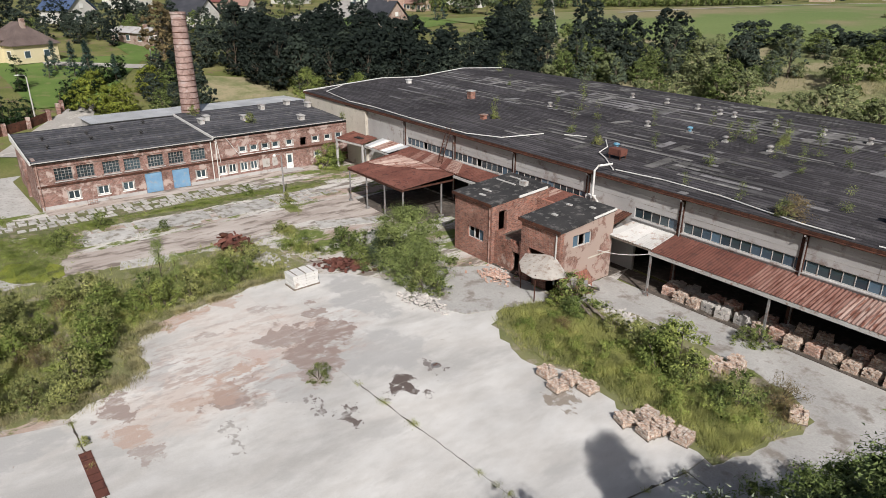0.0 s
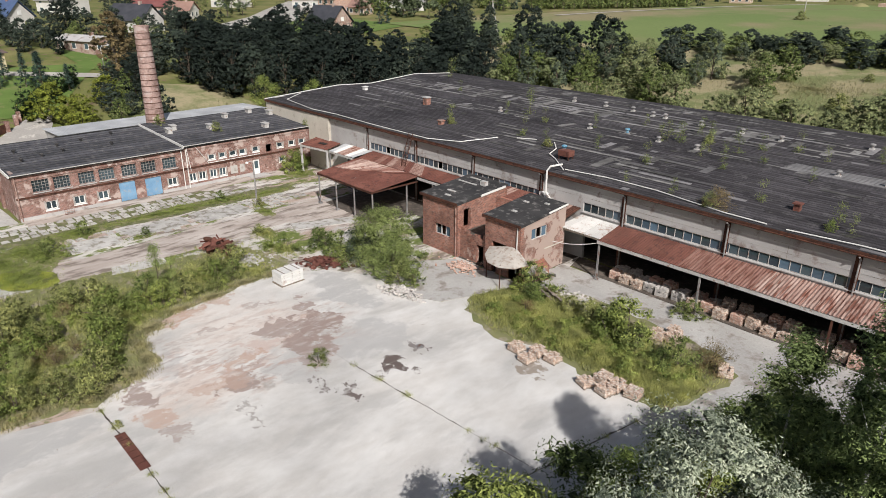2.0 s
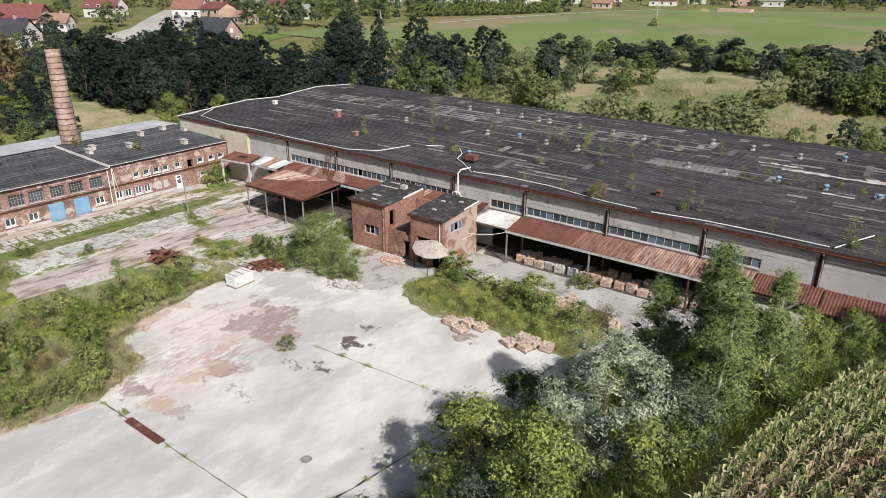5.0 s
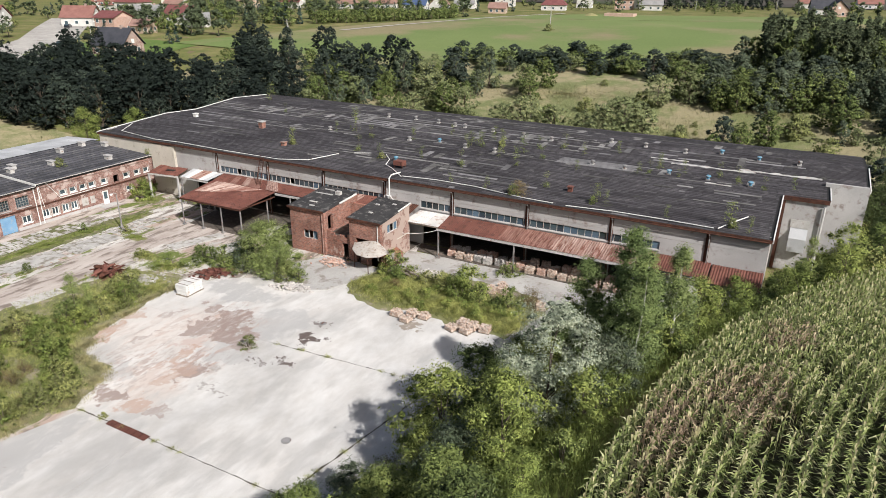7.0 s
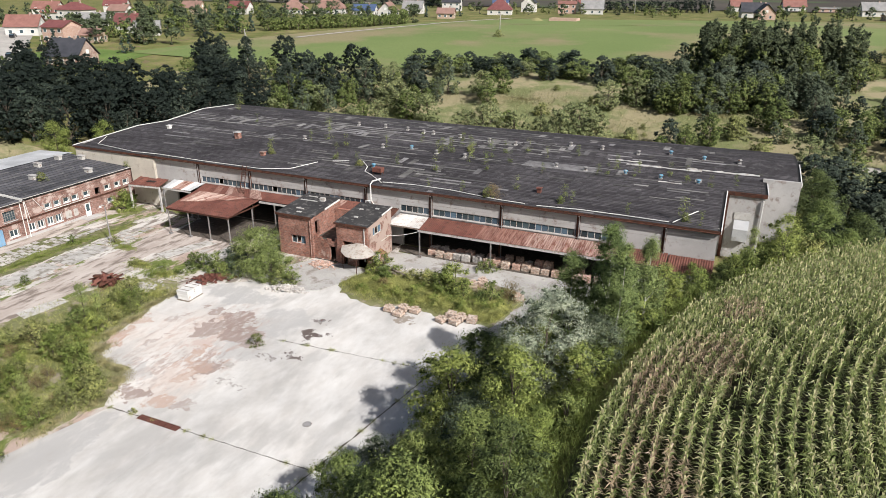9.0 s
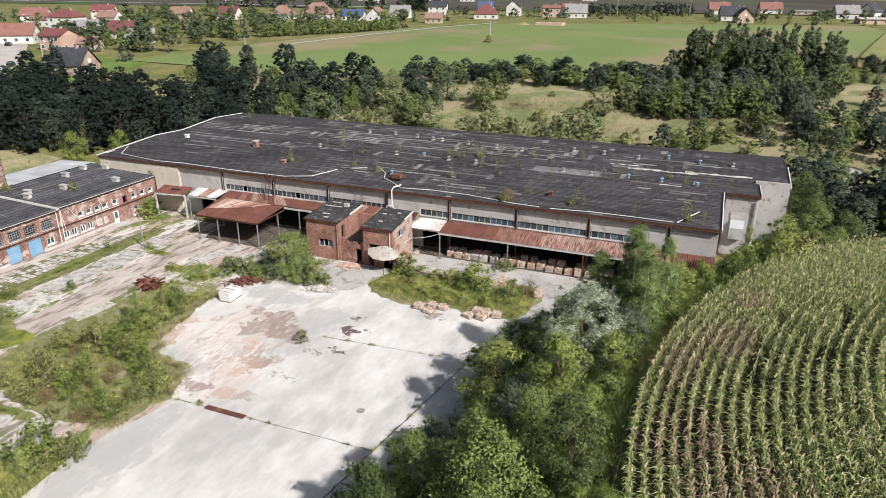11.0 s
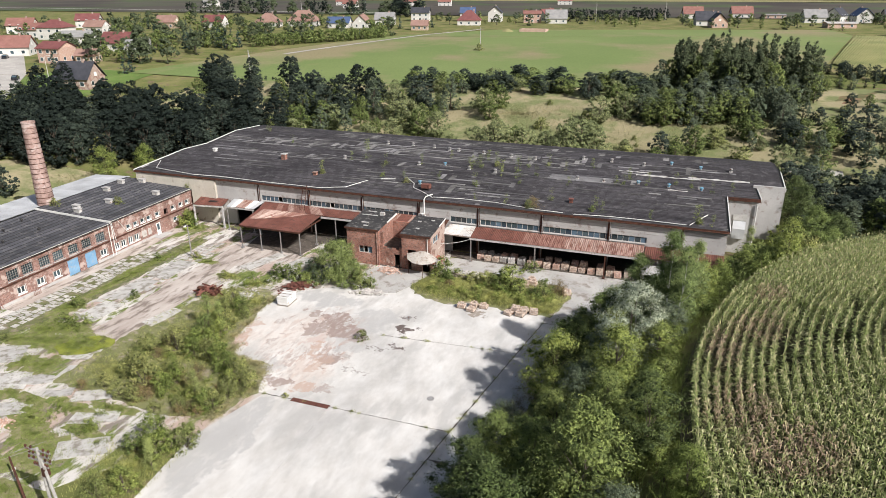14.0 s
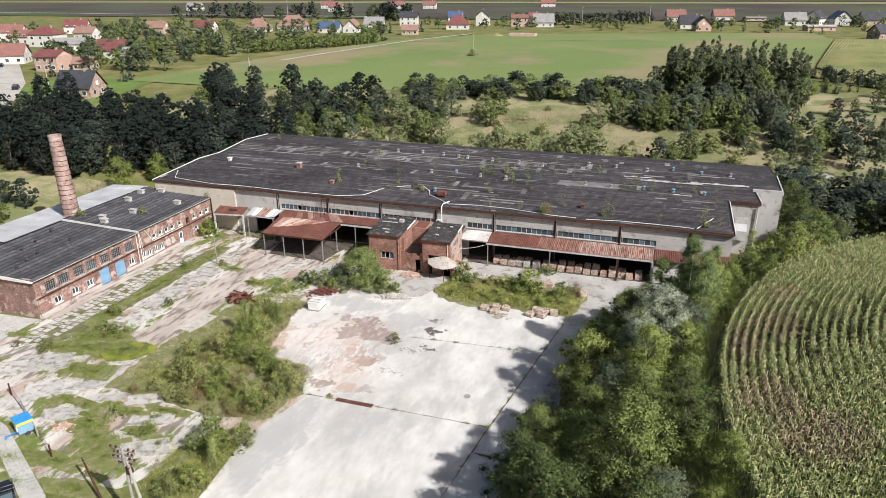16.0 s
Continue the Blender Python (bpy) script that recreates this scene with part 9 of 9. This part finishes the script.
for x, y, w, d, h, rise, rz, wall, tile, label, hip in (
    (-95.4, 68.5, 11, 9, 3.2, 4.6, 12, "brick_pale", "tile_dark", "brick house under a steep dark tiled roof", 0),
    (-139, 101, 9, 9, 5.6, 2.0, 8, "brick_clay", "tile_maroon", "plain red brick house with a low roof", 0),
    (-129, 105.5, 7, 6, 3.0, 2.0, 20, "render_tan", "tile_orange", "small tan outbuilding with a tiled roof", 0),
    (-145, 138, 12, 9, 3.6, 4.0, 10, "render_white", "tile_maroon", "white house under a maroon roof", 0),
    (-131, 133, 9, 8, 3.4, 2.2, 40, "render_white", "tile_grey", "small white house with a pale roof", 0),
    (-212, 168, 13, 11, 6.0, 3.2, 12, "render_white", "tile_maroon", "large white house under a maroon hipped roof", 5),
    (-234, 174, 11, 9, 4.0, 3.0, 12, "render_white", "tile_red", "white house under a red roof", 0),
    (-184, 154, 13, 9, 3.4, 2.4, 30, "render_white", "tile_grey", "low white house with a grey roof", 0),
    (-226, 207, 11, 8, 3.6, 3.0, 10, "render_white", "tile_orange", "white house under a pale orange roof", 0),
    (-163, 277, 14, 10, 3.2, 5.0, 14, "render_white", "tile_orange", "white house with an orange tiled hipped roof", 6),
    (-146, 290, 18, 11, 3.4, 6.0, 14, "render_white", "tile_orange", "large house with a steep orange tiled roof", 6),
    (-117, 281, 13, 9, 3.2, 3.2, 14, "render_white", "tile_blue", "white house under a blue-grey roof", 0),
    (-104, 285, 11, 9, 3.2, 4.4, 100, "render_white", "tile_orange", "white house with an orange gable roof", 0),
    (-103, 316, 12, 9, 3.4, 4.2, 14, "render_white", "tile_grey", "white house under a grey roof", 0),
    (-96, 360, 12, 10, 5.8, 3.4, 14, "render_white", "tile_dark", "tall white house under a dark roof", 0),
    (-64, 276, 9, 7, 3.0, 2.6, 14, "render_tan", "tile_orange", "small house with an orange roof and carport", 0),
    (-51, 327, 14, 11, 3.4, 5.4, 14, "render_white", "tile_maroon", "white house under a broad maroon hipped roof", 6),
    (-46, 370, 11, 9, 6.0, 4.0, 100, "render_white", "tile_dark", "tall white gabled house under a dark roof", 0),
    (-66, 372, 10, 9, 5.6, 3.4, 14, "render_white", "tile_blue", "white house under a blue roof", 0),
    (-19, 362, 11, 9, 6.0, 1.6, 14, "brick_clay", "tile_red", "square red brick house with a low roof", 0),
    (-3, 360, 13, 10, 3.4, 5.0, 14, "render_white", "tile_grey", "white house under a grey-brown roof", 0),
    (-14, 385, 12, 9, 4.0, 4.0, 60, "render_white", "tile_maroon", "white house under a maroon roof", 0),
    (79, 446, 13, 10, 3.6, 4.6, 10, "render_white", "tile_red", "white house under a red roof", 0),
    (88, 362, 14, 10, 3.4, 4.8, 10, "render_white", "tile_dark", "white house under a dark roof", 0),
    (93.5, 342, 11, 9, 3.6, 4.6, 100, "block_pink", "tile_dark", "unplastered block house under a new dark roof", 0),
    (112, 460, 14, 10, 3.6, 4.6, 10, "render_white", "tile_red", "white house under a red roof", 0),
    (133, 454, 14, 9, 3.0, 0.4, 10, "block_pink", "tile_grey", "low unfinished block house shell", 0),
    (152, 410, 13, 10, 3.6, 4.6, 10, "render_white", "tile_grey", "white house under a grey roof", 0),
    (166, 418, 12, 10, 4.4, 4.6, 60, "render_white", "tile_dark", "white gabled house under a dark roof", 0),
    (158, 356, 15, 9, 3.0, 0.5, 10, "block_pink", "wall_grey", "unfinished block house without its roof", 0),
    (180, 416, 12, 10, 4.6, 4.4, 100, "render_white", "tile_blue", "white gabled house under a blue roof", 0),
    (199, 420, 14, 10, 3.6, 4.8, 10, "render_tan", "tile_dark", "house with a dark roof and skylights", 0),
    (176, 298, 10, 8, 3.6, 3.6, 30, "brick_pale", "tile_dark", "brick house under a dark roof", 0),
    (222, 440, 13, 10, 4.0, 4.4, 10, "render_white", "tile_dark", "white house under a dark roof", 0),
    (-81, -27.5, 11.5, 8.6, 3.6, 3.8, 20, "render_cream", "tile_brown", "cream villa under a broad brown hipped roof", 5),
    (-137, -8, 11, 9, 3.8, 4.0, 30, "render_white", "tile_blue", "white house under a dark blue roof", 0),
    (-93, -1.5, 13, 6, 3.0, 0.8, 20, "brick_pale", "wall_grey", "low brick outbuilding with a flat roof", 0),
    (-122, 21, 12, 9, 3.4, 4.0, 30, "render_white", "tile_dark", "white house under a dark roof", 0),
    (-163, 43, 13, 10, 3.6, 4.2, 40, "brick_pale", "tile_maroon", "brick house under a maroon roof", 0),
    (-150, 47, 8, 7, 3.0, 2.6, 40, "render_white", "tile_orange", "small house under an orange roof", 0),
    (-185, 20, 13, 10, 4.6, 3.4, 30, "render_white", "tile_grey", "white house under a grey roof", 0),
    (-190, 85, 13, 10, 4.0, 4.0, 30, "render_white", "tile_maroon", "white house under a maroon roof", 0),
    (-170, 110, 12, 9, 3.6, 4.0, 30, "render_white", "tile_red", "white house under a red roof", 0),
    (-260, 190, 13, 10, 4.6, 3.6, 30, "render_white", "tile_red", "white house under a red roof", 0),
    (-265, 240, 13, 10, 4.6, 3.6, 30, "render_white", "tile_maroon", "white house under a maroon roof", 0),
    (-215, 250, 12, 9, 3.8, 3.6, 10, "render_tan", "tile_orange", "tan house under an orange roof", 0),
    (-190, 262, 12, 9, 3.8, 3.6, 10, "render_white", "tile_maroon", "white house under a maroon roof", 0),
    (-250, 560, 14, 10, 5.0, 4.0, 10, "render_white", "tile_red", "far white house under a red roof", 0),
    (-215, 640, 16, 10, 5.0, 4.0, 10, "render_white", "tile_red", "far white house under a red roof", 0),
    (-180, 650, 14, 10, 5.0, 4.0, 10, "render_white", "tile_red", "far white house under a red roof", 0),
    (-300, 640, 14, 10, 5.0, 4.0, 10, "render_white", "tile_red", "far white house under a red roof", 0),
    (-420, 560, 16, 10, 5.0, 4.0, 10, "render_white", "tile_grey", "far white house under a grey roof", 0),
    (-60, 720, 16, 10, 5.0, 4.0, 10, "render_white", "tile_red", "far white house under a red roof", 0),
):
    house(x, y, w, d, h, rise, rz, wall, tile, label, hip)
villa = thing("villa_dormer", (-81, -27.5, land(-81, -27.5) - 0.3), "cream gabled dormer bay of the villa with dark arched openings", "house bay", rz=20)
villa.scale = (0.78, 0.78, 0.82)
part("wall", box(-2.2, -7.4, 0, 2.2, -5.4, 5.4), "render_cream", villa)
for s in (-1, 1):
    part("roof", prism([(s * 2.7, -8.0), (0.0, -8.0), (0.0, -2.0), (s * 2.7, -2.0)], [5.2, 7.2, 7.2, 5.2], [5.35, 7.4, 7.4, 5.35]), "tile_brown", villa)
for z in (0.5, 3.2):
    part("window", box(-1.3, -7.45, z, 1.3, -7.402, z + 1.9), "glass", villa)
shell = thing("foundation_shell", (0.7, 277, land(0, 277)), "pale block foundation walls of a new house", "building site")
for a, b, c, d_ in ((-7, -4, 7, -3.6), (-7, 3.6, 7, 4), (-7, -3.6, -6.6, 3.6), (6.6, -3.6, 7, 3.6), (-1, -3.6, -0.6, 3.6)):
    part("wall", box(a, b, -0.3, c, d_, 1.6), "block_pink", shell)
tagged(part("sand_heap", lathe([(4.0, 0), (2.6, 0.8), (0.4, 1.6)], 12), "field_tan"), "pale heap of building sand", "sand heap", "", "stuff").matrix_basis = pose(-13, 274, land(-13, 274))

V = random.Random(64)
ROAD = [(-92, 22), (-132, 70), (-204, 128)]


def on_road(x, y):
    """Whether a place lies on the village road or its verge."""
    for (xa, ya), (xb, yb) in zip(ROAD, ROAD[1:]):
        u = ((x - xa) * (xb - xa) + (y - ya) * (yb - ya)) / ((xb - xa) ** 2 + (yb - ya) ** 2)
        if 0 <= u <= 1 and math.hypot(x - xa - u * (xb - xa), y - ya - u * (yb - ya)) < 12:
            return True
    return False


# orchard hedge at the green field, garden trees, conifers
for k in range(34):
    t = k / 33
    joined("v_green", "village", -99 + 38 * t + V.uniform(-1, 1), 167 + 52 * t + V.uniform(-1.5, 1.5), V.uniform(0.55, 0.75))
    if k % 1 == 0:
        joined("v_green", "village", -101 + 38 * t + V.uniform(-1, 1), 173 + 52 * t + V.uniform(-1.5, 1.5), V.uniform(0.5, 0.62))
for x, y in ((-112, 160), (-107, 158), (-104, 163), (-120, 150), (-115, 165)):
    joined("v_spruce", "village", x, y, V.uniform(1.0, 1.3))
for _ in range(40):
    joined(V.choice(("v_green", "v_mid", "v_mid")), "village", V.uniform(-150, -100), V.uniform(105, 175), V.uniform(0.6, 1.1))
for _ in range(330):
    x, y = V.uniform(-270, -60), V.uniform(56, 300)
    if -y * 0.45 - 60 < x and y > 110 and x > -105 + (y - 167) * 0.73:
        continue
    if (x > -88 and y < 120) or on_road(x, y):
        continue
    joined(V.choice(("v_green", "v_mid", "v_mid", "v_shrub", "v_spruce")), "village", x, y, V.uniform(0.5, 0.95))
for _ in range(120):
    joined(V.choice(("v_green", "v_mid", "v_shrub")), "village", V.uniform(-90, 215), V.uniform(325, 450), V.uniform(0.45, 0.8))
for k in range(20):
    joined("v_dark", "village", 3 + 58 * k / 19 + V.uniform(-1, 1), 379 + 33 * k / 19 + V.uniform(-2, 2), V.uniform(0.6, 0.75))
for _ in range(46):
    joined(V.choice(("v_mid", "v_dark")), "village", V.uniform(-330, -110), V.uniform(400, 450), V.uniform(0.9, 1.3))
for _ in range(44):
    x, y = V.uniform(-110, -58), V.uniform(8, 58)
    if (abs(x + 95) < 9 and y > 50) or on_road(x, y):
        continue
    joined(V.choice(("far_dark", "far_mid", "far_green", "far_dark")), "village", x, y, V.uniform(0.55, 0.85))
GT = random.Random(15)
for x, y in ((-46, -14), (-42, -12), (-38.5, -11.5), (-41, -7.5), (-47, -9), (-51, -11), (-36, -7.5), (-55, -9), (-52, -5), (-57, -3), (-48, -4), (-34, -15), (-66, -1), (-74, -2), (-62, 3)):
    plant(GT.choice(("far_mid", "far_mid", "far_green")), x, y, GT.uniform(0.45, 0.7))
for x, y in ((-105, -14), (-100, -9), (-98, -3), (-110, -8), (-118, -12), (-92, 6), (-86, 3), (-114, -20), (-108, -24), (-122, -6), (-104, 0), (-96, -14), (-90, -8), (-128, -10), (-84, 10), (-78, 8), (-100, 10), (-106, 16)):
    joined(GT.choice(("far_mid", "far_dark", "far_mid", "far_green")), "village", x, y, GT.uniform(0.45, 0.75))
for x, y, s in ((-62, -22, 0.9), (-65, -19, 0.8), (-59, -20, 1.0), (-68, -24, 0.8), (-63, -26, 0.6), (-57, -16, 0.7)):
    plant("spruce", x, y, s)
for x, y, s in ((-104, -12, 0.7), (-112, -4, 0.8), (-108, 4, 0.8), (-118, -14, 0.8), (-126, 4, 0.8), (-130, -18, 0.8), (-102, -20, 0.6), (-98, 6, 0.6), (-112, 12, 0.8), (-140, 10, 0.8), (-150, 0, 0.8), (-140, 24, 0.8), (-128, 34, 0.8), (-150, 30, 0.7), (-112, 28, 0.8), (-160, 12, 0.8), (-170, 30, 0.8), (-98, 16, 0.8), (-90, 20, 0.8), (-80, 12, 0.8), (-76, 4, 0.7),
                (-122, -26, 0.8), (-110, -34, 0.7), (-126, -42, 0.8), (-140, -30, 0.8), (-160, -20, 0.8), (-175, -8, 0.9), (-185, 0, 0.9), (-86, 26, 0.9), (-72, 18, 0.8)):
    joined(V.choice(("far_mid", "far_dark", "far_mid")), "village", x, y, s)
join_plants("village", "village_trees", "garden trees, hedges and far tree rows of the village")
for k in range(16):
    plant("thuja", -43.5 - 1.15 * k, -28.0 + 0.95 * k, V.uniform(1.2, 1.5))
for k in range(22):
    plant("thuja", -37.5 - 0.1 * k, -39.0 - 0.75 * k + 6.0, V.uniform(1.3, 1.7))
plant("thuja", -55, -32, 2.2)
patch("lawn_villa", (-44, -32), (-44, -22), (-78, -4), (-80, -34), 0.12, "lawn", 14, 14, "neat bright green garden lawn", "lawn")
patch("lawn_dark_house", (-118, 52), (-84, 58), (-90, 96), (-124, 92), 0.15, "lawn", 12, 12, "green lawn round the dark-roofed house", "lawn")
patch("lawn_pink", (-72, -8), (-66, 0), (-92, 4), (-98, -8), 0.15, "lawn", 8, 8, "garden lawn", "lawn")
patch("garden_road", (-77, -25), (-73, -25), (-61, -3), (-65, -3), 0.2, "road", 4, 14, "pale garden lane between lawns", "road")
patch("drive", (-26, -40), (-22, -30), (-44, -22.5), (-43, -27), 0.1, "road", 10, 6, "pale dusty drive to the gardens", "road")
patch("village_road", (-106, 24), (-84, 29), (-124, 74), (-141, 66), 0.2, "road", 8, 18, "pale dusty village road", "road")
patch("village_road_far", (-141, 66.2), (-124, 74.2), (-194, 133), (-211, 124), 0.2, "road", 8, 18, "pale dusty village road", "road")
for k, (xa, ya, xb, yb) in enumerate(((-72, 148, -56, 203), (-56, 203.2, -46.5, 241), (-46.5, 241.2, -30, 284))):
    patch("field_track", (xa - 1.2, ya), (xa + 1.2, ya), (xb + 1.2, yb), (xb - 1.2, yb), 0.45, "road", 3, 12, "pale earth track beside the orchard", "track")
patch("track", (38, 55.4), (112, 54.8), (112, 57.2), (38, 58), 0.25, "road", 30, 3, "pale dirt track behind the hall", "track")
patch("highway", (-900, 480), (-140, 452), (-140, 457), (-900, 487), 0.8, "road", 30, 3, "pale far road", "road")
M["clay_bank"] = surface("clay_bank", (0.17, 0.098, 0.06), (0.25, 0.145, 0.09), 0.1, (0.1, 0.11, 0.045), 0.2, 0.5, 0.95, 0.5, fine=2.0)
P, F = [], []
for k in range(40):
    a = 6.28318 * k / 40
    r = 1 + 0.3 * math.sin(3 * a + 1) + 0.2 * math.sin(7 * a)
    for j in range(7):
        u, v = 14 * r * j / 6 * math.cos(a), 4.5 * r * j / 6 * math.sin(a)
        x, y = 123 + 0.56 * u + 0.83 * v, 113 + 0.83 * u - 0.56 * v
        P.append((x, y, land(x, y) + 0.22 - 0.03 * j))
        if j:
            F.append((7 * k + j - 1, 7 * k + j, 7 * ((k + 1) % 40) + j, 7 * ((k + 1) % 40) + j - 1))
tagged(new("clay_scar", array_mesh("clay_scar", np.array(P), np.array(F), "clay_bank")), "bare reddish clay scar in the bank", "soil", "", "structure")
# standing crop in rows on the pale field
P, F, RW = [], [], random.Random(91)
for i in range(74):
    u = (i + 0.5) / 74
    x0, y0, x1, y1 = 126 + 30 * u, 171 - 76 * u, 153.5 + 106.5 * u, 288 + 12 * u
    for j in range(41):
        x, y = x0 + (x1 - x0) * j / 40, y0 + (y1 - y0) * j / 40
        w, h, n = 0.36 * (0.5 + j / 50), RW.uniform(0.35, 0.6), len(P)
        P += [(x - w, y, land(x, y) + 0.25), (x, y, land(x, y) + 0.3 + h), (x + w, y, land(x, y) + 0.25)]
        if j:
            F += [(n - 3, n, n + 1, n - 2), (n - 2, n + 1, n + 2, n - 1)]
tagged(new("crop_row", array_mesh("crop_row", np.array(P), np.array(F), "crop_rows")), "pale ripening crop standing in long rows", "crop", "", "stuff")
# garden fence
gf = thing("garden_fence", (0, 0, 0), "long brown garden fence on brick piers", "fence")
pts = [(-30.5, -45), (-32.0, -41), (-33.6, -37.4), (-35.4, -34), (-38.0, -30.8)]
for (x0, y0), (x1, y1) in zip(pts, pts[1:]):
    z0, z1 = land(x0, y0), land(x1, y1)
    part("panel", prism([(x0, y0), (x1, y1), (x1 - 0.08, y1 + 0.02), (x0 - 0.08, y0 + 0.02)], [z0, z1, z1, z0], [z0 + 1.4, z1 + 1.4, z1 + 1.4, z0 + 1.4]), "rust_dark", gf)
for x, y in pts + [(-40.5, -29.0), (-42.0, -28.2)]:
    z = land(x, y)
    part("pier", box(x - 0.3, y - 0.3, z - 0.2, x + 0.3, y + 0.3, z + 1.7), "brick_red", gf)


def street_lamp(x, y, h, rz):
    s = thing("street_lamp", (x, y, land(x, y)), "slim grey street lamp with a bent arm", "street lamp", "street lamps", rz)
    part("pole", tube(bmesh.new(), [(0, 0, 0), (0, 0, h)], [0.12, 0.08], 7), "pale_steel", s)
    part("arm", tube(bmesh.new(), [(0, 0, h), (0.25, 0, h + 0.35), (1.3, 0, h + 0.5)], 0.05, 6), "pale_steel", s)
    part("lantern", box(1.1, -0.14, h + 0.42, 1.75, 0.14, h + 0.55), "white_paint", s)


street_lamp(-36.9, -32.8, 7.0, -60)
street_lamp(-58, -9, 7.0, 100)
street_lamp(-112, 72, 7.0, 40)
for x, y, h in ((-50, 92, 11), (-0.6, 181, 9), (20, 377, 12), (62, 410, 12), (-190, 470, 14), (-260, 480, 14)):
    p = thing("utility_pole", (x, y, land(x, y)), "grey utility pole with a short crossarm", "utility pole", "far utility poles")
    part("pole", tube(bmesh.new(), [(0, 0, 0), (0, 0, h)], [0.18, 0.11], 7), "wall_grey", p)
    part("crossarm", box(-1.2, -0.06, h - 0.8, 1.2, 0.06, h - 0.65), "wood_grey", p)
    if x == -50:
        part("brace", tube(bmesh.new(), [(2.6, 0, 0), (0.1, 0, h - 1.0)], [0.16, 0.1], 7), "wall_grey", p)
plant("far_shrub", -0.6, 179.5, 0.8)
